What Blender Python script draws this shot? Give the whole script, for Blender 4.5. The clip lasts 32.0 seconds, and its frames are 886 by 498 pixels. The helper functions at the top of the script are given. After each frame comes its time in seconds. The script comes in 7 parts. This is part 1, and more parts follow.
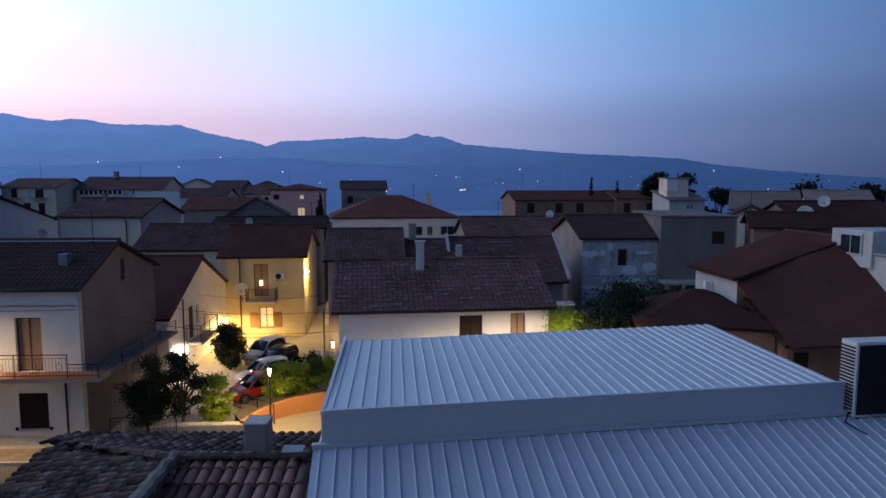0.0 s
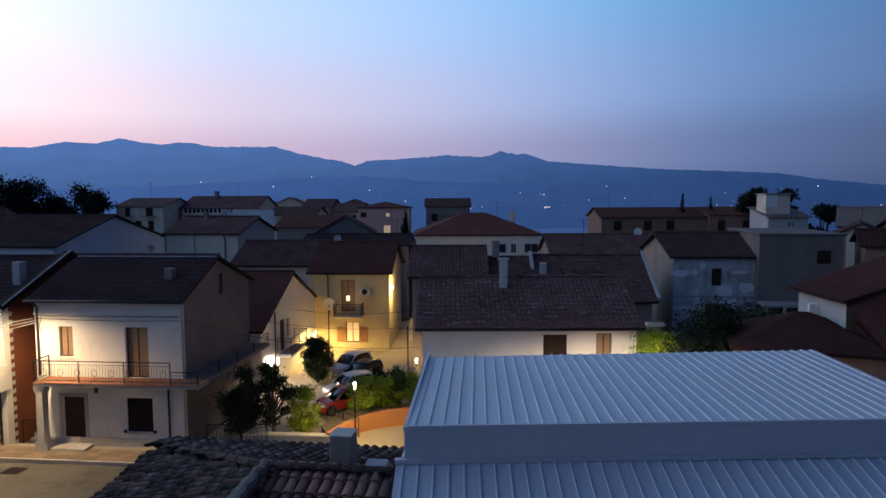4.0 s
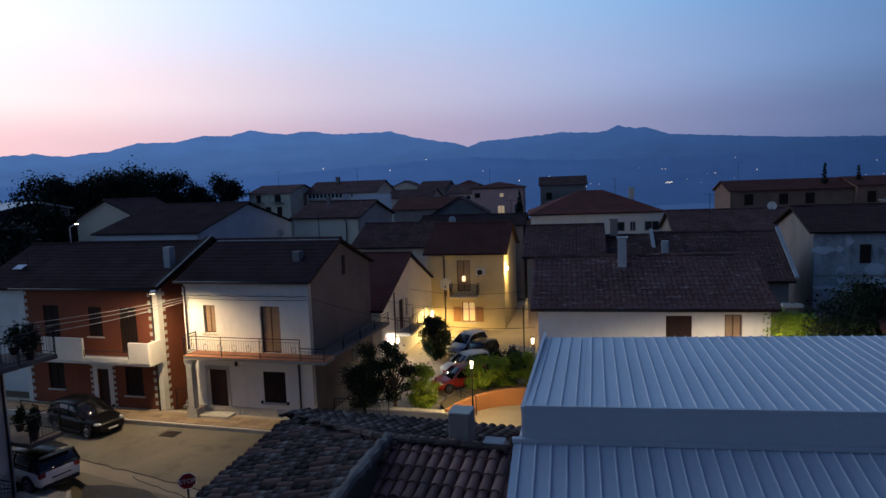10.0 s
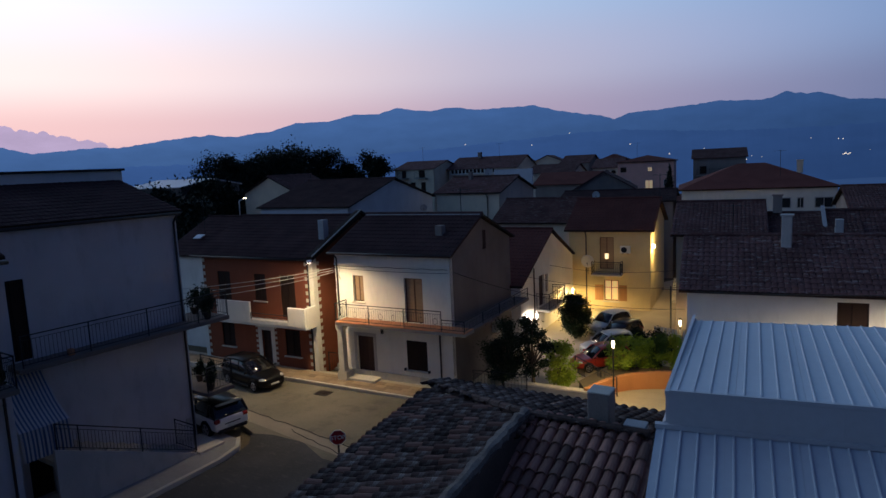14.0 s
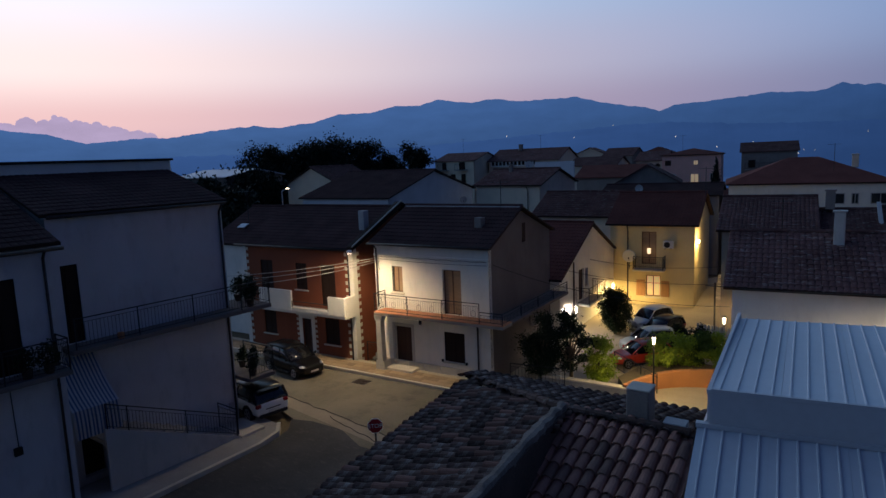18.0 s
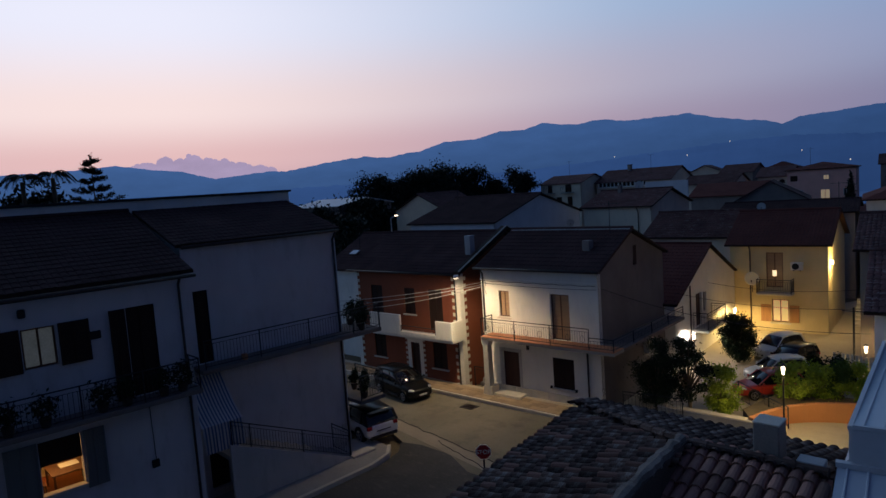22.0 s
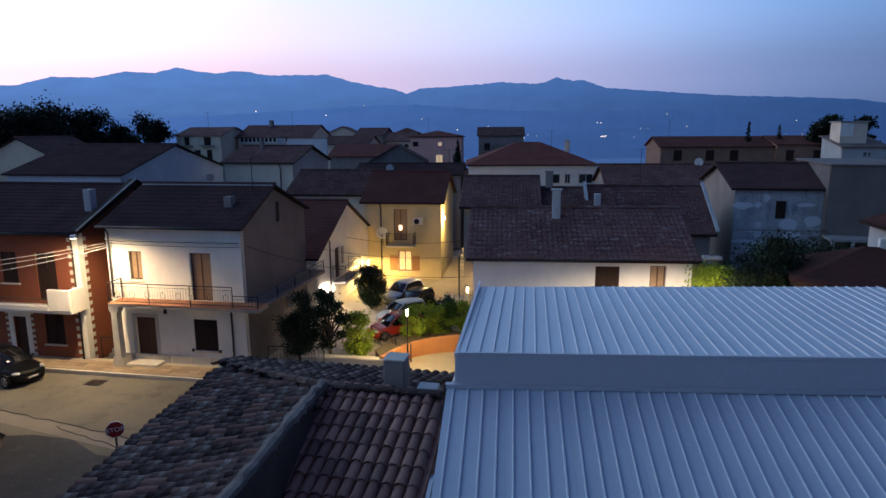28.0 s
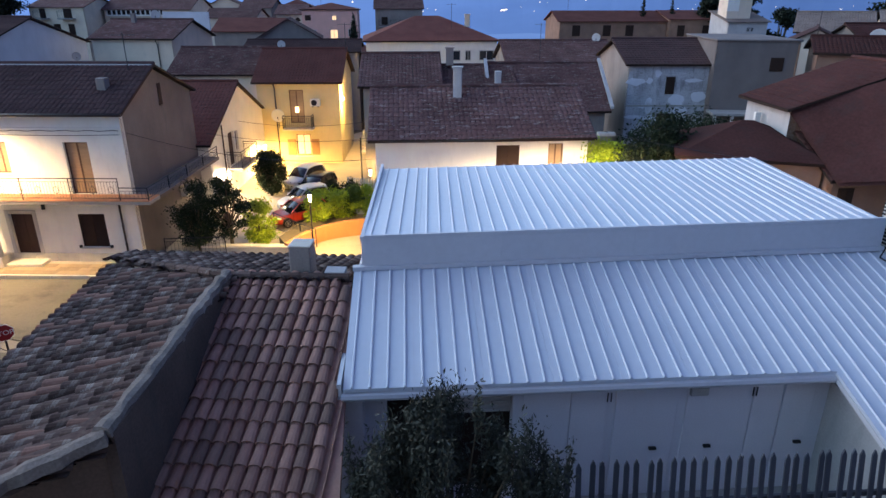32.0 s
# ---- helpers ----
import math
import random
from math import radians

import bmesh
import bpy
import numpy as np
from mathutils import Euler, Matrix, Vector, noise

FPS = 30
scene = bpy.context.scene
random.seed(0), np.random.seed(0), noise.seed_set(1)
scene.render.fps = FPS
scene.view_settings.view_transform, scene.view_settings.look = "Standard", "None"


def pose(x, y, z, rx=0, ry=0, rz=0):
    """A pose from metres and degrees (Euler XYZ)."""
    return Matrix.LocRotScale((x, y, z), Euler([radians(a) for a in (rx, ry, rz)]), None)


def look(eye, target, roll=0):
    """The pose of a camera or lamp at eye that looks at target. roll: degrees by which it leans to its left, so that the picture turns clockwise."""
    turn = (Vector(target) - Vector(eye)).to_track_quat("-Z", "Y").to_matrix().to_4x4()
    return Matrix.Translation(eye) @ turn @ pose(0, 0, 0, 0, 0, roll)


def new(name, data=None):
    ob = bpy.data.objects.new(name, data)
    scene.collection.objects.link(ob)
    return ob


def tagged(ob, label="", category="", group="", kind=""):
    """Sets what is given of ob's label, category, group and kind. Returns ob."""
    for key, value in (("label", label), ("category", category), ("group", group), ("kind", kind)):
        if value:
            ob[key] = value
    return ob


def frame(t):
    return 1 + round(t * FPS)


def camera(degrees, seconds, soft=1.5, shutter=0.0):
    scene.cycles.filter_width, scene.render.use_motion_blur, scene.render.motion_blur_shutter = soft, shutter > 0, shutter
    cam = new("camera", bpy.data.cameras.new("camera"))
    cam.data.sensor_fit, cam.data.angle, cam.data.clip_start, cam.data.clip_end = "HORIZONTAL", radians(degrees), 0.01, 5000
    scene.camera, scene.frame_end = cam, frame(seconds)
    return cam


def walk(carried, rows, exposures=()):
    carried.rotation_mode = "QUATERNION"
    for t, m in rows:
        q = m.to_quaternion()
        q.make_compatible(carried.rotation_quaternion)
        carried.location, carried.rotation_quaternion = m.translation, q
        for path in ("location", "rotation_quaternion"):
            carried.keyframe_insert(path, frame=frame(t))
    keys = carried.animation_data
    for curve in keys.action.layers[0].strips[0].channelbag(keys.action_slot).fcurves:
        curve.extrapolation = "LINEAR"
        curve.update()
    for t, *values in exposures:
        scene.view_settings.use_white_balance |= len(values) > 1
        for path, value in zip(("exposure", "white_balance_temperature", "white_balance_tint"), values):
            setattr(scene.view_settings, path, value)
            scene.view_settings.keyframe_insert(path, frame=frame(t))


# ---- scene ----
cam = camera(70.26, 32.0, soft=1.5)
EYE = (0.0, 0.0, 10.76)
# seconds, yaw to the left, pitch up, roll
ROWS = [
    (0, 0.00, -5.81, -0.02),
    (0.5, 1.63, -4.16, -0.09),
    (1, 2.58, -4.44, 0.08),
    (1.5, 4.04, -3.33, -0.05),
    (2, 5.08, -3.38, -0.14),
    (2.5, 6.23, -3.54, -0.09),
    (3, 7.21, -3.65, -0.01),
    (3.5, 7.51, -3.92, -0.20),
    (5.5, 8.04, -4.63, -0.29),
    (6, 9.03, -4.54, -0.58),
    (6.5, 10.46, -4.81, -0.65),
    (7, 11.80, -4.56, -0.91),
    (7.5, 12.92, -5.01, -1.06),
    (8, 13.63, -5.51, -1.22),
    (8.5, 14.29, -6.61, -1.36),
    (9, 16.04, -5.70, -1.93),
    (9.5, 17.12, -5.95, -2.48),
    (10, 18.07, -5.78, -2.09),
    (10.5, 19.90, -6.38, -2.23),
    (11, 23.62, -6.47, -2.56),
    (11.5, 24.25, -6.71, -2.69),
    (12, 26.15, -6.74, -2.81),
    (12.5, 27.59, -6.86, -2.68),
    (13, 28.90, -6.88, -2.84),
    (13.5, 30.12, -7.13, -2.77),
    (14, 30.96, -7.50, -2.63),
    (15, 32.72, -7.68, -2.75),
    (15.5, 33.22, -7.74, -3.03),
    (17.5, 34.31, -8.19, -2.19),
    (18, 34.57, -8.08, -2.25),
    (18.5, 34.58, -8.09, -2.17),
    (19, 35.60, -7.76, -2.29),
    (19.5, 37.27, -5.68, -3.20),
    (20, 39.93, -6.21, -3.86),
    (20.5, 41.67, -5.94, -4.18),
    (21, 42.38, -5.58, -4.31),
    (21.5, 42.88, -5.50, -4.10),
    (22, 44.13, -5.33, -4.04),
    (22.5, 43.63, -5.34, -3.80),
    (23, 39.79, -5.94, -3.22),
    (23.5, 37.44, -6.76, -2.71),
    (24, 34.53, -7.42, -1.76),
    (24.5, 32.14, -7.54, -1.71),
    (26.5, 22.56, -9.04, -1.26),
    (27, 18.48, -9.60, -1.01),
    (27.5, 14.55, -10.03, -0.68),
    (28, 12.38, -10.53, -0.37),
    (28.5, 12.47, -10.89, -0.77),
    (29, 11.94, -10.70, -1.17),
    (29.5, 8.63, -10.18, -0.94),
    (30, 6.33, -11.05, -0.48),
    (30.5, 5.80, -14.75, -0.63),
    (31, 4.85, -17.37, -0.55),
    (31.5, 4.53, -19.18, -0.53),
    (32, 3.38, -21.24, -0.01),
]


def aim(yaw, pitch):
    a, b = radians(yaw), radians(pitch)
    return (EYE[0] - 10 * math.sin(a) * math.cos(b), EYE[1] + 10 * math.cos(a) * math.cos(b), EYE[2] + 10 * math.sin(b))


EXPOSURES = [(0, 0.0, 6900, 25), (2, -0.22, 6800, 25), (3.5, -0.32, 6750, 23), (6, -0.4, 6650, 22), (9, -0.5, 6550, 20), (13, -0.75, 6500, 18), (19, -0.93, 6450, 18), (22, -1.1, 6450, 19), (24.5, -0.86, 6500, 18), (26.5, -0.35, 6550, 18), (28, 0.06, 6600, 20), (30, 0.28, 6750, 22), (31, 1.05, 7500, 23), (32, 1.4, 7900, 23)]
walk(cam, [(t, look(EYE, aim(yaw, pitch), roll)) for t, yaw, pitch, roll in ROWS], EXPOSURES)

# ---- world, sky and dusk light ----
world = bpy.data.worlds.new("dusk_sky")
scene.world = world
world.use_nodes = True
wt = world.node_tree
wt.nodes.clear()


def wnode(kind, **kw):
    n = wt.nodes.new(kind)
    for k, v in kw.items():
        n.inputs[int(k[1:])].default_value = v
    return n


def sky_ramp(stops):
    r = wt.nodes.new("ShaderNodeValToRGB")
    r.color_ramp.interpolation = "EASE"
    els = r.color_ramp.elements
    while len(els) < len(stops):
        els.new(0.5)
    for e, (p, c) in zip(els, stops):
        e.position, e.color = p, (*c, 1)
    return r


co = wnode("ShaderNodeTexCoord")
sep = wnode("ShaderNodeSeparateXYZ")
wt.links.new(co.outputs["Generated"], sep.inputs[0])
# the after-glow lies to the west-north-west, at 71 degrees left of the walk's first view
flat = wnode("ShaderNodeVectorMath")
flat.operation = "MULTIPLY"
flat.inputs[1].default_value = (1, 1, 0)
unit = wnode("ShaderNodeVectorMath")
unit.operation = "NORMALIZE"
dot = wnode("ShaderNodeVectorMath")
dot.operation = "DOT_PRODUCT"
GLOW = radians(71)
dot.inputs[1].default_value = (-math.sin(GLOW), math.cos(GLOW), 0)
wt.links.new(co.outputs["Generated"], flat.inputs[0])
wt.links.new(flat.outputs[0], unit.inputs[0])
wt.links.new(unit.outputs[0], dot.inputs[0])
# the angle from the glow, in radians
half = wnode("ShaderNodeMath")
half.operation = "ARCCOSINE"
wt.links.new(dot.outputs["Value"], half.inputs[0])
SKY_WEST = [(0.0, (1.16, 0.72, 0.80)), (0.07, (1.62, 1.10, 1.04)), (0.14, (1.94, 1.64, 1.52)), (0.26, (1.72, 1.83, 2.02)), (0.45, (0.828, 1.32, 1.93)), (1.0, (0.040, 0.059, 0.178))]
SKY_WNW = [(0.0, (0.63, 0.485, 0.70)), (0.07, (0.90, 0.70, 0.855)), (0.14, (1.05, 0.965, 1.10)), (0.26, (0.85, 1.11, 1.43)), (0.45, (0.402, 0.893, 1.4)), (1.0, (0.040, 0.059, 0.178))]
SKY_MID = [(0.0, (0.162, 0.27, 0.551)), (0.08, (0.238, 0.378, 0.691)), (0.17, (0.292, 0.572, 1.02)), (0.32, (0.184, 0.626, 1.13)), (0.5, (0.108, 0.41, 0.907)), (1.0, (0.040, 0.059, 0.178))]
SKY_EAST = [(0.0, (0.015, 0.042, 0.11)), (0.09, (0.020, 0.06, 0.16)), (0.2, (0.03, 0.08, 0.235)), (0.35, (0.03, 0.077, 0.235)), (0.6, (0.028, 0.05, 0.15)), (1.0, (0.040, 0.059, 0.178))]
ramps = [sky_ramp(s) for s in (SKY_WEST, SKY_MID, SKY_EAST, SKY_WNW)]
for r in ramps:
    wt.links.new(sep.outputs["Z"], r.inputs[0])


def band(lo, hi):
    """1 at the angle hi or nearer to the glow, 0 at lo and beyond, in degrees."""
    m = wnode("ShaderNodeMapRange")
    m.interpolation_type = "SMOOTHSTEP"
    m.inputs["From Min"].default_value, m.inputs["From Max"].default_value = radians(lo), radians(hi)
    wt.links.new(half.outputs[0], m.inputs["Value"])
    return m


mix1 = wnode("ShaderNodeMix")
mix1.data_type = "RGBA"
mix2 = wnode("ShaderNodeMix")
mix2.data_type = "RGBA"
mix3 = wnode("ShaderNodeMix")
mix3.data_type = "RGBA"
b1, b2, b3 = band(128, 58), band(48, 2), band(92, 24)
wt.links.new(b1.outputs[0], mix1.inputs["Factor"])
wt.links.new(ramps[2].outputs[0], mix1.inputs["A"])
wt.links.new(ramps[1].outputs[0], mix1.inputs["B"])
wt.links.new(b2.outputs[0], mix2.inputs["Factor"])
wt.links.new(b3.outputs[0], mix3.inputs["Factor"])
wt.links.new(mix1.outputs["Result"], mix3.inputs["A"])
wt.links.new(ramps[3].outputs[0], mix3.inputs["B"])
wt.links.new(mix3.outputs["Result"], mix2.inputs["A"])
wt.links.new(ramps[0].outputs[0], mix2.inputs["B"])
back = wnode("ShaderNodeBackground")
back.inputs["Strength"].default_value = 1.0
wt.links.new(mix2.outputs["Result"], back.inputs["Color"])
out = wnode("ShaderNodeOutputWorld")
wt.links.new(back.outputs[0], out.inputs[0])


# ---- street and garden lamps ----
def lamp(x, y, z, watts, colour, radius=0.12):
    l = bpy.data.lights.new("street_light", "POINT")
    l.energy, l.color, l.shadow_soft_size = watts, colour, radius
    ob = new("street_light_source", l)
    ob.location = (x, y, z)
    return ob


WARM, COOL = (1.0, 0.73, 0.25), (1.0, 0.82, 0.52)
lamp(-9.55, 45.6, 4.4, 600, WARM)
lamp(-6.35, 35.6, 1.75, 300, WARM, 0.08)
lamp(-22.6, 5.0, 3.55, 100, (1.0, 0.58, 0.20), 0.1)


def down_lamp(x, y, z, watts, colour, degrees, blend):
    """A shielded head that throws its light down only."""
    l = bpy.data.lights.new("street_light", "SPOT")
    l.energy, l.color, l.spot_size, l.spot_blend, l.shadow_soft_size = watts, colour, radians(degrees), blend, 0.12
    new("street_light_source", l).location = (x, y, z)


down_lamp(4.25, 21.5, 6.58, 3400, COOL, 158, 0.3)
down_lamp(-21.7, 23.2, 6.2, 1950, (1.0, 0.79, 0.43), 174, 0.65)
down_lamp(-14.25, 34.3, 1.95, 620, (1.0, 0.9, 0.68), 176, 0.4)
down_lamp(-7.5, 26.5, 2.78, 600, WARM, 150, 0.5)
down_lamp(-14.3, 41.4, 2.02, 1500, WARM, 176, 0.5)

# ---- materials ----
MATS = {}


def material(name, colour, rough=0.8, dark=0.75, scale=3.0, fine=30.0, bump=0.2, metal=0.0, spec=0.3, stretch=(1, 1, 1), stain=0.0, stain_colour=(0.05, 0.05, 0.04), vary=0.0, island=False, fleck=0.0, fleck_colour=(0.30, 0.28, 0.25), emit=None, power=0.0):
    """Two scales of noise in the colour, fine relief, soft stains, a random shade for each piece."""
    m = bpy.data.materials.new(name)
    m.use_nodes = True
    nt = m.node_tree
    b = nt.nodes["Principled BSDF"]
    b.inputs["Roughness"].default_value, b.inputs["Metallic"].default_value = rough, metal
    b.inputs["Specular IOR Level"].default_value = spec
    tc = nt.nodes.new("ShaderNodeTexCoord")
    mp = nt.nodes.new("ShaderNodeMapping")
    mp.inputs["Scale"].default_value = stretch
    nt.links.new(tc.outputs["Object"], mp.inputs["Vector"])
    big, small = nt.nodes.new("ShaderNodeTexNoise"), nt.nodes.new("ShaderNodeTexNoise")
    big.inputs["Scale"].default_value, small.inputs["Scale"].default_value = scale * 0.35, fine
    big.inputs["Detail"].default_value = small.inputs["Detail"].default_value = 4
    for n in (big, small):
        nt.links.new(mp.outputs[0], n.inputs["Vector"])
    add = nt.nodes.new("ShaderNodeMath")
    add.operation = "MULTIPLY_ADD"
    add.inputs[1].default_value = 0.6
    sm = nt.nodes.new("ShaderNodeMath")
    sm.operation = "MULTIPLY"
    sm.inputs[1].default_value = 0.4
    nt.links.new(small.outputs[0], sm.inputs[0])
    nt.links.new(big.outputs[0], add.inputs[0])
    nt.links.new(sm.outputs[0], add.inputs[2])
    rp = nt.nodes.new("ShaderNodeMapRange")
    rp.inputs["From Min"].default_value, rp.inputs["From Max"].default_value = 0.3, 0.7
    nt.links.new(add.outputs[0], rp.inputs["Value"])
    mx = nt.nodes.new("ShaderNodeMix")
    mx.data_type = "RGBA"
    mx.inputs["A"].default_value = (*(c * dark for c in colour), 1)
    mx.inputs["B"].default_value = (*(min(1, c * (2 - dark) ** 0.6) for c in colour), 1)
    nt.links.new(rp.outputs[0], mx.inputs["Factor"])
    last = mx.outputs["Result"]
    if stain:
        sn = nt.nodes.new("ShaderNodeTexNoise")
        sn.inputs["Scale"].default_value, sn.inputs["Detail"].default_value, sn.inputs["Roughness"].default_value = scale * 0.8, 8, 0.65
        ms = nt.nodes.new("ShaderNodeMapping")
        ms.inputs["Scale"].default_value = (1.6, 1.6, 0.5)
        nt.links.new(tc.outputs["Object"], ms.inputs["Vector"])
        nt.links.new(ms.outputs[0], sn.inputs["Vector"])
        sr = nt.nodes.new("ShaderNodeMapRange")
        sr.inputs["From Min"].default_value, sr.inputs["From Max"].default_value, sr.inputs["To Max"].default_value = 0.52, 0.72, stain
        nt.links.new(sn.outputs[0], sr.inputs["Value"])
        m2 = nt.nodes.new("ShaderNodeMix")
        m2.data_type = "RGBA"
        m2.inputs["B"].default_value = (*stain_colour, 1)
        nt.links.new(sr.outputs[0], m2.inputs["Factor"])
        nt.links.new(last, m2.inputs["A"])
        last = m2.outputs["Result"]
    if fleck:
        fn = nt.nodes.new("ShaderNodeTexNoise")
        fn.inputs["Scale"].default_value, fn.inputs["Detail"].default_value, fn.inputs["Roughness"].default_value = 2.2, 5, 0.7
        fm = nt.nodes.new("ShaderNodeMapping")
        fm.inputs["Scale"].default_value = (1.0, 3.5, 5.0)
        nt.links.new(tc.outputs["Object"], fm.inputs["Vector"])
        nt.links.new(fm.outputs[0], fn.inputs["Vector"])
        fr = nt.nodes.new("ShaderNodeMapRange")
        fr.inputs["From Min"].default_value, fr.inputs["From Max"].default_value, fr.inputs["To Max"].default_value = 0.56, 0.63, fleck
        nt.links.new(fn.outputs[0], fr.inputs["Value"])
        mf = nt.nodes.new("ShaderNodeMix")
        mf.data_type = "RGBA"
        mf.inputs["B"].default_value = (*fleck_colour, 1)
        nt.links.new(fr.outputs[0], mf.inputs["Factor"])
        nt.links.new(last, mf.inputs["A"])
        last = mf.outputs["Result"]
    if vary:
        oi = nt.nodes.new("ShaderNodeNewGeometry" if island else "ShaderNodeObjectInfo")
        hs = nt.nodes.new("ShaderNodeHueSaturation")
        vr = nt.nodes.new("ShaderNodeMapRange")
        vr.inputs["To Min"].default_value, vr.inputs["To Max"].default_value = 1 - vary, 1 + vary
        nt.links.new(oi.outputs["Random Per Island" if island else "Random"], vr.inputs["Value"])
        nt.links.new(vr.outputs[0], hs.inputs["Value"])
        nt.links.new(last, hs.inputs["Color"])
        last = hs.outputs["Color"]
    nt.links.new(last, b.inputs["Base Color"])
    if bump:
        bp = nt.nodes.new("ShaderNodeBump")
        bp.inputs["Strength"].default_value, bp.inputs["Distance"].default_value = bump, 0.02
        nt.links.new(add.outputs[0], bp.inputs["Height"])
        nt.links.new(bp.outputs[0], b.inputs["Normal"])
    if emit:
        b.inputs["Emission Color"].default_value, b.inputs["Emission Strength"].default_value = (*emit, 1), power
    MATS[name] = m
    return m


def glass_material(name, colour=(0.02, 0.025, 0.03), rough=0.08):
    m = bpy.data.materials.new(name)
    m.use_nodes = True
    b = m.node_tree.nodes["Principled BSDF"]
    b.inputs["Base Color"].default_value, b.inputs["Roughness"].default_value = (*colour, 1), rough
    b.inputs["Specular IOR Level"].default_value = 0.6
    return m


WHITE = material("white_plaster", (0.76, 0.74, 0.68), 0.9, 0.86, 2.0, 40, 0.25, stain=0.25, stain_colour=(0.42, 0.40, 0.36))
GREYWHITE = material("weathered_white_plaster", (0.46, 0.45, 0.44), 0.9, 0.8, 2.0, 30, 0.3, stain=0.5, stain_colour=(0.28, 0.28, 0.27))
PATCHED = material("patched_crumbling_render", (0.45, 0.45, 0.47), 0.95, 0.5, 2.2, 14, 0.5, stain=0.95, stain_colour=(0.13, 0.125, 0.13), fleck=0.7, fleck_colour=(0.20, 0.19, 0.19))
CREAM = material("cream_plaster", (0.57, 0.47, 0.27), 0.9, 0.84, 2.0, 40, 0.25, stain=0.25, stain_colour=(0.36, 0.30, 0.2))
BEIGE = material("beige_plaster", (0.72, 0.58, 0.45), 0.9, 0.82, 1.5, 30, 0.3, stain=0.3, stain_colour=(0.25, 0.23, 0.2))
GREYRENDER = material("grey_cement_render", (0.28, 0.235, 0.21), 0.95, 0.7, 1.6, 25, 0.4, stain=0.4, stain_colour=(0.15, 0.14, 0.13))
# dark grey cement; on side wall and slabs its extra darkness is painted shade
SIDEGREY = material("dark_grey_and_shaded_render", (0.175, 0.15, 0.14), 0.95, 0.7, 1.6, 25, 0.4, stain=0.5, stain_colour=(0.11, 0.105, 0.10))
ORANGE = material("orange_plaster", (0.23, 0.07, 0.036), 0.9, 0.85, 2.0, 40, 0.25, stain=0.2, stain_colour=(0.3, 0.12, 0.06))
PINK = material("salmon_plaster", (0.84, 0.43, 0.35), 0.9, 0.85, 2.0, 40, 0.25)
PALECREAM = material("pale_cream_plaster", (0.76, 0.64, 0.48), 0.9, 0.84, 2.0, 40, 0.25, stain=0.2, stain_colour=(0.36, 0.31, 0.26))
BRICK = material("bare_clay_block", (0.27, 0.155, 0.11), 0.95, 0.7, 3.0, 30, 0.4, stain=0.3, stain_colour=(0.2, 0.16, 0.13))
PALEBLUE = material("pale_blue_grey_plaster", (0.60, 0.62, 0.66), 0.9, 0.88, 2.0, 40, 0.2, stain=0.2, stain_colour=(0.3, 0.32, 0.36))
TILE = material("weathered_clay_tile", (0.138, 0.069, 0.062), 1.0, 0.5, 2.0, 14, 0.4, spec=0.04, stain=0.6, stain_colour=(0.088, 0.060, 0.056), vary=0.3, fleck=0.55, fleck_colour=(0.28, 0.24, 0.21))
TILE_OLD = material("lichened_old_clay_tile", (0.080, 0.052, 0.046), 0.95, 0.5, 4.0, 18, 0.5, spec=0.04, stain=0.7, stain_colour=(0.07, 0.058, 0.053), vary=0.45, fleck=0.2)
TILE_OLDMIX = material("lichened_old_tile_mixed", (0.086, 0.056, 0.048), 0.95, 0.5, 4.0, 18, 0.5, spec=0.04, stain=0.6, stain_colour=(0.07, 0.058, 0.053), vary=0.6, island=True, fleck=0.2)
TILE_RED = material("red_clay_tile", (0.155, 0.056, 0.045), 0.95, 0.7, 2.0, 14, 0.4, spec=0.04, stain=0.4, stain_colour=(0.12, 0.06, 0.05), vary=0.2)
TILE_DARK = material("dark_clay_tile", (0.086, 0.048, 0.046), 1.0, 0.6, 2.0, 14, 0.4, spec=0.04, stain=0.5, stain_colour=(0.05, 0.045, 0.04), vary=0.25)
TILE_PINK = material("pink_clay_tile", (0.41, 0.215, 0.165), 0.92, 0.72, 3.0, 20, 0.35, spec=0.04, stain=0.45, stain_colour=(0.20, 0.13, 0.11), vary=0.22)
METAL = material("painted_white_sheet_metal", (0.52, 0.56, 0.61), 0.5, 0.93, 0.8, 6, 0.04, spec=0.5, stain=0.12, stain_colour=(0.5, 0.52, 0.55), vary=0.02)
FLASH = material("grey_white_flashing", (0.50, 0.51, 0.54), 0.5, 0.9, 1.0, 8, 0.05, spec=0.45)
WOOD = material("brown_stained_wood", (0.12, 0.06, 0.035), 0.6, 0.65, 3, 20, 0.25, stretch=(6, 6, 0.8))
WOODLIGHT = material("varnished_oak_wood", (0.34, 0.17, 0.07), 0.55, 0.7, 3, 20, 0.25, stretch=(6, 6, 0.8))
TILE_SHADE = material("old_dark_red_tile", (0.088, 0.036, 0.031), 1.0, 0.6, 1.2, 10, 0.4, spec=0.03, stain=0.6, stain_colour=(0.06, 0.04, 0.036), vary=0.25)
DOORWOOD = material("dark_red_brown_door_wood", (0.055, 0.026, 0.02), 0.55, 0.7, 3, 20, 0.25, stretch=(6, 6, 0.8))
# shutter brown; it also paints the shade inside open recesses
SHUTTER = material("dark_brown_shutter_and_shade", (0.038, 0.022, 0.017), 0.75, 0.8, 3, 20, 0.2, spec=0.12)
IRON = material("dark_painted_iron", (0.03, 0.03, 0.032), 0.5, 0.8, 6, 40, 0.1, metal=0.3)
PIPE = material("brown_downpipe_metal", (0.06, 0.045, 0.04), 0.5, 0.8, 6, 40, 0.1, metal=0.3)
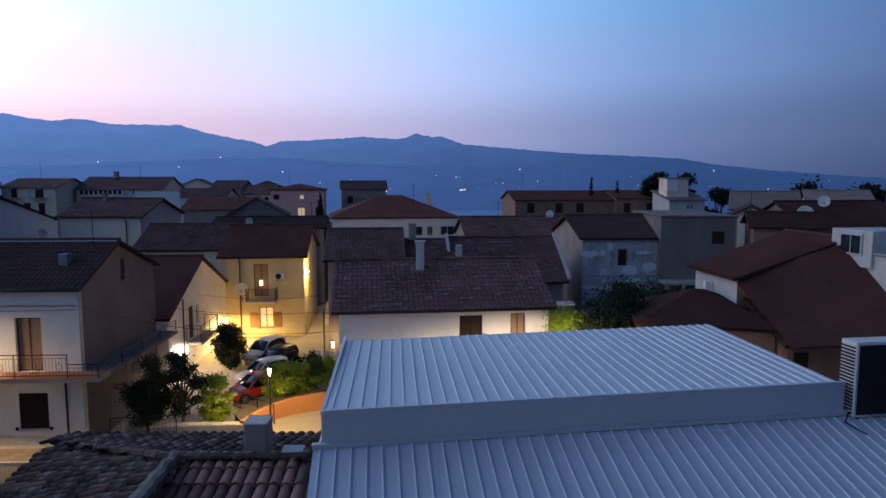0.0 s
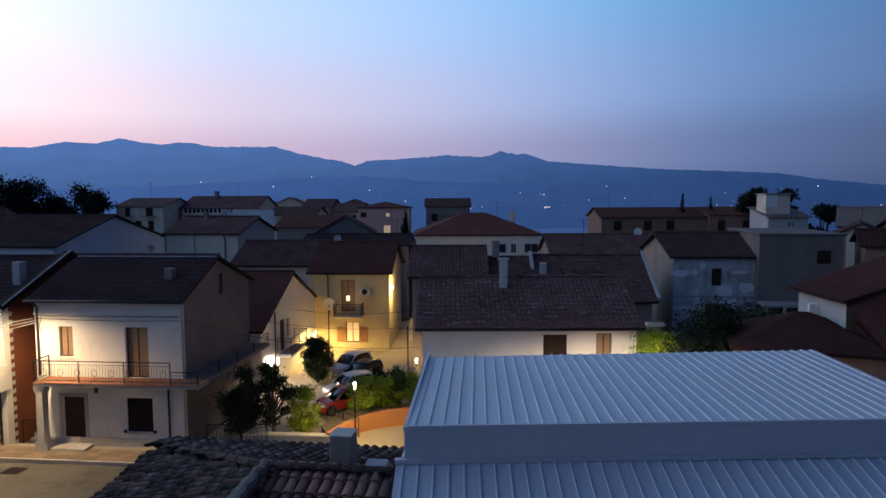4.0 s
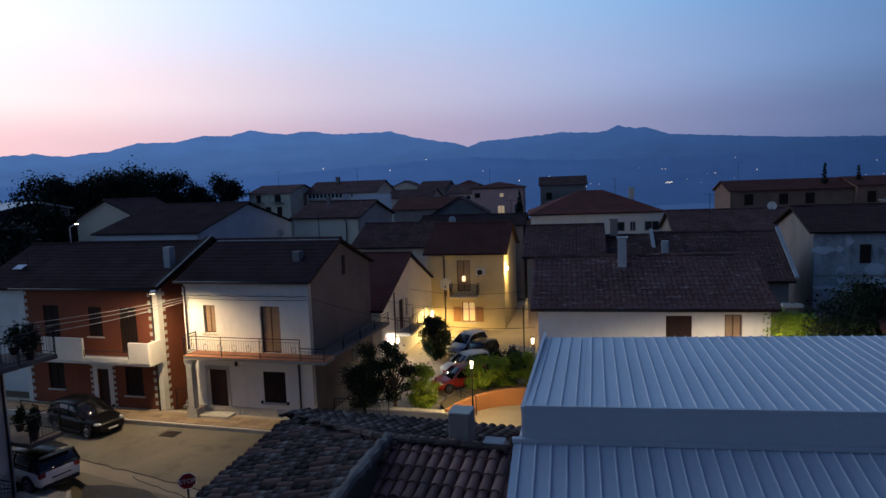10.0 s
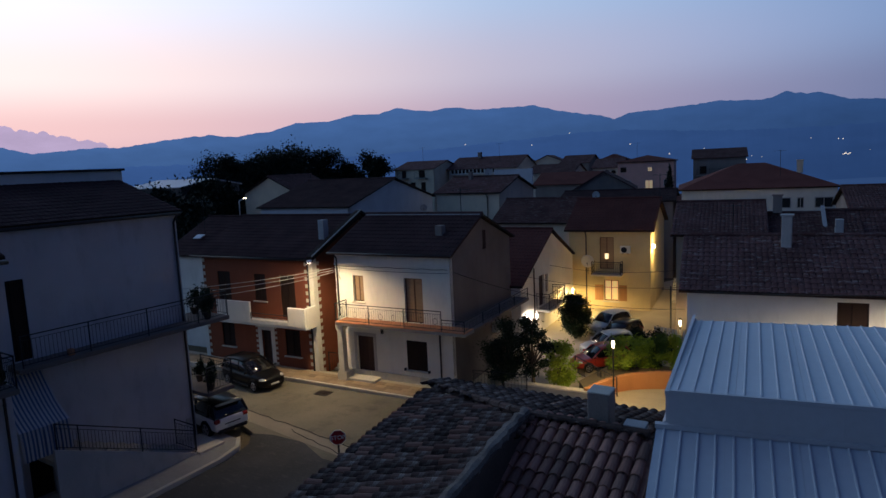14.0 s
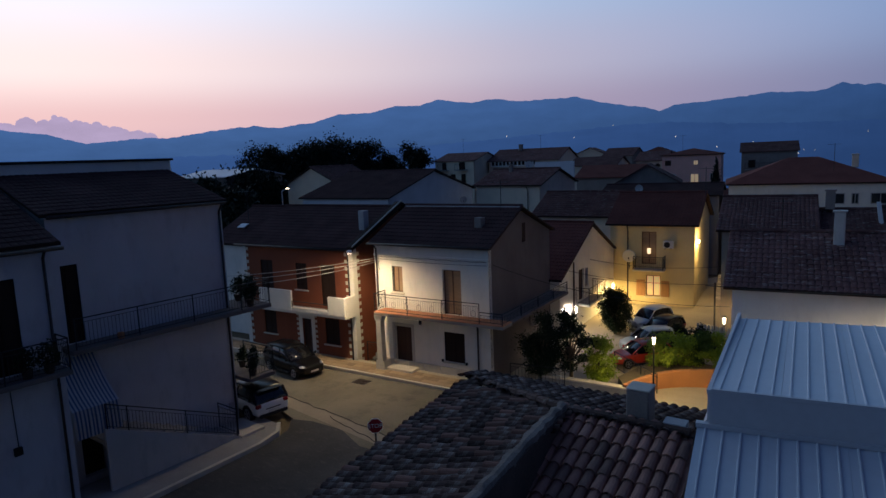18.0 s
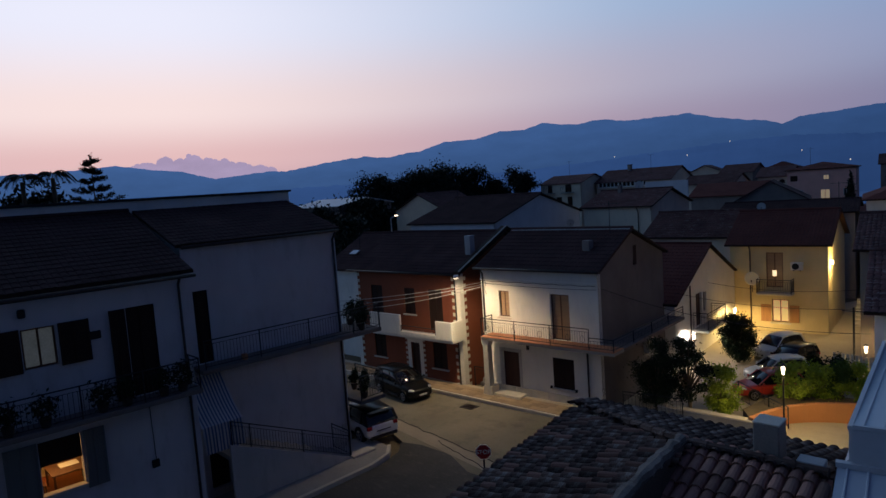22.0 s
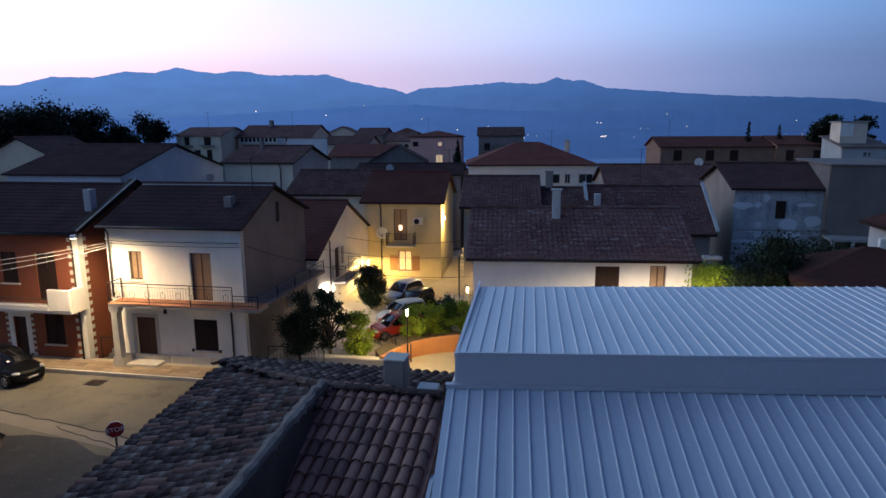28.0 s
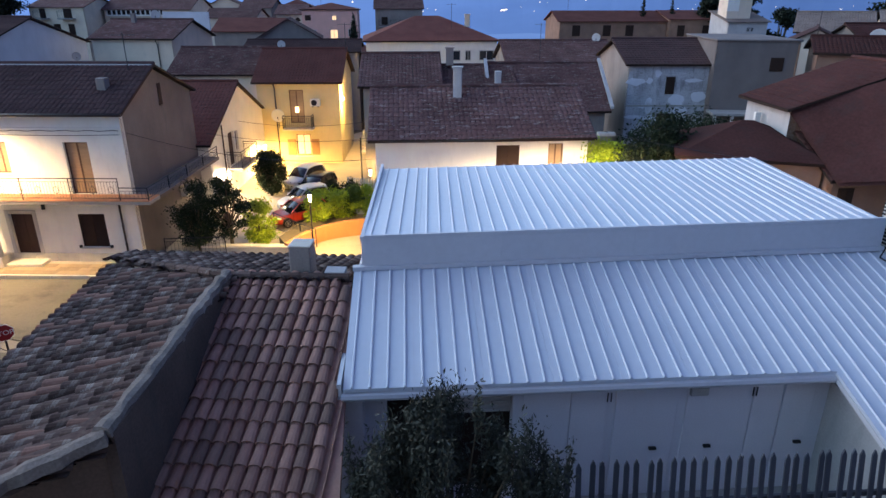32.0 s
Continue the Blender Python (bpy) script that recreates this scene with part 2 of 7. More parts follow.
STONE = material("pale_stone_trim", (0.58, 0.54, 0.46), 0.9, 0.8, 6, 40, 0.3)
TERRA = material("terracotta_edge_tile", (0.42, 0.19, 0.10), 0.8, 0.8, 6, 40, 0.2, vary=0.1)
CONCRETE = material("aged_concrete", (0.33, 0.32, 0.30), 0.95, 0.75, 2, 25, 0.4, stain=0.35, stain_colour=(0.2, 0.19, 0.18))
ASPHALT = material("worn_asphalt", (0.20, 0.178, 0.132), 0.93, 0.55, 0.7, 30, 0.45, stain=0.75, stain_colour=(0.085, 0.078, 0.062), fleck=0.25, fleck_colour=(0.24, 0.21, 0.16))
PATCH = material("pale_worn_asphalt", (0.27, 0.235, 0.18), 0.95, 0.7, 1.2, 30, 0.3, stain=0.5, stain_colour=(0.18, 0.16, 0.125))
# stained white plaster with the walls' dusk shade put into its base colour
SHADEWHITE = material("shaded_white_plaster", (0.54, 0.54, 0.57), 0.9, 0.82, 1.5, 40, 0.25, stain=0.4, stain_colour=(0.27, 0.27, 0.29))
PAVING = material("worn_pale_paving", (0.40, 0.34, 0.25), 0.95, 0.8, 1.5, 20, 0.3, stain=0.3, stain_colour=(0.26, 0.23, 0.18), vary=0.12)
GLASS = glass_material("dark_window_glass")
CURTAINS = material("drawn_ochre_blind", (0.32, 0.215, 0.13), 0.8, 0.8, 3, 30, 0.2, stretch=(1, 1, 10))

# ---- tools ----
def bm_box(bm, x0, y0, z0, x1, y1, z1, bevel=0.0):
    vs = [bm.verts.new(p) for p in ((x0, y0, z0), (x1, y0, z0), (x1, y1, z0), (x0, y1, z0), (x0, y0, z1), (x1, y0, z1), (x1, y1, z1), (x0, y1, z1))]
    fs = [bm.faces.new([vs[i] for i in f]) for f in ((0, 3, 2, 1), (4, 5, 6, 7), (0, 1, 5, 4), (1, 2, 6, 5), (2, 3, 7, 6), (3, 0, 4, 7))]
    if bevel:
        es = list({e for f in fs for e in f.edges})
        bmesh.ops.bevel(bm, geom=es, offset=bevel, segments=1, affect="EDGES")
    return vs


def box(x0, y0, z0, x1, y1, z1, bevel=0.0):
    bm = bmesh.new()
    bm_box(bm, x0, y0, z0, x1, y1, z1, bevel)
    return bm


def bm_rod(bm, a, b, r=0.015, n=6, r2=None):
    a, b = Vector(a), Vector(b)
    q = (b - a).to_track_quat("Z", "Y")
    r2 = r if r2 is None else r2
    rings = []
    for p, rr in ((a, r), (b, r2)):
        rings.append([bm.verts.new(p + q @ Vector((rr * math.cos(2 * math.pi * i / n), rr * math.sin(2 * math.pi * i / n), 0))) for i in range(n)])
    for i in range(n):
        bm.faces.new((rings[0][i], rings[0][(i + 1) % n], rings[1][(i + 1) % n], rings[1][i]))
    bm.faces.new(rings[0][::-1])
    bm.faces.new(rings[1])


def rods(pairs, r=0.015, n=6):
    bm = bmesh.new()
    for a, b in pairs:
        bm_rod(bm, a, b, r, n)
    return bm


def mesh_of(name, bm, mat, smooth=False):
    me = bpy.data.meshes.new(name)
    bmesh.ops.recalc_face_normals(bm, faces=bm.faces)
    bm.to_mesh(me)
    bm.free()
    me.materials.append(mat)
    if smooth:
        me.polygons.foreach_set("use_smooth", [True] * len(me.polygons))
    return me


def part(name, bm, mat, parent, label="", smooth=False):
    ob = new(name, mesh_of(name, bm, mat, smooth))
    ob.parent = parent
    return tagged(ob, label)


def thing(name, x, y, z, az, label, category, group="", kind=""):
    ob = new(name)
    ob.matrix_world = pose(x, y, z, 0, 0, az)
    ob.empty_display_size = 0.2
    return tagged(ob, label, category, group, kind)


def solid(name, bm, mat, label, category, x=0, y=0, z=0, az=0, group="", kind="", smooth=False):
    ob = new(name, mesh_of(name, bm, mat, smooth))
    ob.matrix_world = pose(x, y, z, 0, 0, az)
    return tagged(ob, label, category, group, kind)


def wall_bm(w, z0, z1, t, holes, place):
    """A wall of width w from z0 to z1 and thickness t with holes (x0, x1, z0, z1) right through it; place maps (along, in, up)."""
    bm = bmesh.new()
    xs = sorted({0.0, w, *(v for h in holes for v in h[:2])})
    zs = sorted({z0, z1, *(v for h in holes for v in h[2:4])})

    def open_at(i, k):
        if not (0 <= i < len(xs) - 1 and 0 <= k < len(zs) - 1):
            return True
        mx, mz = (xs[i] + xs[i + 1]) / 2, (zs[k] + zs[k + 1]) / 2
        return any(h[0] < mx < h[1] and h[2] < mz < h[3] for h in holes)

    cache = {}

    def v(x, y, z):
        key = (round(x, 4), round(y, 4), round(z, 4))
        if key not in cache:
            cache[key] = bm.verts.new(place(x, y, z))
        return cache[key]

    for i in range(len(xs) - 1):
        for k in range(len(zs) - 1):
            if open_at(i, k):
                continue
            a, b, c, d = xs[i], xs[i + 1], zs[k], zs[k + 1]
            bm.faces.new((v(a, 0, c), v(b, 0, c), v(b, 0, d), v(a, 0, d)))
            bm.faces.new((v(a, t, c), v(a, t, d), v(b, t, d), v(b, t, c)))
            if open_at(i - 1, k):
                bm.faces.new((v(a, 0, c), v(a, 0, d), v(a, t, d), v(a, t, c)))
            if open_at(i + 1, k):
                bm.faces.new((v(b, 0, c), v(b, t, c), v(b, t, d), v(b, 0, d)))
            if open_at(i, k - 1):
                bm.faces.new((v(a, 0, c), v(a, t, c), v(b, t, c), v(b, 0, c)))
            if open_at(i, k + 1):
                bm.faces.new((v(a, 0, d), v(b, 0, d), v(b, t, d), v(a, t, d)))
    return bm


def tile_sheet(w, run, rise, pitch=0.22, course=0.36, amp=0.028, seed=0):
    """A roof slope of overlapping barrel tiles: rows of half rounds, stepped at each course. x along the eave, y up the slope's plan."""
    rnd = random.Random(seed)
    nx, ny = max(2, round(w / pitch)), max(2, round(math.hypot(run, rise) / course))
    prof = [(0.0, 0.0), (0.17, 0.75), (0.5, 1.0), (0.83, 0.75)]
    us, hs = [], []
    for i in range(nx):
        for u, h in prof:
            us.append((i + u) / nx * w)
            hs.append(h * amp)
    us.append(w)
    hs.append(0.0)
    verts, faces = [], []
    n = len(us)
    jit = [[rnd.uniform(-0.012, 0.012) for _ in range(nx + 1)] for _ in range(ny)]
    for k in range(ny):
        for e, lift in ((0, 0.024), (1, 0.0)):
            f = (k + e) / ny
            for j, (u, h) in enumerate(zip(us, hs)):
                c = min(j // 4, nx)
                verts.append((u, f * run + (jit[k][c] if e == 0 and 0 < k else 0), f * rise + h + lift + jit[k][c] * 0.6))
    for k in range(2 * ny - 1):
        for j in range(n - 1):
            a = k * n + j
            faces.append((a, a + 1, a + n + 1, a + n))
    return verts, faces


def tile_part(name, parent, mat, w, run, rise, m, seed=0, label="", pitch=0.22):
    verts, faces = tile_sheet(w, run, rise, pitch, seed=seed)
    me = bpy.data.meshes.new(name)
    me.from_pydata([m @ Vector(p) for p in verts], [], faces)
    me.materials.append(mat)
    ob = new(name, me)
    ob.parent = parent
    return tagged(ob, label)


def window_unit(parent, name, x0, x1, z0, z1, to, depth=0.12, kind="window", frame_mat=None, fill=None):
    """A window or door set in a reveal: frame bars, a fill or two panes; to maps (along, in, up) to the house."""
    frame_mat, fill = frame_mat or WOOD, fill or GLASS
    fw = 0.06
    bm = bmesh.new()
    y0, y1 = depth, depth + 0.06
    mid = (x0 + x1) / 2
    for a, b, c, d in ((x0, x0 + fw, z0, z1), (x1 - fw, x1, z0, z1), (x0 + fw, x1 - fw, z1 - fw, z1), (x0 + fw, x1 - fw, z0, z0 + fw), (mid - fw / 2, mid + fw / 2, z0 + fw, z1 - fw)):
        vs = bm_box(bm, a, y0, c, b, y1, d)
        for v in vs:
            v.co = to(*v.co)
    win = part(name, bm, frame_mat, parent)
    for a, b in ((x0 + fw, mid - fw / 2), (mid + fw / 2, x1 - fw)):
        bm = bmesh.new()
        for v in bm_box(bm, a, y0 + 0.02, z0 + fw, b, y0 + 0.035, z1 - fw):
            v.co = to(*v.co)
        part("pane" if kind == "window" else "leaf", bm, fill, win)
    return win


def roller_unit(parent, name, x0, x1, z0, z1, to, depth=0.06, mat=None):
    """A closed slatted shutter: a frame with sloping slats."""
    mat = mat or SHUTTER
    bm = bmesh.new()
    n = max(4, int((z1 - z0) / 0.09))
    for a, b, c, d in ((x0, x0 + 0.05, z0, z1), (x1 - 0.05, x1, z0, z1), ((x0 + x1) / 2 - 0.025, (x0 + x1) / 2 + 0.025, z0, z1)):
        for v in bm_box(bm, a, depth - 0.02, c, b, depth + 0.05, d):
            v.co = to(*v.co)
    fr = part(name, bm, mat, parent)
    bm = bmesh.new()
    pitch = (z1 - z0) / n
    for v in bm_box(bm, x0 + 0.05, depth, z0, x1 - 0.05, depth + 0.03, z0 + pitch * 0.93):
        v.co = to(v.co.x, v.co.y + (0.025 if v.co.z > z0 + pitch / 2 else 0), v.co.z)
    me = mesh_of("slat", bm, mat)
    for i in range(n):
        o = new("slat", me)
        o.parent = fr
        o.location.z = pitch * i
    return fr


def bm_tube(pts, r, n=5):
    """One bent round bar through the points."""
    bm = bmesh.new()
    rings = []
    for i, p in enumerate(pts):
        q = (Vector(pts[min(i + 1, len(pts) - 1)]) - Vector(pts[max(i - 1, 0)])).to_track_quat("Z", "Y")
        rings.append([bm.verts.new(Vector(p) + q @ Vector((r * math.cos(2 * math.pi * k / n), r * math.sin(2 * math.pi * k / n), 0))) for k in range(n)])
    for a, b in zip(rings, rings[1:]):
        for k in range(n):
            bm.faces.new((a[k], a[(k + 1) % n], b[(k + 1) % n], b[k]))
    bm.faces.new(rings[0][::-1])
    bm.faces.new(rings[-1])
    return bm


def house(label, x, y, az, w, d, z0, eave, ridge, wall, roof, front=(), right=(), left=(), form="x", over=0.35, tiles=False, ridge_at=0.5, thick=0.3, base=0.0, side_wall=None, name="house", seed=1, gutter=True):
    """A house whose front runs from (x, y) along az. form x: ridge along the front; y: ridge from front to back; hip; flat; shed: rises to the back.
    Openings: (along0, along1, up0, up1, kind), heights in the world."""
    h = thing(name, x, y, 0, az, label, "house")
    side_wall = side_wall or wall

    def to_front(a, b, c):
        return Vector((a, b, c))

    def to_right(a, b, c):
        return Vector((w - b, max(a, 0.006), c))

    def to_left(a, b, c):
        return Vector((b, max(d - a, 0.006), c))

    for nm, ww, holes, to, mat in (("front_wall", w, front, to_front, wall), ("right_wall", d, right, to_right, side_wall), ("left_wall", d, left, to_left, side_wall)):
        inset = nm != "front_wall"
        bm = wall_bm(ww, z0, eave, thick, [o[:4] for o in holes], to)
        if inset:
            gable = []
            if form == "x":
                gable = [(0, eave), (d, eave), (d * ridge_at if nm == "right_wall" else d * (1 - ridge_at), ridge - 0.06)]
            elif form == "shed":
                gable = [(0, eave), (d, eave), (d, ridge - 0.06)] if nm == "right_wall" else [(0, eave), (d, eave), (0, ridge - 0.06)]
            if gable:
                vs = [[bm.verts.new(to(a, b, c)) for a, c in gable] for b in (0, thick)]
                bm.faces.new(vs[0])
                bm.faces.new(vs[1][::-1])
                for i in range(3):
                    bm.faces.new((vs[0][i], vs[0][(i + 1) % 3], vs[1][(i + 1) % 3], vs[1][i]))
        elif form == "y":
            vs = [[bm.verts.new((a, b, c)) for a, c in ((0, eave), (w, eave), (w * ridge_at, ridge - 0.06))] for b in (0, thick)]
            bm.faces.new(vs[0])
            bm.faces.new(vs[1][::-1])
        part(nm, bm, mat, h)
        for o in holes:
            kind = o[4] if len(o) > 4 else "window"
            if kind == "window":
                window_unit(h, "window", *o[:4], to)
            elif kind == "door":
                window_unit(h, "door", *o[:4], to, kind="door", frame_mat=DOORWOOD, fill=DOORWOOD)
            elif kind == "blind":
                window_unit(h, "window", *o[:4], to, fill=CURTAINS)
            elif kind == "shutter":
                roller_unit(h, "shutter", *o[:4], to)
            elif kind == "lit":
                window_unit(h, "window", *o[:4], to, fill=LITPANE)
            elif kind == "curtain":
                window_unit(h, "window", *o[:4], to, fill=CURTAINLIT)
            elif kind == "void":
                # a solid dark block stands in for the shade inside the opening
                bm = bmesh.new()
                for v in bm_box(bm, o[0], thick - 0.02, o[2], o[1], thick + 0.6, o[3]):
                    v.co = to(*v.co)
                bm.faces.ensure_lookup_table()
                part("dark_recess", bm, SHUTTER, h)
    part("back_wall", box(0.006, d - thick, z0, w - 0.006, d + 0.006, eave), side_wall, h)
    e = over
    if form == "flat":
        part("roof", box(-0.1, -0.1, eave, w + 0.1, d + 0.1, ridge, 0.03), roof, h)
        return h
    if form == "x":
        ry = d * ridge_at
        slopes = [(w + 2 * e, ry + e, (ridge - eave) * (ry + e) / ry, Matrix.Translation((-e, -e, ridge - (ridge - eave) * (ry + e) / ry))),
                  (w + 2 * e, d - ry + e, (ridge - eave) * (d - ry + e) / (d - ry), Matrix.Translation((w + e, d + e, ridge - (ridge - eave) * (d - ry + e) / (d - ry))) @ Matrix.Rotation(math.pi, 4, "Z"))]
    elif form == "y":
        rx = w * ridge_at
        slopes = [(d + 2 * e, rx + e, (ridge - eave) * (rx + e) / rx, Matrix.Translation((-e, d + e, ridge - (ridge - eave) * (rx + e) / rx)) @ Matrix.Rotation(-math.pi / 2, 4, "Z")),
                  (d + 2 * e, w - rx + e, (ridge - eave) * (w - rx + e) / (w - rx), Matrix.Translation((w + e, -e, ridge - (ridge - eave) * (w - rx + e) / (w - rx))) @ Matrix.Rotation(math.pi / 2, 4, "Z"))]
    elif form == "shed":
        slopes = [(w + 2 * e, d + 2 * e, (ridge - eave) * (d + 2 * e) / d, Matrix.Translation((-e, -e, eave - (ridge - eave) * e / d)))]
    elif form == "hip":
        k = min(w, d) / 2
        slopes = []
        bm = bmesh.new()
        z = eave - (ridge - eave) * e / k
        c = [bm.verts.new(p) for p in ((-e, -e, z), (w + e, -e, z), (w + e, d + e, z), (-e, d + e, z))]
        if w >= d:
            r = [bm.verts.new((k, d / 2, ridge)), bm.verts.new((w - k, d / 2, ridge))]
            fs = [(c[0], c[1], r[1], r[0]), (c[1], c[2], r[1]), (c[2], c[3], r[0], r[1]), (c[3], c[0], r[0])]
        else:
            r = [bm.verts.new((w / 2, k, ridge)), bm.verts.new((w / 2, d - k, ridge))]
            fs = [(c[0], c[1], r[0]), (c[1], c[2], r[1], r[0]), (c[2], c[3], r[1]), (c[3], c[0], r[0], r[1])]
        for f in fs:
            bm.faces.new(f)
        bm.faces.new(c[::-1])
        part("roof", bm, roof, h)
        part("eaves_board", box(-e + 0.05, -e + 0.05, z - 0.12, w + e - 0.05, d + e - 0.05, z - 0.01), SHUTTER, h)
    for i, (sw, run, rise, m) in enumerate(slopes):
        if tiles:
            tile_part("roof_tiles", h, roof, sw, run, rise, m @ Matrix.Translation((0, 0, 0.09)), seed + i)
        bm = bmesh.new()
        vs = [[bm.verts.new(m @ Vector(p)) for p in ((0, 0, q), (sw, 0, q), (sw, run, rise + q), (0, run, rise + q))] for q in (0.0, 0.1)]
        bm.faces.new(vs[0][::-1])
        bm.faces.new(vs[1])
        for k in range(4):
            bm.faces.new((vs[0][k], vs[0][(k + 1) % 4], vs[1][(k + 1) % 4], vs[1][k]))
        part("roof_slope", bm, roof if not tiles else SHUTTER, h)
    if form in ("x", "y") and tiles:
        bm = bmesh.new()
        a, b = ((-e, d * ridge_at, ridge + 0.12), (w + e, d * ridge_at, ridge + 0.12)) if form == "x" else ((w * ridge_at, -e, ridge + 0.12), (w * ridge_at, d + e, ridge + 0.12))
        bm_rod(bm, a, b, 0.1, 8)
        part("ridge_tile", bm, roof, h)
    return h


def chimney(x, y, z, w, h, mat, label="plastered chimney on a roof", cap=True, az=0):
    c = thing("chimney", x, y, z, az, label, "chimney")
    part("shaft", box(-w / 2, -w / 2, 0, w / 2, w / 2, h, 0.02), mat, c)
    if cap:
        part("cap", box(-w / 2 - 0.06, -w / 2 - 0.06, h, w / 2 + 0.06, w / 2 + 0.06, h + 0.07, 0.015), mat, c)
    return c


def pose_box(x, y, z, w, d, h, tilt):
    """A small slab tilted about its long side."""
    bm = box(-w / 2, -d / 2, 0, w / 2, d / 2, h, 0.01)
    bm.transform(pose(x, y, z, tilt, 0, 0))
    return bm
CURTAINLIT = material("lace_curtain_pane", (0.45, 0.45, 0.40), 0.8, 0.6, 6, 20, 0.0, emit=(0.8, 0.9, 0.75), power=0.06)
LITPANE = material("lamp_lit_pane", (0.9, 0.7, 0.4), 0.6, 0.9, 3, 20, 0.0, emit=(1.0, 0.72, 0.40), power=0.4)


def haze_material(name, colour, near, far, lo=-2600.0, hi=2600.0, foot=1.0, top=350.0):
    """Plain far backdrop of distant land at dusk, dimly glowing: air haze is painted into its emission, paler towards
    the west.
    """
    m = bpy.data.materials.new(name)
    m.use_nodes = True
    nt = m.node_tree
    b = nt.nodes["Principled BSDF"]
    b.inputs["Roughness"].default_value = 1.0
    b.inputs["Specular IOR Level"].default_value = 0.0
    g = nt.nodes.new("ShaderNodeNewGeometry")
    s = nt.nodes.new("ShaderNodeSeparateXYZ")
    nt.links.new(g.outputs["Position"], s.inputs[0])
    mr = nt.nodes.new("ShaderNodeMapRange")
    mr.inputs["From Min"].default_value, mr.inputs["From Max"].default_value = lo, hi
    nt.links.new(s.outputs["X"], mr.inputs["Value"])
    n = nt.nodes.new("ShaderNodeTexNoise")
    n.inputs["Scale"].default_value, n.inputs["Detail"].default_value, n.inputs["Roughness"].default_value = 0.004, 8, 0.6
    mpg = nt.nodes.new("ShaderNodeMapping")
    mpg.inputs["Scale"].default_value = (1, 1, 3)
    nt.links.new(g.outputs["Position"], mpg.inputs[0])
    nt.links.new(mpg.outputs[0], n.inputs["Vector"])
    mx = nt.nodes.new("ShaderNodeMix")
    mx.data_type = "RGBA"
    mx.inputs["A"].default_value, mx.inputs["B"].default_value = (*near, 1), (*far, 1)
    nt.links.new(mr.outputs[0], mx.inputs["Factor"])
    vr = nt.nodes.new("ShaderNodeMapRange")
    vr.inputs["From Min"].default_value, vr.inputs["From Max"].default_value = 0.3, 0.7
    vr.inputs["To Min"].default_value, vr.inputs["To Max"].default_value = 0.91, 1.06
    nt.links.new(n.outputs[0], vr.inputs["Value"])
    # painted haze: the emission is paler over the heights than over the wooded foot
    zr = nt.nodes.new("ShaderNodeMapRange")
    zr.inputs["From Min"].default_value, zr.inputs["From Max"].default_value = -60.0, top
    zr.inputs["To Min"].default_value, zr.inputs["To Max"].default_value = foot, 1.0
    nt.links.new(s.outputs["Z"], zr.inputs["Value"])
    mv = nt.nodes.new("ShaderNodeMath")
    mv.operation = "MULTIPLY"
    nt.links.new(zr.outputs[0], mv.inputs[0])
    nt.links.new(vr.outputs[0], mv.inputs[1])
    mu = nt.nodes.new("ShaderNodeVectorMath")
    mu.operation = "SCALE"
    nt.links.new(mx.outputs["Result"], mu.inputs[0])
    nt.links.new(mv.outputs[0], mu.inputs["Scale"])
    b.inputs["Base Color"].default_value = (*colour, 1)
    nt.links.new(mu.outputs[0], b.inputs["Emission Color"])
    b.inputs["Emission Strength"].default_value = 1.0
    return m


# ---- ground, valley and mountains ----
EARTH = material("dry_earth_and_grass", (0.13, 0.10, 0.06), 0.95, 0.6, 0.3, 5, 0.5)
# haze hues of valley, range and foothills are put into their emission
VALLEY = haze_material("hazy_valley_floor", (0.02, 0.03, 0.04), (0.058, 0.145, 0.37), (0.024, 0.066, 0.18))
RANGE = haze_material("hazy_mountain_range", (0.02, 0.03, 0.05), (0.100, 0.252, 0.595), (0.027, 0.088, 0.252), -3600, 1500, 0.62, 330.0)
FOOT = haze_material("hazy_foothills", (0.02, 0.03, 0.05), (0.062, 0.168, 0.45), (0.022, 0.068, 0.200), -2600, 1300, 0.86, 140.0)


def land_height(x, y):
    r = math.hypot(x, y)
    s = max(0.0, min(1.0, (r - 150) / 1000))
    s = s * s * (3 - 2 * s)
    return -0.42 - 105 * s + (noise.noise((x * 0.004, y * 0.004, 0)) * 14 * s)


def ground_sheet():
    radii = [0, 12, 25, 45, 70, 100, 150, 220, 320, 460, 640, 860, 1150, 1550, 2100, 2900, 3800, 4800]
    n = 96
    verts, faces = [(0, 0, land_height(0, 0))], []
    for r in radii[1:]:
        for i in range(n):
            a = 2 * math.pi * i / n
            verts.append((r * math.cos(a), r * math.sin(a), land_height(r * math.cos(a), r * math.sin(a))))
    for i in range(n):
        faces.append((0, 1 + i, 1 + (i + 1) % n))
    for k in range(len(radii) - 2):
        for i in range(n):
            a, b = 1 + k * n, 1 + (k + 1) * n
            faces.append((a + i, b + i, b + (i + 1) % n, a + (i + 1) % n))
    me = bpy.data.meshes.new("ground")
    me.from_pydata(verts, [], faces)
    me.materials.append(EARTH)
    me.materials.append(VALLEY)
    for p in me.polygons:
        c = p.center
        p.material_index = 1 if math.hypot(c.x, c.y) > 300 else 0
    return tagged(new("ground", me), "dry ground falling away to a hazy blue valley", "ground", kind="structure")


ground_sheet()


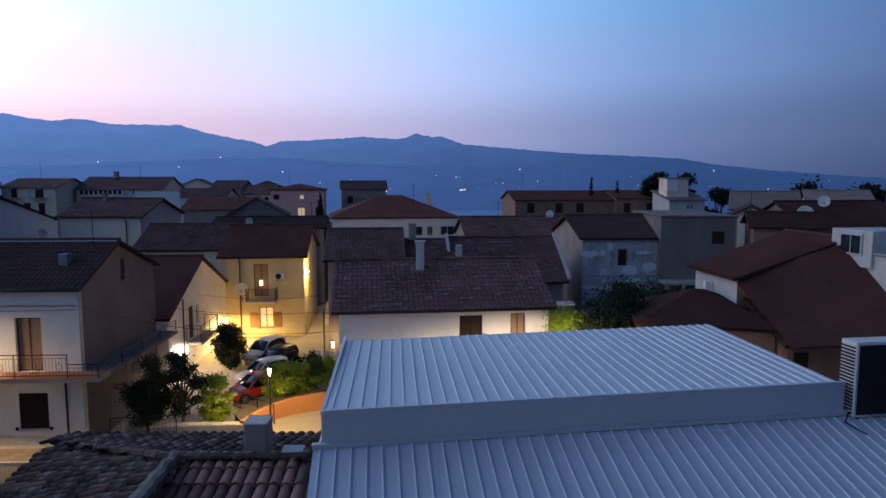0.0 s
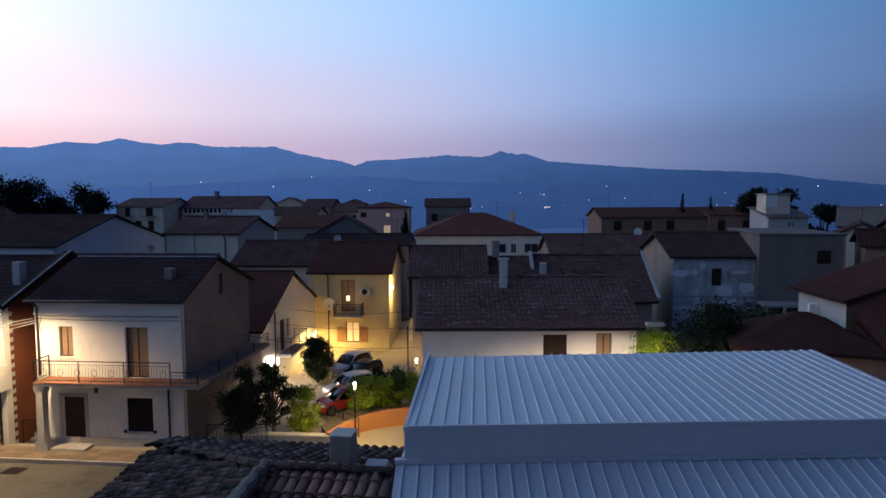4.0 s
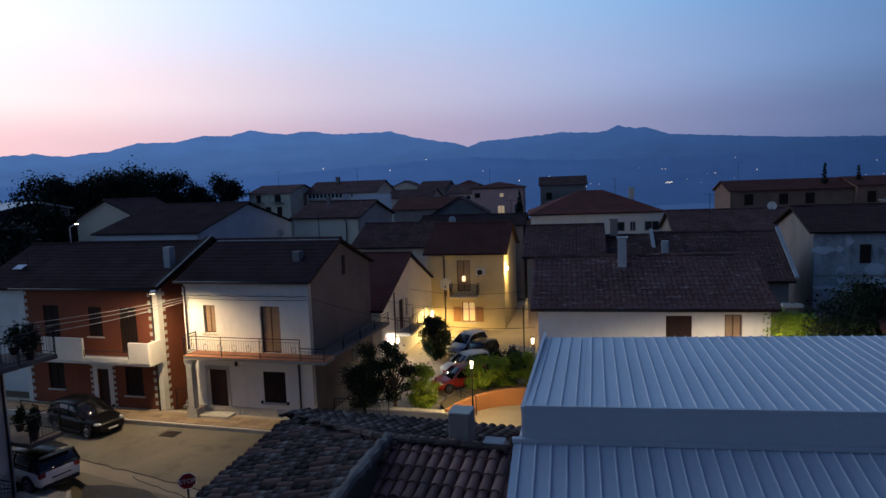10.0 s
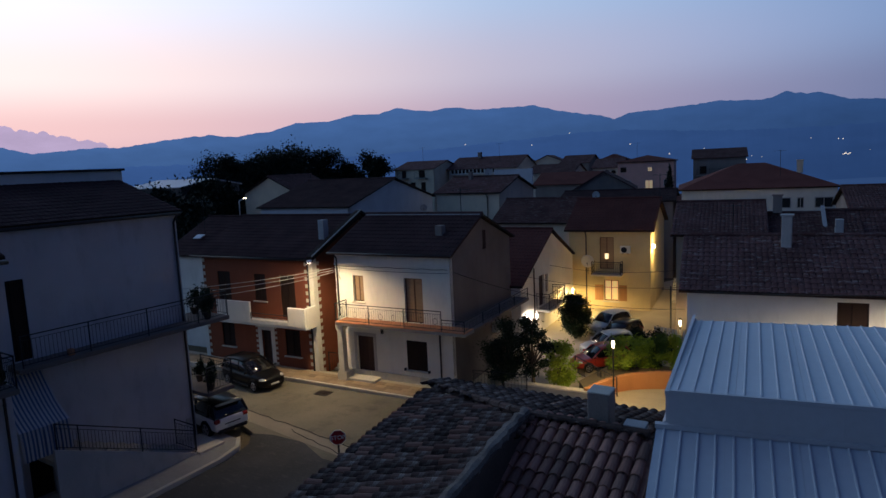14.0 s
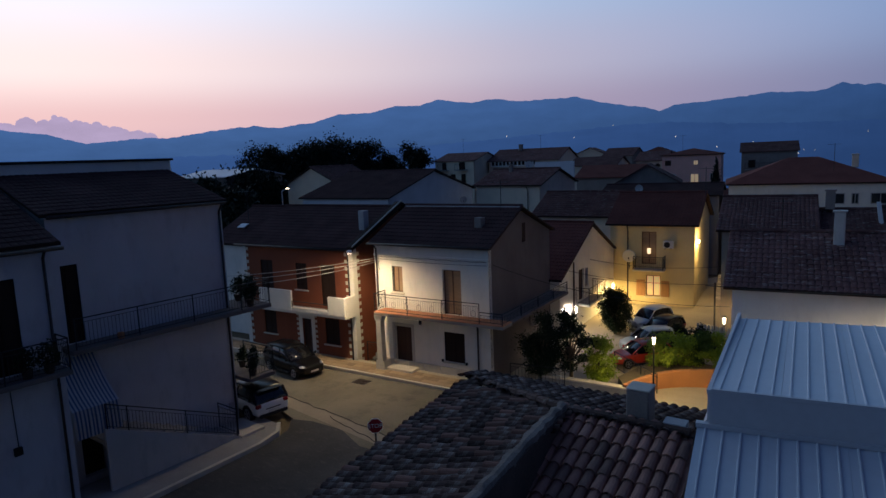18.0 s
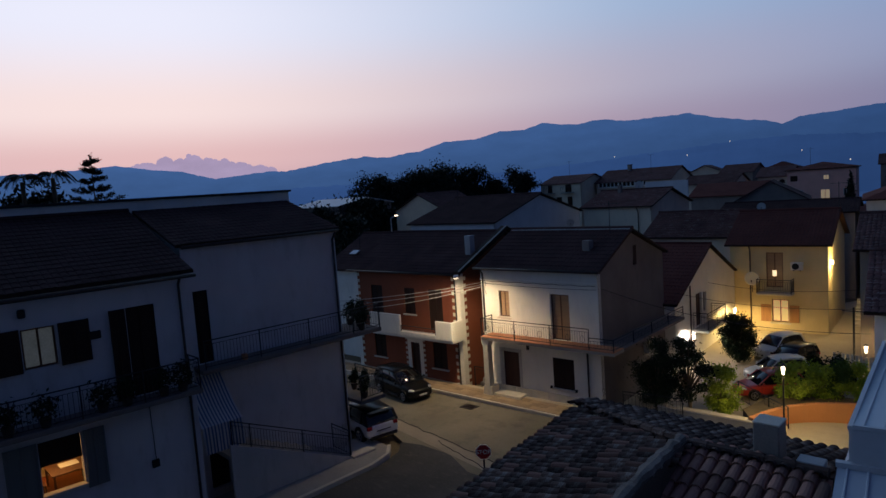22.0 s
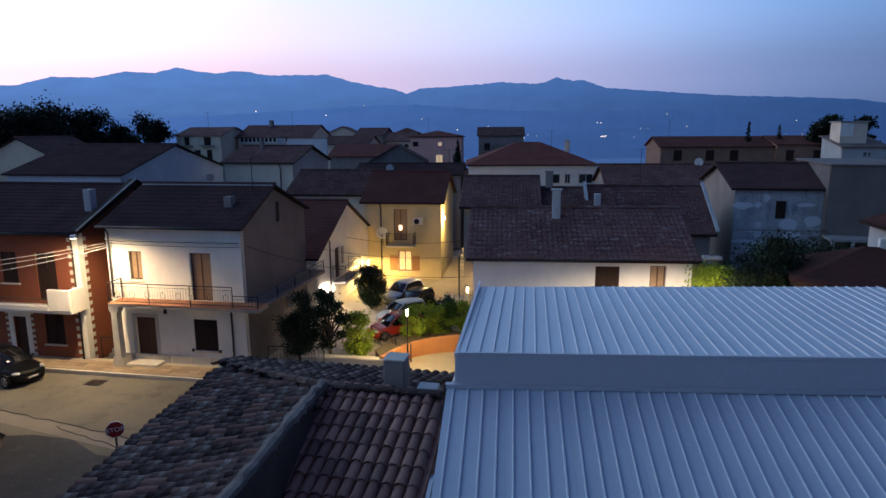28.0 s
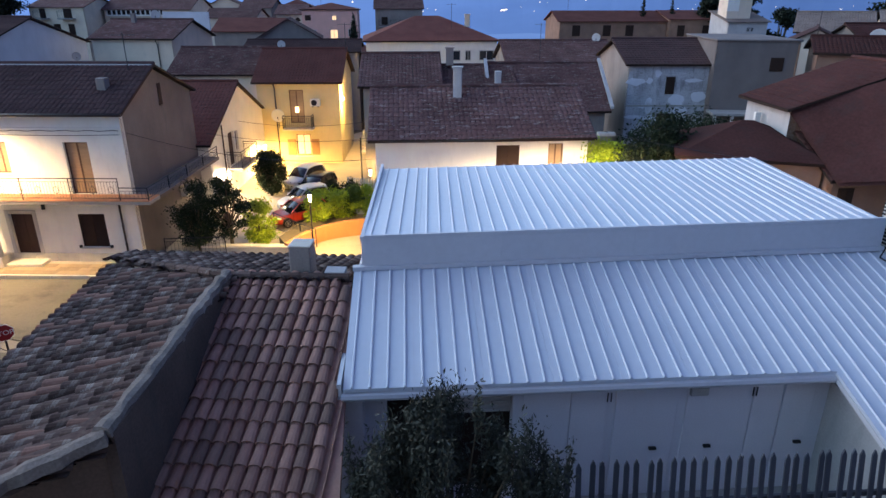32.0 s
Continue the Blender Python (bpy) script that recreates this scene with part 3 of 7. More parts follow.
def mountain_range(name, dist, crest, mat, rough, label, seed):
    """A long range: summits and saddles as (degrees to the right, height over the eye per distance), with broken slopes between them."""
    a0, a1, step = crest[0][0], crest[-1][0], 0.125
    n = int((a1 - a0) / step)
    az = [a0 + i * step for i in range(n + 1)]
    xs, hs = zip(*crest)
    verts, faces = [], []
    rows = 7
    for k in range(rows):
        f = k / (rows - 1)
        for a in az:
            h = float(np.interp(a, xs, hs))
            top = EYE[2] + dist * (h + rough * (noise.fractal((a * 1.3, seed, 0), 0.7, 2.0, 6)))
            d = dist * (0.80 + 0.2 * f)
            z = -150 + (top + 150) * f ** 1.1 + (noise.noise((a * 0.7, f * 3, seed + 5)) * 60 * f * (1 - f))
            verts.append((d * math.sin(radians(a)), d * math.cos(radians(a)), z))
    m = len(az)
    for k in range(rows - 1):
        for i in range(m - 1):
            faces.append((k * m + i, k * m + i + 1, (k + 1) * m + i + 1, (k + 1) * m + i))
    me = bpy.data.meshes.new(name)
    me.from_pydata(verts, [], faces)
    me.polygons.foreach_set("use_smooth", [True] * len(faces))
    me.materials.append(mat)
    return tagged(new(name, me), label, "mountains", kind="structure")


CREST = [(-130, 0.06), (-90, 0.055), (-75, 0.06), (-70.8, 0.066), (-68.2, 0.0576), (-66, 0.0534), (-63.4, 0.040), (-58.8, 0.0472), (-57.5, 0.0451), (-53.9, 0.055), (-50.6, 0.0607), (-48.5, 0.0565), (-47, 0.061),
         (-45.4, 0.0635), (-43.4, 0.075), (-40.5, 0.0755), (-38.4, 0.0848), (-36.1, 0.0842), (-34.5, 0.0928), (-33.3, 0.0885), (-31.4, 0.0852), (-30, 0.0892), (-29.1, 0.0896), (-27.5, 0.0842), (-24.9, 0.0852), (-22.3, 0.0862),
         (-20.5, 0.077), (-18.8, 0.0715), (-16.6, 0.0645), (-15.4, 0.0584), (-14.2, 0.0665), (-11.2, 0.069), (-7.2, 0.0745), (-4.1, 0.0712), (-2.9, 0.076), (-2.35, 0.0806), (-1.0, 0.0742), (-0.1, 0.0758), (1.9, 0.063), (6, 0.057), (10.9, 0.049), (15.5, 0.0445),
         (20.3, 0.039), (23, 0.030), (27, 0.021), (35, 0.008), (120, 0.02)]
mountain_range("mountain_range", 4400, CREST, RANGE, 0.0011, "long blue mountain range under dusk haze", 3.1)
FOOTS = [(-130, 0.02), (-80, 0.022), (-62, 0.018), (-45, 0.020), (-36, 0.022), (-28, 0.030), (-20, 0.040), (-15, 0.042), (-9, 0.034), (-3, 0.030), (6, 0.030), (14, 0.022), (22, 0.012), (35, -0.002), (60, -0.004), (120, 0.0)]
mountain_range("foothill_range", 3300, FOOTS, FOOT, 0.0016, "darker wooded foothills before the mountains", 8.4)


def quad_pt(c, u, v):
    """Bilinear point of the corners near-left, near-right, far-right, far-left."""
    a, b, d, e = (Vector(p) for p in c)
    return a * (1 - u) * (1 - v) + b * u * (1 - v) + d * u * v + e * (1 - u) * v


# ---- the white sheet-metal roofs in front ----
def rib_panel(c, u0, u1, ribs, drop=0.06):
    """One roofing panel between the fractions u0 and u1 of a quad: raised trapezoid ribs along it."""
    prof = [(0.0, 0.0)]
    for k in range(ribs):
        m = (k + 0.5) / ribs
        e = 0.5 / ribs
        prof += [(m - 0.16 * e, 0.0), (m - 0.07 * e, 0.03), (m + 0.07 * e, 0.03), (m + 0.16 * e, 0.0)]
    prof.append((1.0, 0.0))
    bm = bmesh.new()
    rows = []
    for v in (0.0, 1.0):
        rows.append([bm.verts.new(quad_pt(c, u0 + (u1 - u0) * p, v) + Vector((0, 0, h))) for p, h in prof])
    low = [[bm.verts.new(quad_pt(c, u0 + (u1 - u0) * p, v) - Vector((0, 0, drop))) for p in (0.0, 1.0)] for v in (0.0, 1.0)]
    for i in range(len(prof) - 1):
        bm.faces.new((rows[0][i], rows[0][i + 1], rows[1][i + 1], rows[1][i]))
    for v in (0, 1):
        bm.faces.new([*rows[v], low[v][1], low[v][0]])
    bm.faces.new((rows[0][0], rows[1][0], low[1][0], low[0][0]))
    bm.faces.new((rows[0][-1], rows[1][-1], low[1][1], low[0][1]))
    bm.faces.new((low[0][0], low[0][1], low[1][1], low[1][0]))
    return bm


UP = [(-2.1, 10.76, 6.77), (8.1, 12.4, 6.74), (7.75, 18.0, 6.72), (-2.55, 16.4, 6.64)]
LOW = [(-1.97, 7.91, 5.39), (5.72, 8.9, 5.37), (5.45, 11.95, 6.13), (-2.29, 10.70, 6.15)]
WING = [(5.95, 5.2, 4.42), (9.6, 5.7, 4.42), (9.0, 12.48, 6.10), (5.47, 11.95, 6.13)]
annexe = thing("metal_roofed_annexe", 0, 0, 0, 0, "white annexe with ribbed sheet-metal roofs on two levels", "building")


def metal_roof(name, c, panels, parent):
    r = part(name, box(0, 0, 0, 0.01, 0.01, 0.01), FLASH, parent)
    r.data.clear_geometry()
    bm = bmesh.new()
    lo = [[bm.verts.new(Vector(p) - Vector((0, 0, q))) for p in c] for q in (0.07, 0.16)]
    bm.faces.new(lo[0])
    bm.faces.new(lo[1][::-1])
    for k in range(4):
        bm.faces.new((lo[0][k], lo[0][(k + 1) % 4], lo[1][(k + 1) % 4], lo[1][k]))
    bmesh.ops.recalc_face_normals(bm, faces=bm.faces)
    bm.to_mesh(r.data)
    bm.free()
    for i in range(panels // 4 + (1 if panels % 4 else 0)):
        n = min(4, panels - 4 * i)
        part("panel", rib_panel(c, 4 * i / panels, (4 * i + n) / panels - 0.0004, n), METAL, r)
    return r


metal_roof("upper_roof", UP, 40, annexe)
metal_roof("lower_roof", LOW, 29, annexe)
metal_roof("wing_roof", WING, 14, annexe)


def prism(pts, z0, z1):
    """An upright block over a plan polygon; z1 may be a list of heights, one a corner."""
    bm = bmesh.new()
    tops = z1 if isinstance(z1, (list, tuple)) else [z1] * len(pts)
    a = [bm.verts.new((x, y, z0)) for x, y in pts]
    b = [bm.verts.new((p[0], p[1], t)) for p, t in zip(pts, tops)]
    bm.faces.new(a[::-1])
    bm.faces.new(b)
    for i in range(len(pts)):
        j = (i + 1) % len(pts)
        bm.faces.new((a[i], a[j], b[j], b[i]))
    return bm


ANNEXWALL = material("pale_grey_painted_wall", (0.68, 0.67, 0.72), 0.85, 0.9, 1.5, 30, 0.15, stain=0.15, stain_colour=(0.5, 0.5, 0.5))
part("upper_wall", prism([(-2.05, 10.82), (8.05, 12.45), (7.7, 17.9), (-2.5, 16.3)], -0.4, 6.56), ANNEXWALL, annexe)


def fascia(a, b, z_lo, z_hi, t=0.05):
    """A folded metal fascia board between two corners, with a small drip lip at its foot."""
    a, b = Vector(a), Vector(b)
    n = Vector((b.y - a.y, a.x - b.x, 0)).normalized() * t
    bm = bmesh.new()
    sec = [(0, z_hi + 0.03), (1.3, z_hi + 0.03), (1.3, z_hi - 0.03), (1, z_hi - 0.04), (1, z_lo + 0.05), (2.2, z_lo), (0, z_lo)]
    ends = [[bm.verts.new((p.x + n.x * s, p.y + n.y * s, z)) for s, z in sec] for p in (a, b)]
    m = len(sec)
    for i in range(m):
        bm.faces.new((ends[0][i], ends[0][(i + 1) % m], ends[1][(i + 1) % m], ends[1][i]))
    bm.faces.new(ends[0][::-1])
    bm.faces.new(ends[1])
    return bm


for i in range(4):
    p, q = Vector(UP[0]).lerp(Vector(UP[1]), i / 4), Vector(UP[0]).lerp(Vector(UP[1]), (i + 1) / 4 - 0.0002)
    part("fascia", fascia(p, q, 6.15 + (-0.02) * i / 4, 6.79), FLASH, annexe)
part("side_fascia", fascia(UP[3], UP[0], 6.2, 6.75), FLASH, annexe)
part("flashing", prism([(-2.3, 10.62), (8.9, 12.42), (8.9, 12.5), (-2.32, 10.74)], 6.14, 6.22), FLASH, annexe)
part("edge_flashing", fascia((-2.31, 10.74, 0), (-1.99, 7.9, 0), 5.2, 5.45), FLASH, annexe)

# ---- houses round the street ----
# grey side wall: the shade of the garden trees is put into its colour
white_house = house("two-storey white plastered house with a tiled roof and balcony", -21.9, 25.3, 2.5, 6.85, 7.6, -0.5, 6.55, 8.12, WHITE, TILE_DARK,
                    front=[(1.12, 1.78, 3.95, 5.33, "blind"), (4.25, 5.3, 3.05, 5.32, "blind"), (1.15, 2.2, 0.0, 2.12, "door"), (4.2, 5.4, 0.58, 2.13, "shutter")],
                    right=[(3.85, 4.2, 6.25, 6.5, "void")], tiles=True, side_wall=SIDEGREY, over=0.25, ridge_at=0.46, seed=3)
orange_house = house("two-storey orange plastered house with pale quoins", -32.1, 24.75, 2.5, 8.75, 8.5, -0.6, 6.2, 8.0, ORANGE, TILE_DARK,
                     front=[(1.48, 2.52, 2.65, 5.2, "shutter"), (4.4, 5.28, 3.6, 5.15, "shutter"), (6.36, 7.42, 2.75, 5.15, "shutter"), (1.5, 2.52, 0.68, 2.14, "shutter"), (4.7, 5.4, -0.1, 1.88, "door"), (6.45, 7.52, 0.55, 2.05, "shutter")],
                     tiles=True, over=0.3, seed=5)
LB_AZ = 87.0
# tall house and wing: shade is painted in through the darker plaster colour
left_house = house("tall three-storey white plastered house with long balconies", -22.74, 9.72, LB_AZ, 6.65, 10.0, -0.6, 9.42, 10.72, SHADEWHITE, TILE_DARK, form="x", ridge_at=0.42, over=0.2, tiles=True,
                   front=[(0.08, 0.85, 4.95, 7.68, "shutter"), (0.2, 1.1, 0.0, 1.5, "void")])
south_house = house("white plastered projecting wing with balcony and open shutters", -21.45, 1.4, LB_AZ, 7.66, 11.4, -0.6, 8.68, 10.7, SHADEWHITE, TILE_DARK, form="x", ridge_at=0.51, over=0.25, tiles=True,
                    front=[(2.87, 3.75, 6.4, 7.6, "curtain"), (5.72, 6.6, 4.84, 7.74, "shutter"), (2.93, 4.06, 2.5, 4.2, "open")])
h2 = house("low white house with a weathered brown tiled roof", -4.4, 26.1, 7.0, 9.1, 7.0, -0.5, 5.5, 7.1, WHITE, TILE,
           front=[(5.15, 6.15, 3.2, 5.15, "shutter"), (7.4, 8.05, 3.2, 5.2, "blind")], tiles=True, over=0.3, seed=9)
# the lower pane's glow stands in for light reflected on the window
yellow_house = house("ochre yellow plastered house with wooden shutters", -15.6, 44.0, 5.0, 5.7, 8.0, -0.6, 5.75, 7.6, CREAM, TILE_RED,
                     front=[(2.2, 3.2, 2.9, 5.2, "blind"), (2.5, 3.5, 0.6, 2.1, "lit")], tiles=True, over=0.3, seed=11)
annexe_house = house("low white gabled house with a dark red roof", -21.0, 32.9, 3, 6.2, 11.5, -0.5, 3.6, 6.25, WHITE, TILE_RED, form="x", ridge_at=0.5, over=0.2, tiles=True, seed=14, right=[(3.3, 4.3, 1.62, 3.6, "door"), (4.6, 5.1, 2.3, 3.5, "window")])
TILE_FADED = material("faded_grey_brown_tile", (0.24, 0.19, 0.165), 1.0, 0.7, 1.5, 12, 0.4, spec=0.03, stain=0.4, stain_colour=(0.14, 0.11, 0.10), vary=0.2)
SIDES = {"unfinished concrete house with patched render": GREYRENDER, "house with a wide faded red roof": BRICK}
FAR = [
    # label, x, y, az, width, depth, eave, ridge, wall, roof, form
    ("grey barn-like house with a dark tiled roof", -45.0, 42.1, 2, 10.2, 14.7, 7.65, 9.75, PALEBLUE, TILE_DARK, "x"),
    ("pinkish gabled house behind the trees", -56.0, 50.2, 12, 6.6, 9, 8.6, 10.4, PALECREAM, TILE, "y"),
    ("cream house with two rows of balconies", -63.0, 90.1, 4, 7.5, 10, 10.4, 11.7, PALECREAM, TILE, "x"),
    ("grey house with long open loggias", -55.4, 95.5, 4, 12.5, 10, 10.1, 12.0, BEIGE, TILE, "x"),
    ("beige cube house with a low roof", -32.0, 52.6, -3, 6.9, 7.2, 8.15, 9.45, BEIGE, TILE, "x"),
    ("tall grey-green blank gabled house", -22.0, 63.5, 14, 6.2, 8, 7.6, 9.4, GREYRENDER, TILE_DARK, "y"),
    ("brown tiled house behind the yellow one", -23.2, 47.2, 4, 7.0, 7.5, 5.9, 7.5, BEIGE, TILE, "x"),
    ("distant low house with a hipped roof", -55.3, 117.6, 5, 5.5, 8, 10.4, 12.2, GREYRENDER, TILE_RED, "hip"),
    ("distant gabled house in a row", -49.0, 119.0, 12, 5.0, 8, 10.8, 11.9, BEIGE, TILE, "y"),
    ("distant tiled house in a row", -43.2, 118.0, 2, 5.5, 8, 10.2, 11.6, GREYRENDER, TILE, "x"),
    ("distant small pale house in a row", -36.5, 121.0, 6, 4.5, 8, 10.6, 11.6, PALECREAM, TILE_RED, "hip"),
    ("low tiled house before the distant row", -39.0, 92.0, 5, 7.0, 8, 9.0, 10.2, BEIGE, TILE, "x"),
    ("low dark house behind the pink one", -14.0, 88.0, 7, 7.0, 8, 7.4, 8.6, GREYRENDER, TILE_DARK, "hip"),
    ("small tiled house below the ridge", -30.5, 74.0, 6, 7.5, 8, 7.9, 9.2, GREYRENDER, TILE_RED, "x"),
    ("low red roofed house in the middle distance", -19.5, 71.0, 7, 7.0, 8, 5.2, 6.3, BEIGE, TILE_RED, "x"),
    ("house with an arched loggia", -31.3, 100.2, 5, 4.3, 8, 9.35, 10.7, BEIGE, TILE, "x"),
    ("salmon pink plastered house", -26.3, 96.5, 8, 8.0, 8, 10.15, 11.0, PINK, TILE_RED, "hip"),
    ("grey house beside the pink one", -17.7, 110.1, 8, 7.8, 9, 10.1, 11.5, GREYRENDER, TILE, "x"),
    ("dark-roofed house with a satellite dish", -21.5, 58.1, 8, 10.3, 8, 6.7, 7.5, GREYRENDER, TILE_DARK, "x"),
    ("white house under a wide red hipped roof", -10.8, 61.1, 10, 12.4, 10, 7.7, 9.7, WHITE, TILE_RED, "hip"),
    ("dark tiled house behind the white one", -6.9, 37.4, 6, 4.4, 8, 6.3, 7.75, GREYRENDER, TILE, "x"),
    ("lower dark roof beside it", -2.4, 37.9, 6, 4.4, 7, 5.9, 7.05, GREYRENDER, TILE, "x"),
    ("dark tiled side house with white verges", 0.9, 38.0, 6, 6.6, 7, 4.9, 7.2, GREYRENDER, TILE, "x"),
    ("brown roofed house in the middle distance", 2.2, 52.0, 6, 8.7, 9, 6.2, 7.8, GREYRENDER, TILE, "x"),
    ("unfinished concrete house with patched render", 9.15, 41.0, 3, 5.15, 8, 7.3, 8.5, PATCHED, TILE_DARK, "x"),
    ("grey rendered house with one open window", 14.03, 40.3, -4, 4.67, 8, 8.7, 8.82, SIDEGREY, SIDEGREY, "flat"),
    ("long bare brick house with a tiled roof", 9.7, 84.5, 6, 13.6, 9, 8.75, 9.9, BRICK, TILE_RED, "x"),
    ("bare brick house beside a white block", 23.4, 85.0, 6, 7.7, 9, 9.0, 9.95, BRICK, TILE_RED, "x"),
    ("white block with a pent roof and stair tower", 28.4, 79.0, 6, 4.6, 5, 8.85, 9.9, GREYWHITE, TILE_FADED, "shed"),
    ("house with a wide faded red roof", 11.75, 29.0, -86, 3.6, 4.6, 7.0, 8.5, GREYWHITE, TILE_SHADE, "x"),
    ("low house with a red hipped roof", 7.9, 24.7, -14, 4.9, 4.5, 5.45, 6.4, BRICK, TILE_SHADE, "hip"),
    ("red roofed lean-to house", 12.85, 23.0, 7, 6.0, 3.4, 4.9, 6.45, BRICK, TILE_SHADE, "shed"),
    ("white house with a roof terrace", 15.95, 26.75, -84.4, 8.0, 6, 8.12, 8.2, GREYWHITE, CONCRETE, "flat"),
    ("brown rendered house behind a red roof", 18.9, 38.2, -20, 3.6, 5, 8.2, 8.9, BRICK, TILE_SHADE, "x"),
    ("low pinkish house with a gabled front", 22.7, 50.2, -25, 3.3, 7, 8.2, 9.05, BEIGE, TILE_DARK, "y"),
    ("distant low grey house", 27.3, 59.6, -25, 5.6, 9, 8.5, 10.0, GREYRENDER, TILE_FADED, "x"),
    ("distant pale roofed house", 33.4, 57.5, -25, 5.0, 9, 8.9, 10.1, BEIGE, TILE_FADED, "x"),
    ("distant brown roofed house", 27.9, 47.4, 6, 9.0, 9, 7.2, 9.3, GREYRENDER, TILE_SHADE, "x"),
    ("white house with a dark roof and skylight", -37.5, 26.5, 2, 5.4, 8, 5.8, 7.8, WHITE, TILE_DARK, "x"),
    ("distant long grey house", -71.4, 46.1, 4, 9.0, 9, 9.7, 10.5, SIDEGREY, METAL, "x"),
]
FAR_HOUSES = {}
for i, (lab, x, y, az, w, d, ev, rg, wl, rf, fm) in enumerate(FAR):
    FAR_HOUSES[lab] = house(lab, x, y, az, w, d, -0.6, ev, rg, wl, rf, form=fm, over=0.3, tiles=fm != "hip" and fm != "flat" and y < 60 and rf is not METAL, seed=20 + i, side_wall=SIDES.get(lab), ridge_at=0.96 if "wide faded" in lab else 0.5)


# ---- the old tiled roofs below ----
def roof_slab(name, c, mat, label):
    bm = bmesh.new()
    vs = [[bm.verts.new(Vector(p) - Vector((0, 0, q))) for p in c] for q in (0.0, 0.15)]
    bm.faces.new(vs[0])
    bm.faces.new(vs[1][::-1])
    for k in range(len(c)):
        bm.faces.new((vs[0][k], vs[0][(k + 1) % len(c)], vs[1][(k + 1) % len(c)], vs[1][k]))
    return bm


old_house = thing("old_tiled_house", 0, 0, 0, 0, "old low house with worn barrel-tile roofs on two levels", "house")
RIGHT = [(-4.2, 4.0, 3.95), (-1.4, 4.0, 3.95), (-2.3, 10.45, 6.0), (-4.5, 10.4, 6.0)]
LEFT = [(-7.0, 3.9, 5.36), (-4.25, 5.75, 6.08), (-4.6, 10.3, 6.08), (-8.05, 12.5, 5.34)]
BACK = [(-4.6, 10.4, 6.0), (-2.3, 10.5, 6.0), (-2.7, 13.4, 5.2), (-8.2, 13.4, 5.25)]
roof_right = part("roof_right", roof_slab("r", RIGHT, TILE, ""), TILE_PINK, old_house)
roof_left = part("roof_left", roof_slab("l", LEFT, TILE, ""), TILE_OLD, old_house)
roof_back = part("roof_back", roof_slab("b", BACK, TILE, ""), TILE_OLD, old_house)
chimney(-3.28, 10.8, 5.7, 0.40, 0.90, GREYRENDER, "grey rendered chimney on the old tiled roof", cap=False)
part("top_slab", box(-0.21, -0.21, 0.9, 0.21, 0.21, 0.93, 0.01), STONE, bpy.data.objects["chimney"])


# ---- makers of repeated things ----
def railing(parent, pts, h=1.0, step=0.12, mat=None, posts=None, name="railing", rings=False):
    """An iron railing along points on the floor: handrail, foot rail, posts, thin balusters, and rings if wished."""
    mat = mat or IRON
    r = part(name, rods([(Vector(a) + Vector((0, 0, h)), Vector(b) + Vector((0, 0, h))) for a, b in zip(pts, pts[1:])], 0.022), mat, parent)
    part("foot_rail", rods([(Vector(a) + Vector((0, 0, 0.1)), Vector(b) + Vector((0, 0, 0.1))) for a, b in zip(pts, pts[1:])], 0.014), mat, r)
    part("middle_rail", rods([(Vector(a) + Vector((0, 0, h - 0.14)), Vector(b) + Vector((0, 0, h - 0.14))) for a, b in zip(pts, pts[1:])], 0.010), mat, r)
    for a, b in zip(pts, pts[1:]) if rings else ():
        a, b = Vector(a), Vector(b)
        n = max(2, round((b - a).length / step))
        for i in range(3, n, 6):
            p, d = a.lerp(b, (i + 0.5) / n), (b - a).normalized() * 0.11
            loop = [p + d * math.cos(math.pi * k / 5) + Vector((0, 0, 0.45 + 0.16 * math.sin(math.pi * k / 5))) for k in range(11)]
            part("ornament", rods(list(zip(loop, loop[1:])), 0.010, 4), mat, r)
    rod = bmesh.new()
    bm_rod(rod, (0, 0, 0.1), (0, 0, h - 0.14), 0.008, 4)
    me = mesh_of("baluster", rod, mat)
    for a, b in zip(pts, pts[1:]):
        a, b = Vector(a), Vector(b)
        n = max(2, round((b - a).length / step))
        for i in range(n):
            o = new("baluster", me)
            o.parent = r
            o.location = a.lerp(b, (i + 0.5) / n)
    for a, b in zip(pts, pts[1:]):
        a, b = Vector(a), Vector(b)
        n = max(1, round((b - a).length / 1.9))
        for i in range(n + 1):
            p = a.lerp(b, i / n)
            part("post", rods([(p, p + Vector((0, 0, h + 0.02)))], 0.024), mat, r)
    return r


def downpipe(parent, x, y, z0, z1, mat=None, bend=0.25):
    bm = bmesh.new()
    bm_rod(bm, (x, y, z0), (x, y, z1 - 0.3), 0.045, 8)
    bm_rod(bm, (x, y, z1 - 0.3), (x, y - bend, z1), 0.045, 8)
    for k in range(3):
        z = z0 + (z1 - z0) * (k + 0.5) / 3
        bm_rod(bm, (x, y, z), (x, y, z + 0.04), 0.058, 8)
    return part("downpipe", bm, mat or PIPE, parent, smooth=True)


def gutter(parent, a, b, mat=None):
    return part("gutter", rods([(a, b)], 0.065, 8), mat or PIPE, parent, smooth=True)


DISHWHITE = material("white_dish_paint", (0.62, 0.61, 0.58), 0.5, 0.9, 4, 30, 0.05)


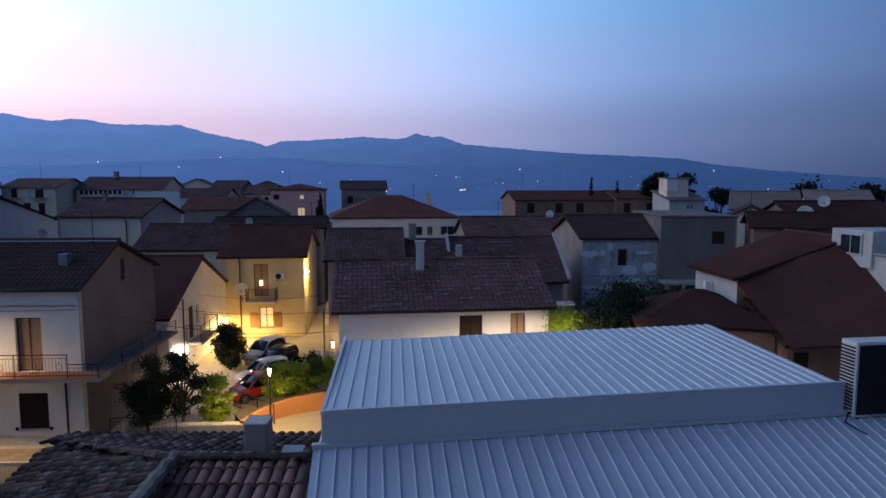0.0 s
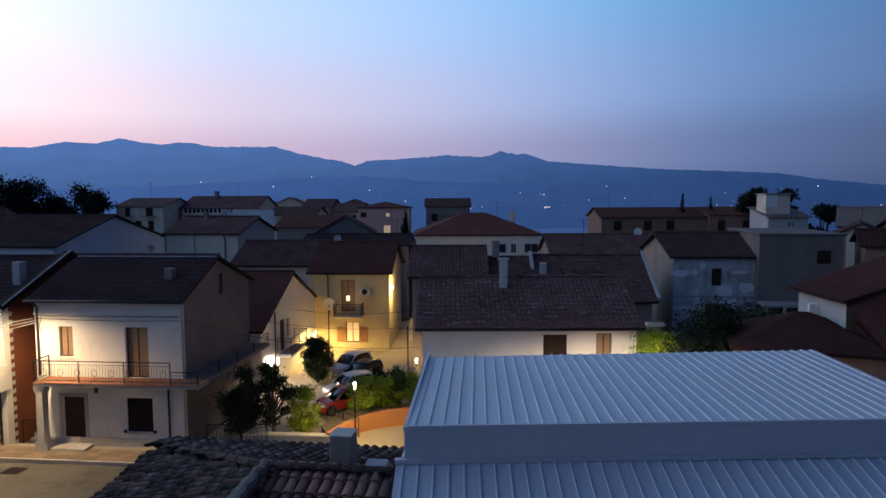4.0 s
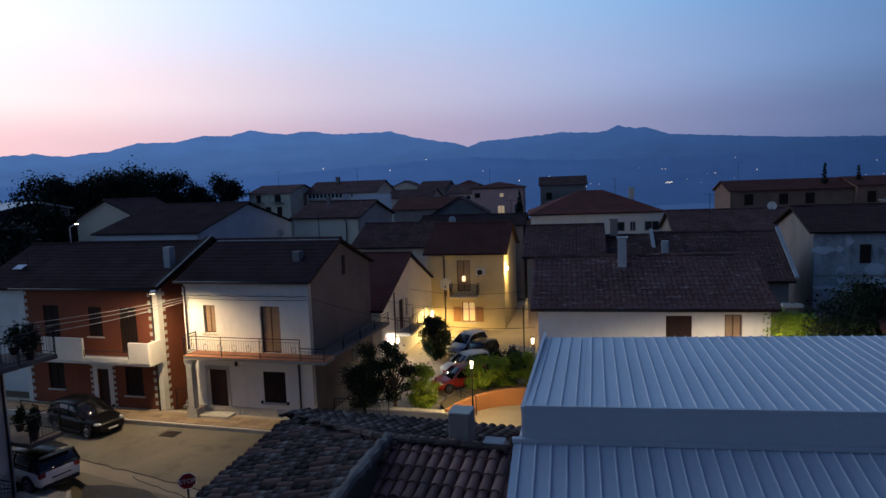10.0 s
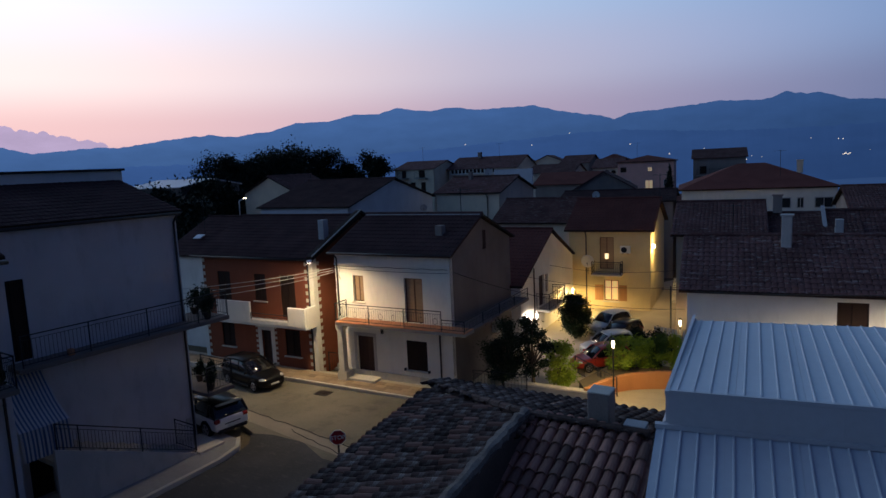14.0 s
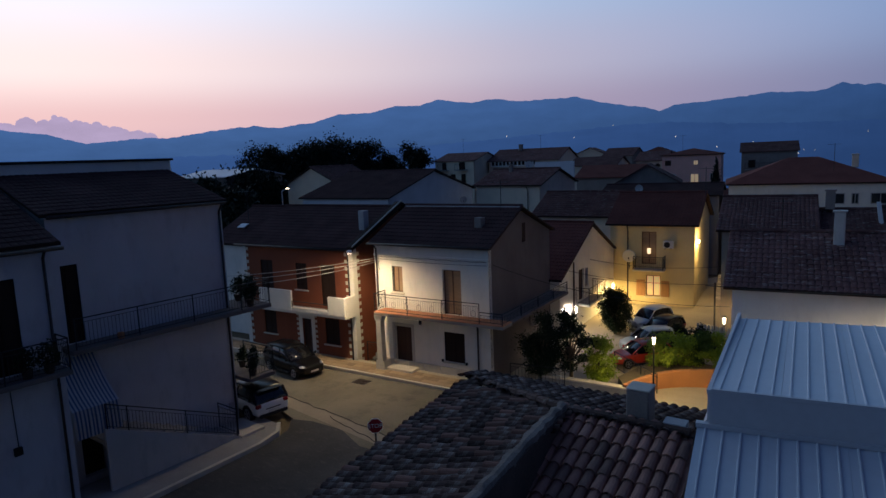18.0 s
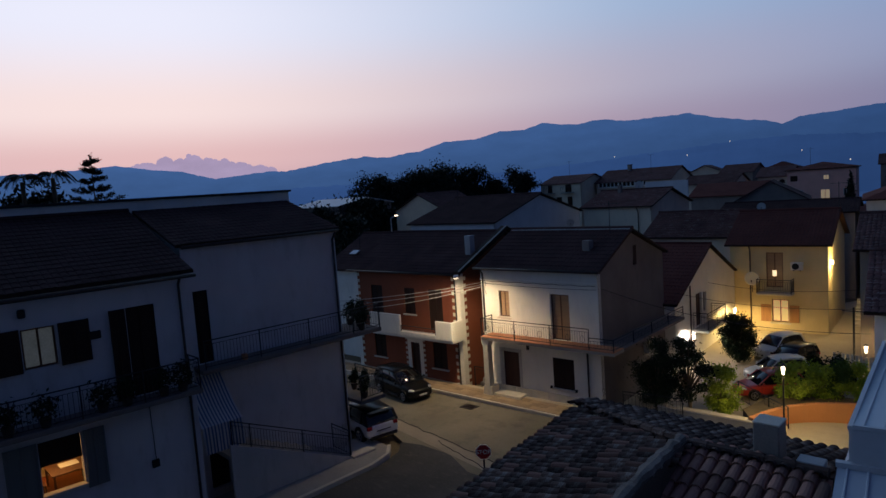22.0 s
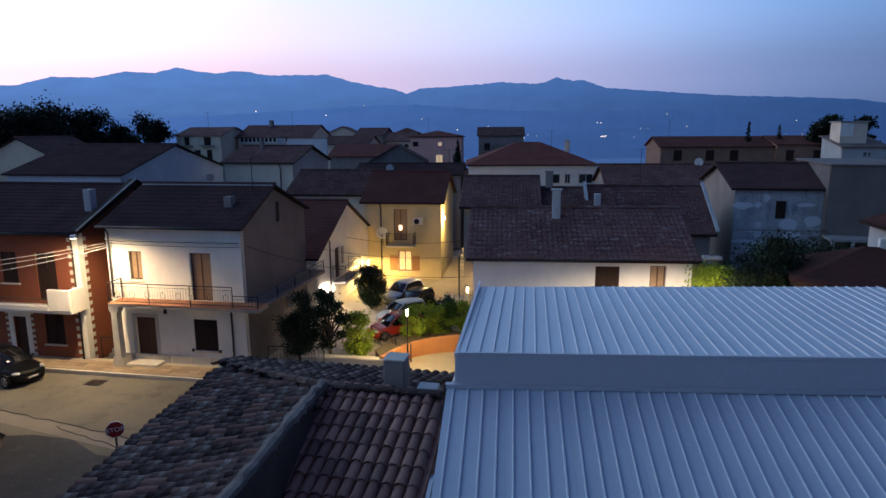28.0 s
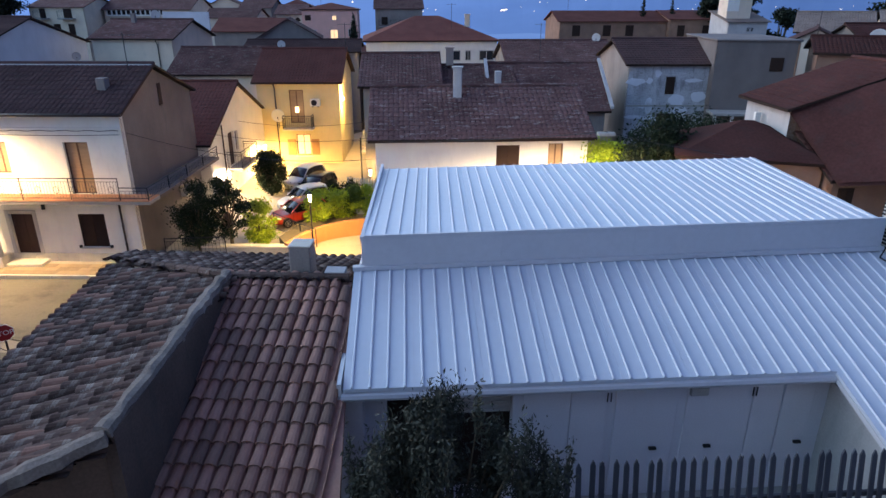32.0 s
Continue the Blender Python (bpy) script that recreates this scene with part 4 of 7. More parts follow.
def dish(x, y, z, r, az, label="white satellite dish on a bracket"):
    """A shallow bowl with an arm and a feed, on a short mast."""
    t = thing("satellite_dish", x, y, z, az, label, "dish", group="satellite dishes")
    bm = bmesh.new()
    rings, n = 5, 16
    grid = []
    for k in range(rings + 1):
        f = k / rings
        grid.append([bm.verts.new((r * f * math.cos(2 * math.pi * i / n), 0.22 * r * (1 - f * f) - 0.1, r * f * math.sin(2 * math.pi * i / n) + r)) for i in range(n)])
    for k in range(rings):
        for i in range(n):
            bm.faces.new((grid[k][i], grid[k][(i + 1) % n], grid[k + 1][(i + 1) % n], grid[k + 1][i]))
    bmesh.ops.remove_doubles(bm, verts=bm.verts, dist=0.001)
    b = part("bowl", bm, DISHWHITE, t, smooth=True)
    s = b.modifiers.new("rim", "SOLIDIFY")
    s.thickness = 0.02
    part("arm", rods([((0, 0, 0.1), (0, -0.75 * r, r * 0.7))], 0.015), IRON, t)
    part("feed", rods([((0, -0.75 * r, r * 0.62), (0, -0.75 * r, r * 0.85))], 0.035, 8), IRON, t)
    part("mast", rods([((0, 0.12, -0.5), (0, 0.12, r)), ((0, 0.12, r), (0, 0.05, r))], 0.025, 8), IRON, t)
    return t


def antenna(x, y, z, h, az=0):
    t = thing("tv_antenna", x, y, z, az, "thin metal television antenna on a roof mast", "antenna", group="roof antennas")
    part("mast", rods([((0, 0, 0), (0, 0, h))], 0.02), IRON, t)
    part("boom", rods([((-0.5, 0, h - 0.1), (0.5, 0, h - 0.1))], 0.012), IRON, t)
    part("elements", rods([((-0.45 + 0.18 * i, -0.28, h - 0.1), (-0.45 + 0.18 * i, 0.28, h - 0.1)) for i in range(6)], 0.008, 4), IRON, t)
    return t


TYRE = material("black_tyre_rubber", (0.012, 0.012, 0.012), 0.9, 0.8, 8, 40, 0.1)
RIM = material("grey_alloy", (0.35, 0.35, 0.36), 0.35, 0.9, 8, 40, 0.0, metal=0.8)
TRIM = material("black_plastic_trim", (0.015, 0.015, 0.016), 0.6, 0.9, 8, 40, 0.05)
CARGLASS = glass_material("tinted_car_glass", (0.008, 0.009, 0.012), 0.05)
LENS = material("clear_lamp_lens", (0.7, 0.7, 0.68), 0.15, 0.95, 8, 40, 0.0, spec=0.7)
TAIL = material("red_lamp_lens", (0.30, 0.01, 0.01), 0.2, 0.95, 8, 40, 0.0, spec=0.7)
PLATE = material("white_plate", (0.65, 0.65, 0.62), 0.5, 0.95, 8, 40, 0.0)


def car_paint(name, colour):
    m = material(name, colour, 0.3, 0.95, 0.6, 80, 0.0, spec=0.4)
    m.node_tree.nodes["Principled BSDF"].inputs["Coat Weight"].default_value = 0.25
    return m


def car(x, y, z, az, paint, label, length=4.0, width=1.75, height=1.48, suv=False, roof_paint=None):
    """A rounded five-door hatchback; its nose points along +x of its own frame."""
    c = thing("car", x, y, z, az, label, "car", group="parked cars")
    L, W, H = length, width / 2, height
    k = height / 1.48
    belt, sill = H * 0.61, (0.20 if not suv else 0.27) * k
    top_paint = roof_paint or paint

    def loft(sections, cap=True):
        bm = bmesh.new()
        rings = [[bm.verts.new(p) for p in ring] for ring in sections]
        n = len(rings[0])
        for a, b in zip(rings, rings[1:]):
            for q in range(n):
                bm.faces.new((a[q], a[(q + 1) % n], b[(q + 1) % n], b[q]))
        if cap:
            bm.faces.new(rings[0][::-1])
            bm.faces.new(rings[-1])
        return bm

    # body: x as a share of the length, half width, upper edge
    st = [(-0.5, 0.78, 0.50), (-0.488, 0.90, 0.585), (-0.455, 0.96, 0.625), (-0.36, 0.99, 0.63), (-0.2, 1.0, 0.62), (0.0, 1.0, 0.61), (0.14, 1.0, 0.60), (0.22, 0.995, 0.60), (0.31, 0.97, 0.57), (0.40, 0.93, 0.52), (0.46, 0.84, 0.465), (0.488, 0.74, 0.41), (0.5, 0.62, 0.34)]
    rings = []
    for f, w, top in st:
        zt, hw, px = H * top, W * w, f * L
        rings.append([(px, -hw * 0.84, sill), (px, -hw * 0.97, sill + 0.12 * k), (px, -hw, zt * 0.66), (px, -hw * 0.985, zt * 0.86), (px, -hw * 0.90, zt), (px, -hw * 0.45, zt * 1.02), (px, hw * 0.45, zt * 1.02), (px, hw * 0.90, zt), (px, hw * 0.985, zt * 0.86), (px, hw, zt * 0.66), (px, hw * 0.97, sill + 0.12 * k), (px, hw * 0.84, sill)])
    body = part("body", loft(rings), paint, c, smooth=True)
    sub = body.modifiers.new("soft", "SUBSURF")
    sub.levels = sub.render_levels = 1
    # cabin: dark glass all round under a painted roof
    cab = [(-0.482, 0.88, 0.60), (-0.462, 0.84, 0.72), (-0.425, 0.79, 0.90), (-0.36, 0.765, 0.965), (-0.2, 0.755, 1.0), (-0.04, 0.75, 0.99), (0.06, 0.755, 0.94), (0.15, 0.80, 0.80), (0.25, 0.87, 0.605)]
    rings = []
    for f, w, top in cab:
        px, zt, hw = f * L, H * top, W * w
        low = min(belt - 0.04 * k, zt - 0.02)
        rings.append([(px, -W * 0.90, low), (px, -(hw * 0.45 + W * 0.50), low + (zt - low) * 0.5), (px, -hw, zt - 0.07 * k), (px, -hw * 0.86, zt), (px, 0, zt + 0.012 * k), (px, hw * 0.86, zt), (px, hw, zt - 0.07 * k), (px, hw * 0.45 + W * 0.50, low + (zt - low) * 0.5), (px, W * 0.90, low)])
    part("glasshouse", loft(rings), CARGLASS, c, "dark tinted window glass", smooth=True)
    rings = []
    for f, w, top in cab[2:7]:
        px, zt, hw = f * L, H * top + 0.014 * k, W * w * 1.01
        rings.append([(px, -hw, zt - 0.085 * k), (px, -hw * 0.87, zt), (px, 0, zt + 0.014 * k), (px, hw * 0.87, zt), (px, hw, zt - 0.085 * k), (px, hw * 0.8, zt - 0.05 * k), (px, -hw * 0.8, zt - 0.05 * k)])
    part("roof", loft(rings), top_paint, c, smooth=True)
    part("rear_spoiler", box(-0.47 * L, -W * 0.70, H * 0.915, -0.40 * L, W * 0.70, H * 0.94, 0.01), top_paint, c)
    for s in (-1, 1):
        for a, b, pw in (((-0.475, 0.895, belt / H - 0.02), (-0.41, 0.80, 0.90), 0.055), ((-0.33, 0.905, belt / H - 0.02), (-0.33, 0.785, 0.92), 0.035), ((-0.06, 0.905, belt / H - 0.02), (-0.075, 0.775, 0.94), 0.03), ((0.235, 0.885, belt / H - 0.02), (0.065, 0.775, 0.92), 0.036)):
            part("pillar", rods([((a[0] * L, s * W * a[1], a[2] * H), (b[0] * L, s * W * b[1], b[2] * H))], pw * k, 6), top_paint if a[0] < -0.4 or a[0] > 0.2 else TRIM, c)
        part("waistline", rods([((-0.46 * L, s * W * 0.925, belt), (0.22 * L, s * W * 0.925, belt - 0.01))], 0.014 * k, 5), TRIM, c)
        for f in (-0.345, -0.075, 0.205):
            part("door_seam", box(f * L - 0.006, s * W * 1.0 - 0.008, sill + 0.1 * k, f * L + 0.006, s * W * 1.0 + 0.004, belt - 0.12 * k), TRIM, c)
        for f in (-0.27, 0.0):
            part("door_handle", box(f * L - 0.09, s * W * 0.995 - 0.012, belt - 0.17 * k, f * L + 0.07, s * W * 0.995 + 0.018, belt - 0.13 * k, 0.008), paint, c)
        part("sill_trim", box(-0.22 * L, s * W * 0.95 - 0.05, sill - 0.02, 0.2 * L, s * W * 0.95 + 0.035, sill + 0.09 * k, 0.015), TRIM, c)
        bm = bmesh.new()
        bmesh.ops.create_icosphere(bm, subdivisions=2, radius=0.1 * k, matrix=Matrix.Translation((0.185 * L, s * (W + 0.07), belt + 0.06 * k)) @ Matrix.Diagonal((0.7, 1.0, 0.75, 1)))
        part("mirror", bm, top_paint, c, smooth=True)
        bm = bmesh.new()
        bmesh.ops.create_icosphere(bm, subdivisions=2, radius=0.2 * k, matrix=Matrix.Translation((0.432 * L, s * W * 0.70, H * 0.44)) @ Matrix.Rotation(-s * 0.5, 4, "Z") @ Matrix.Diagonal((1.0, 0.62, 0.42, 1)))
        part("headlight", bm, LENS, c, smooth=True)
        part("tail_light", box(-0.497 * L, s * W * 0.75 - 0.10 * k, H * 0.47, -0.462 * L, s * W * 0.75 + 0.15 * k, H * 0.585, 0.03), TAIL, c)
        for f in (-0.31, 0.315):
            r = (0.30 if not suv else 0.335) * k
            bm = bmesh.new()
            bm_rod(bm, (f * L, s * (W - 0.2 * k), r), (f * L, s * (W - 0.005), r), r, 20)
            wh = part("wheel", bm, TYRE, c)
            bm = bmesh.new()
            for q in range(5):
                t = 2 * math.pi * q / 5
                bm_rod(bm, (f * L, s * W, r), (f * L + 0.62 * r * math.cos(t), s * W, r + 0.62 * r * math.sin(t)), 0.032 * k, 5)
            bm_rod(bm, (f * L, s * (W - 0.03), r), (f * L, s * (W + 0.012), r), 0.07 * k, 8)
            rim = [(f * L + 0.66 * r * math.cos(math.pi * q / 8), s * (W + 0.0), r + 0.66 * r * math.sin(math.pi * q / 8)) for q in range(17)]
            for a, b in zip(rim, rim[1:]):
                bm_rod(bm, a, b, 0.02 * k, 4)
            part("rim", bm, RIM, wh)
            arch = [(f * L + (r + 0.035) * math.cos(math.pi * q / 12), s * (W - 0.025), r + (r + 0.035) * math.sin(math.pi * q / 12)) for q in range(13)]
            part("wheel_arch", bm_tube(arch, (0.03 if not suv else 0.05) * k, 6), TRIM, c, smooth=True)
    part("grille", box(0.478 * L, -W * 0.45, H * 0.225, 0.503 * L, W * 0.45, H * 0.30, 0.02), TRIM, c)
    part("rear_bumper", box(-0.508 * L, -W * 0.80, sill, -0.46 * L, W * 0.80, H * 0.29, 0.04), TRIM if suv else paint, c)
    part("tailgate_trim", box(-0.503 * L, -W * 0.42, H * 0.40, -0.485 * L, W * 0.42, H * 0.43, 0.008), TRIM, c)
    part("number_plate", box(-0.513 * L, -0.24 * k, H * 0.31, -0.502 * L, 0.24 * k, H * 0.38), PLATE, c, "blank white plate")
    part("number_plate", box(0.502 * L, -0.24 * k, H * 0.23, 0.51 * L, 0.24 * k, H * 0.29), PLATE, c, "blank white plate")
    return c


def leaf_material(name, colour, dark=0.5):
    return material(name, colour, 0.7, dark, 2.0, 12, 0.0, spec=0.2)


LEAF = leaf_material("green_leaves", (0.07, 0.13, 0.025))
# yellow-green leaves, with lamp light on the shrubs partly put into the colour
LEAFBRIGHT = leaf_material("lamplit_yellow_green_leaves", (0.25, 0.35, 0.03))
LEAFDARK = leaf_material("dark_evergreen_leaves", (0.016, 0.030, 0.012))
PINE = leaf_material("dark_pine_needles", (0.013, 0.021, 0.011))
BARK = material("grey_brown_bark", (0.10, 0.075, 0.05), 0.95, 0.6, 8, 30, 0.5)


def leaves_mesh(name, blobs, count, size, mat, seed, slim=1.0, upright=0.0):
    """Many small leaf blades scattered through uneven clumps (centre, radii)."""
    rng = np.random.default_rng(seed)
    vol = np.array([b[1][0] * b[1][1] * b[1][2] for b in blobs]) ** (2 / 3)
    pick = rng.choice(len(blobs), count, p=vol / vol.sum())
    c = np.array([b[0] for b in blobs], float)[pick]
    r = np.array([b[1] for b in blobs], float)[pick]
    d = rng.normal(size=(count, 3))
    d /= np.linalg.norm(d, axis=1, keepdims=True)
    rad = rng.uniform(0.1, 1.0, (count, 1)) ** 0.5 * (1 + 0.9 * rng.random((count, 1)) ** 3)
    p = c + d * r * rad
    a = rng.normal(size=(count, 3))
    a[:, 2] += upright * 2
    a /= np.linalg.norm(a, axis=1, keepdims=True)
    b = np.cross(a, rng.normal(size=(count, 3)))
    b /= np.linalg.norm(b, axis=1, keepdims=True)
    s = (size * rng.uniform(0.6, 1.3, (count, 1)))
    v = np.stack([p - a * s, p + b * s * 0.45 * slim, p + a * s, p - b * s * 0.45 * slim], 1).reshape(-1, 3)
    me = bpy.data.meshes.new(name)
    me.from_pydata(v.tolist(), [], np.arange(4 * count).reshape(-1, 4).tolist())
    me.materials.append(mat)
    return me


def tree(x, y, z, trunk_h, blobs, count, size, mat, label, seed, name="tree", trunk_r=0.12, slim=1.0, category="tree", upright=0.0):
    t = thing(name, x, y, z, 0, label, category)
    rnd = random.Random(seed)
    bm = bmesh.new()
    bm_rod(bm, (0, 0, -0.5), (rnd.uniform(-0.1, 0.1), rnd.uniform(-0.1, 0.1), trunk_h), trunk_r, 8, trunk_r * 0.7)
    for c, r in blobs:
        bm_rod(bm, (0, 0, trunk_h * rnd.uniform(0.6, 1.0)), c, trunk_r * 0.45, 6, trunk_r * 0.12)
        for _ in range(2):
            e = Vector(c) + Vector((rnd.uniform(-1, 1) * r[0], rnd.uniform(-1, 1) * r[1], rnd.uniform(-0.3, 0.9) * r[2])) * 0.8
            bm_rod(bm, c, e, trunk_r * 0.12, 4, trunk_r * 0.04)
    part("trunk", bm, BARK, t)
    ob = new("crown", leaves_mesh("crown", blobs, count, size, mat, seed, slim, upright))
    ob.parent = t
    return t


def random_blobs(n, rx, ry, z0, z1, r, seed):
    rnd = random.Random(seed)
    out = []
    for _ in range(n):
        f = rnd.random()
        k = 1 - 0.55 * abs(2 * f - 0.9)
        out.append(((rnd.uniform(-rx, rx) * k, rnd.uniform(-ry, ry) * k, z0 + (z1 - z0) * f), (r * rnd.uniform(0.6, 1.2), r * rnd.uniform(0.6, 1.2), r * rnd.uniform(0.5, 0.95))))
    return out


# ---- streets and pavements ----
solid("road", prism([(-70, 13.5), (-24.5, 14.9), (-24.3, 17.9), (-22.9, 18.6), (-20.1, 17.6), (-19.35, 15.6), (-19.5, -40), (-11.4, -40), (-11.6, 12.0), (-12.5, 24.0), (-16.4, 23.75), (-31, 23.0), (-70, 21.5)][1:12] + [(-70, 21.5), (-70, 15)], -0.5, -0.22), ASPHALT, "worn asphalt street and side street", "road", kind="structure")
pavement = solid("pavement", prism([(-36, 23.3), (-16.4, 23.9), (-12.4, 24.1), (-12.4, 25.6), (-36, 24.9)], -0.5, -0.12), PAVING, "pale worn pavement along the house fronts", "pavement", kind="structure")
for i in range(24):
    f0, f1 = i / 24, (i + 0.985) / 24
    a, b = Vector((-36, 23.28, 0)).lerp(Vector((-12.4, 24.08, 0)), f0), Vector((-36, 23.28, 0)).lerp(Vector((-12.4, 24.08, 0)), f1)
    part("kerbstone", prism([(a.x, a.y - 0.14), (b.x, b.y - 0.14), (b.x, b.y), (a.x, a.y)], -0.5, -0.10), STONE, pavement)
SLAB = material("ochre_paving_slab", (0.36, 0.26, 0.16), 0.95, 0.75, 3.0, 25, 0.3, stain=0.35, stain_colour=(0.22, 0.17, 0.12), vary=0.22)
slab_mesh = mesh_of("paving_slab", box(0, 0, 0, 0.485, 0.37, 0.03, 0.008), SLAB)
for i in range(48):
    for k in range(3):
        o = new("paving_slab", slab_mesh)
        o.parent = pavement
        o.matrix_basis = pose(-36 + i * 0.495 + 0.24 * (k % 2), 23.33 + i * 0.0168 + k * 0.385, -0.127, 0, 0, 1.94)
solid("gutter_strip", prism([(-22.9, 18.75), (-14.0, 17.35), (-13.9, 18.1), (-22.9, 19.5)], -0.3, -0.214), PATCH, "pale worn strip across the junction", "road", kind="structure")
DARKASPHALT = material("dark_patchy_asphalt", (0.075, 0.074, 0.072), 0.9, 0.5, 0.9, 30, 0.5, stain=0.8, stain_colour=(0.045, 0.045, 0.046), fleck=0.35, fleck_colour=(0.14, 0.13, 0.115))
solid("side_road", prism([(-19.4, -40), (-11.5, -40), (-11.65, 12.0), (-12.2, 15.4), (-14.1, 17.25), (-16.2, 17.2), (-17.9, 18.0), (-19.6, 18.0), (-20.6, 17.7), (-19.9, 16.9), (-19.55, 15.6)], -0.3, -0.216), DARKASPHALT, "darker patched asphalt of the side street", "road", kind="structure")
rnd = random.Random(64)
for a, b in (((-23.0, 19.55), (-13.6, 18.15)), ((-19.3, 18.75), (-14.0, 17.28))):
    a, b = Vector((*a, -0.213)), Vector((*b, -0.213))
    pts = [a.lerp(b, q / 16) + Vector((0, rnd.uniform(-0.07, 0.07), 0)) for q in range(17)]
    solid("tar_seam", bm_tube(pts, 0.018, 4), TRIM, "crooked dark tar seam in the road", "road", kind="structure")
side_pave = solid("side_pavement", prism([(-22.6, -20), (-20.0, -20), (-19.75, 15.2), (-20.0, 16.3), (-20.6, 16.9), (-22.4, 17.1)], -0.5, -0.1), CONCRETE, "narrow concrete pavement with a rounded corner", "pavement", kind="structure")
solid("side_kerb", prism([(-20.0, -20), (-19.86, -20), (-19.6, 15.2), (-19.9, 16.4), (-20.55, 17.05), (-20.62, 16.92), (-20.02, 16.32), (-19.76, 15.2)], -0.5, -0.08), STONE, "pale kerb of the side pavement", "kerb", kind="structure")
drain = thing("street_drain", -21.0, 22.75, -0.215, 2, "dark square iron drain grate in the road", "drain")
part("grate_frame", box(-0.42, -0.32, 0, 0.42, 0.32, 0.012), IRON, drain)
for i in range(9):
    part("bar", box(-0.36, -0.27 + i * 0.065, 0.012, 0.36, -0.235 + i * 0.065, 0.022), PIPE, drain)
yard = solid("yard", prism([(-14.6, 24.2), (-4.6, 24.2), (-4.9, 34), (-6, 44), (-9, 60), (-16, 46), (-14.9, 33)], -0.5, -0.02), PAVING, "beige paved yard and lane between the houses", "pavement", kind="structure")

# ---- white house: balcony, plinth, column, pipes ----
W = white_house  # local frame: x along the front, y inwards
part("balcony_slab", box(0.55, -1.0, 2.86, 8.05, 0.0, 3.02, 0.02), CONCRETE, W)
part("side_balcony_slab", box(6.86, 0.0, 2.86, 8.05, 7.4, 3.02, 0.02), SIDEGREY, W)
for i in range(25):
    part("edge_tile", box(0.55 + i * 0.3, -1.03, 3.02, 0.55 + i * 0.3 + 0.292, -0.02, 3.05), TERRA, W)
railing(W, [(0.6, -0.02, 3.05), (0.6, -0.97, 3.05), (6.8, -0.97, 3.05)], 0.95, 0.13, IRON, rings=True)
railing(W, [(6.8, -0.97, 3.05), (8.0, -0.97, 3.05), (8.0, 7.3, 3.05)], 0.55, 0.16, IRON)
for i in range(7):
    part("plinth_stone", box(i * 0.98 + 0.01, -0.05, -0.4, i * 0.98 + 0.97, 0.02, 0.28, 0.01), STONE, W)
part("doorstep", box(0.95, -0.75, -0.2, 2.6, -0.051, 0.02, 0.02), STONE, W)
bm = bmesh.new()
for z0, z1, w0, w1 in ((-0.2, 0.35, 0.3, 0.27), (0.35, 2.55, 0.17, 0.15), (2.55, 2.7, 0.19, 0.25), (2.7, 2.86, 0.25, 0.25)):
    vs = bm_box(bm, 0.72 - w0, -0.9, z0, 0.72 + w0, -0.9 + 2 * w0, z1)
    for v in vs[4:]:
        v.co.x = 0.72 + (v.co.x - 0.72) * w1 / w0
part("column", bm, STONE, W)
part("cornice", box(-0.02, -0.06, 5.86, 6.87, 0.0, 5.95, 0.01), WHITE, W)
part("sill", box(1.02, -0.08, 3.86, 1.88, 0.02, 3.94, 0.01), STONE, W)
part("sill", box(4.1, -0.08, 0.5, 5.5, 0.02, 0.57, 0.01), STONE, W)
downpipe(W, 0.18, -0.08, 3.1, 6.5, PIPE)
downpipe(W, 6.2, -0.08, 0.3, 2.86, PIPE)
gutter(W, (-0.25, -0.3, 6.5), (7.1, -0.3, 6.5))
part("ridge_mortar", box(-0.2, 3.35, 8.1, 7.0, 3.65, 8.22, 0.02), GREYWHITE, W)
part("wall_lamp", box(2.75, -0.14, 2.35, 2.87, -0.002, 2.62, 0.02), TRIM, W)
part("cable_run", bm_tube([(0.05 + 0.28 * q, -0.09, 5.82 + 0.02 * math.sin(q * 1.7)) for q in range(25)], 0.014, 5), TRIM, W)
part("cable_drop", bm_tube([(0.32 + 0.05 * math.sin(q), -0.07, 5.8 - 0.09 * q) for q in range(9)], 0.012, 5), TRIM, W)
for a in (4.05, 5.45):
    part("shutter_stay", box(a, -0.1, 0.55, a + 0.1, -0.002, 0.68, 0.01), TRIM, W)
part("door_frame", box(0.98, -0.04, -0.02, 1.148, -0.002, 2.3, 0.01), GREYWHITE, W)
part("door_frame", box(2.202, -0.04, -0.02, 2.37, -0.002, 2.3, 0.01), GREYWHITE, W)
part("door_frame", box(1.15, -0.04, 2.124, 2.2, -0.002, 2.3, 0.01), GREYWHITE, W)
part("vent", box(6.84, 3.9, 6.3, 6.87, 4.25, 7.3), SHUTTER, W)
chimney(-16.4, 27.15, 6.85, 0.4, 0.95, GREYRENDER, "grey rendered chimney on the white house", cap=False)


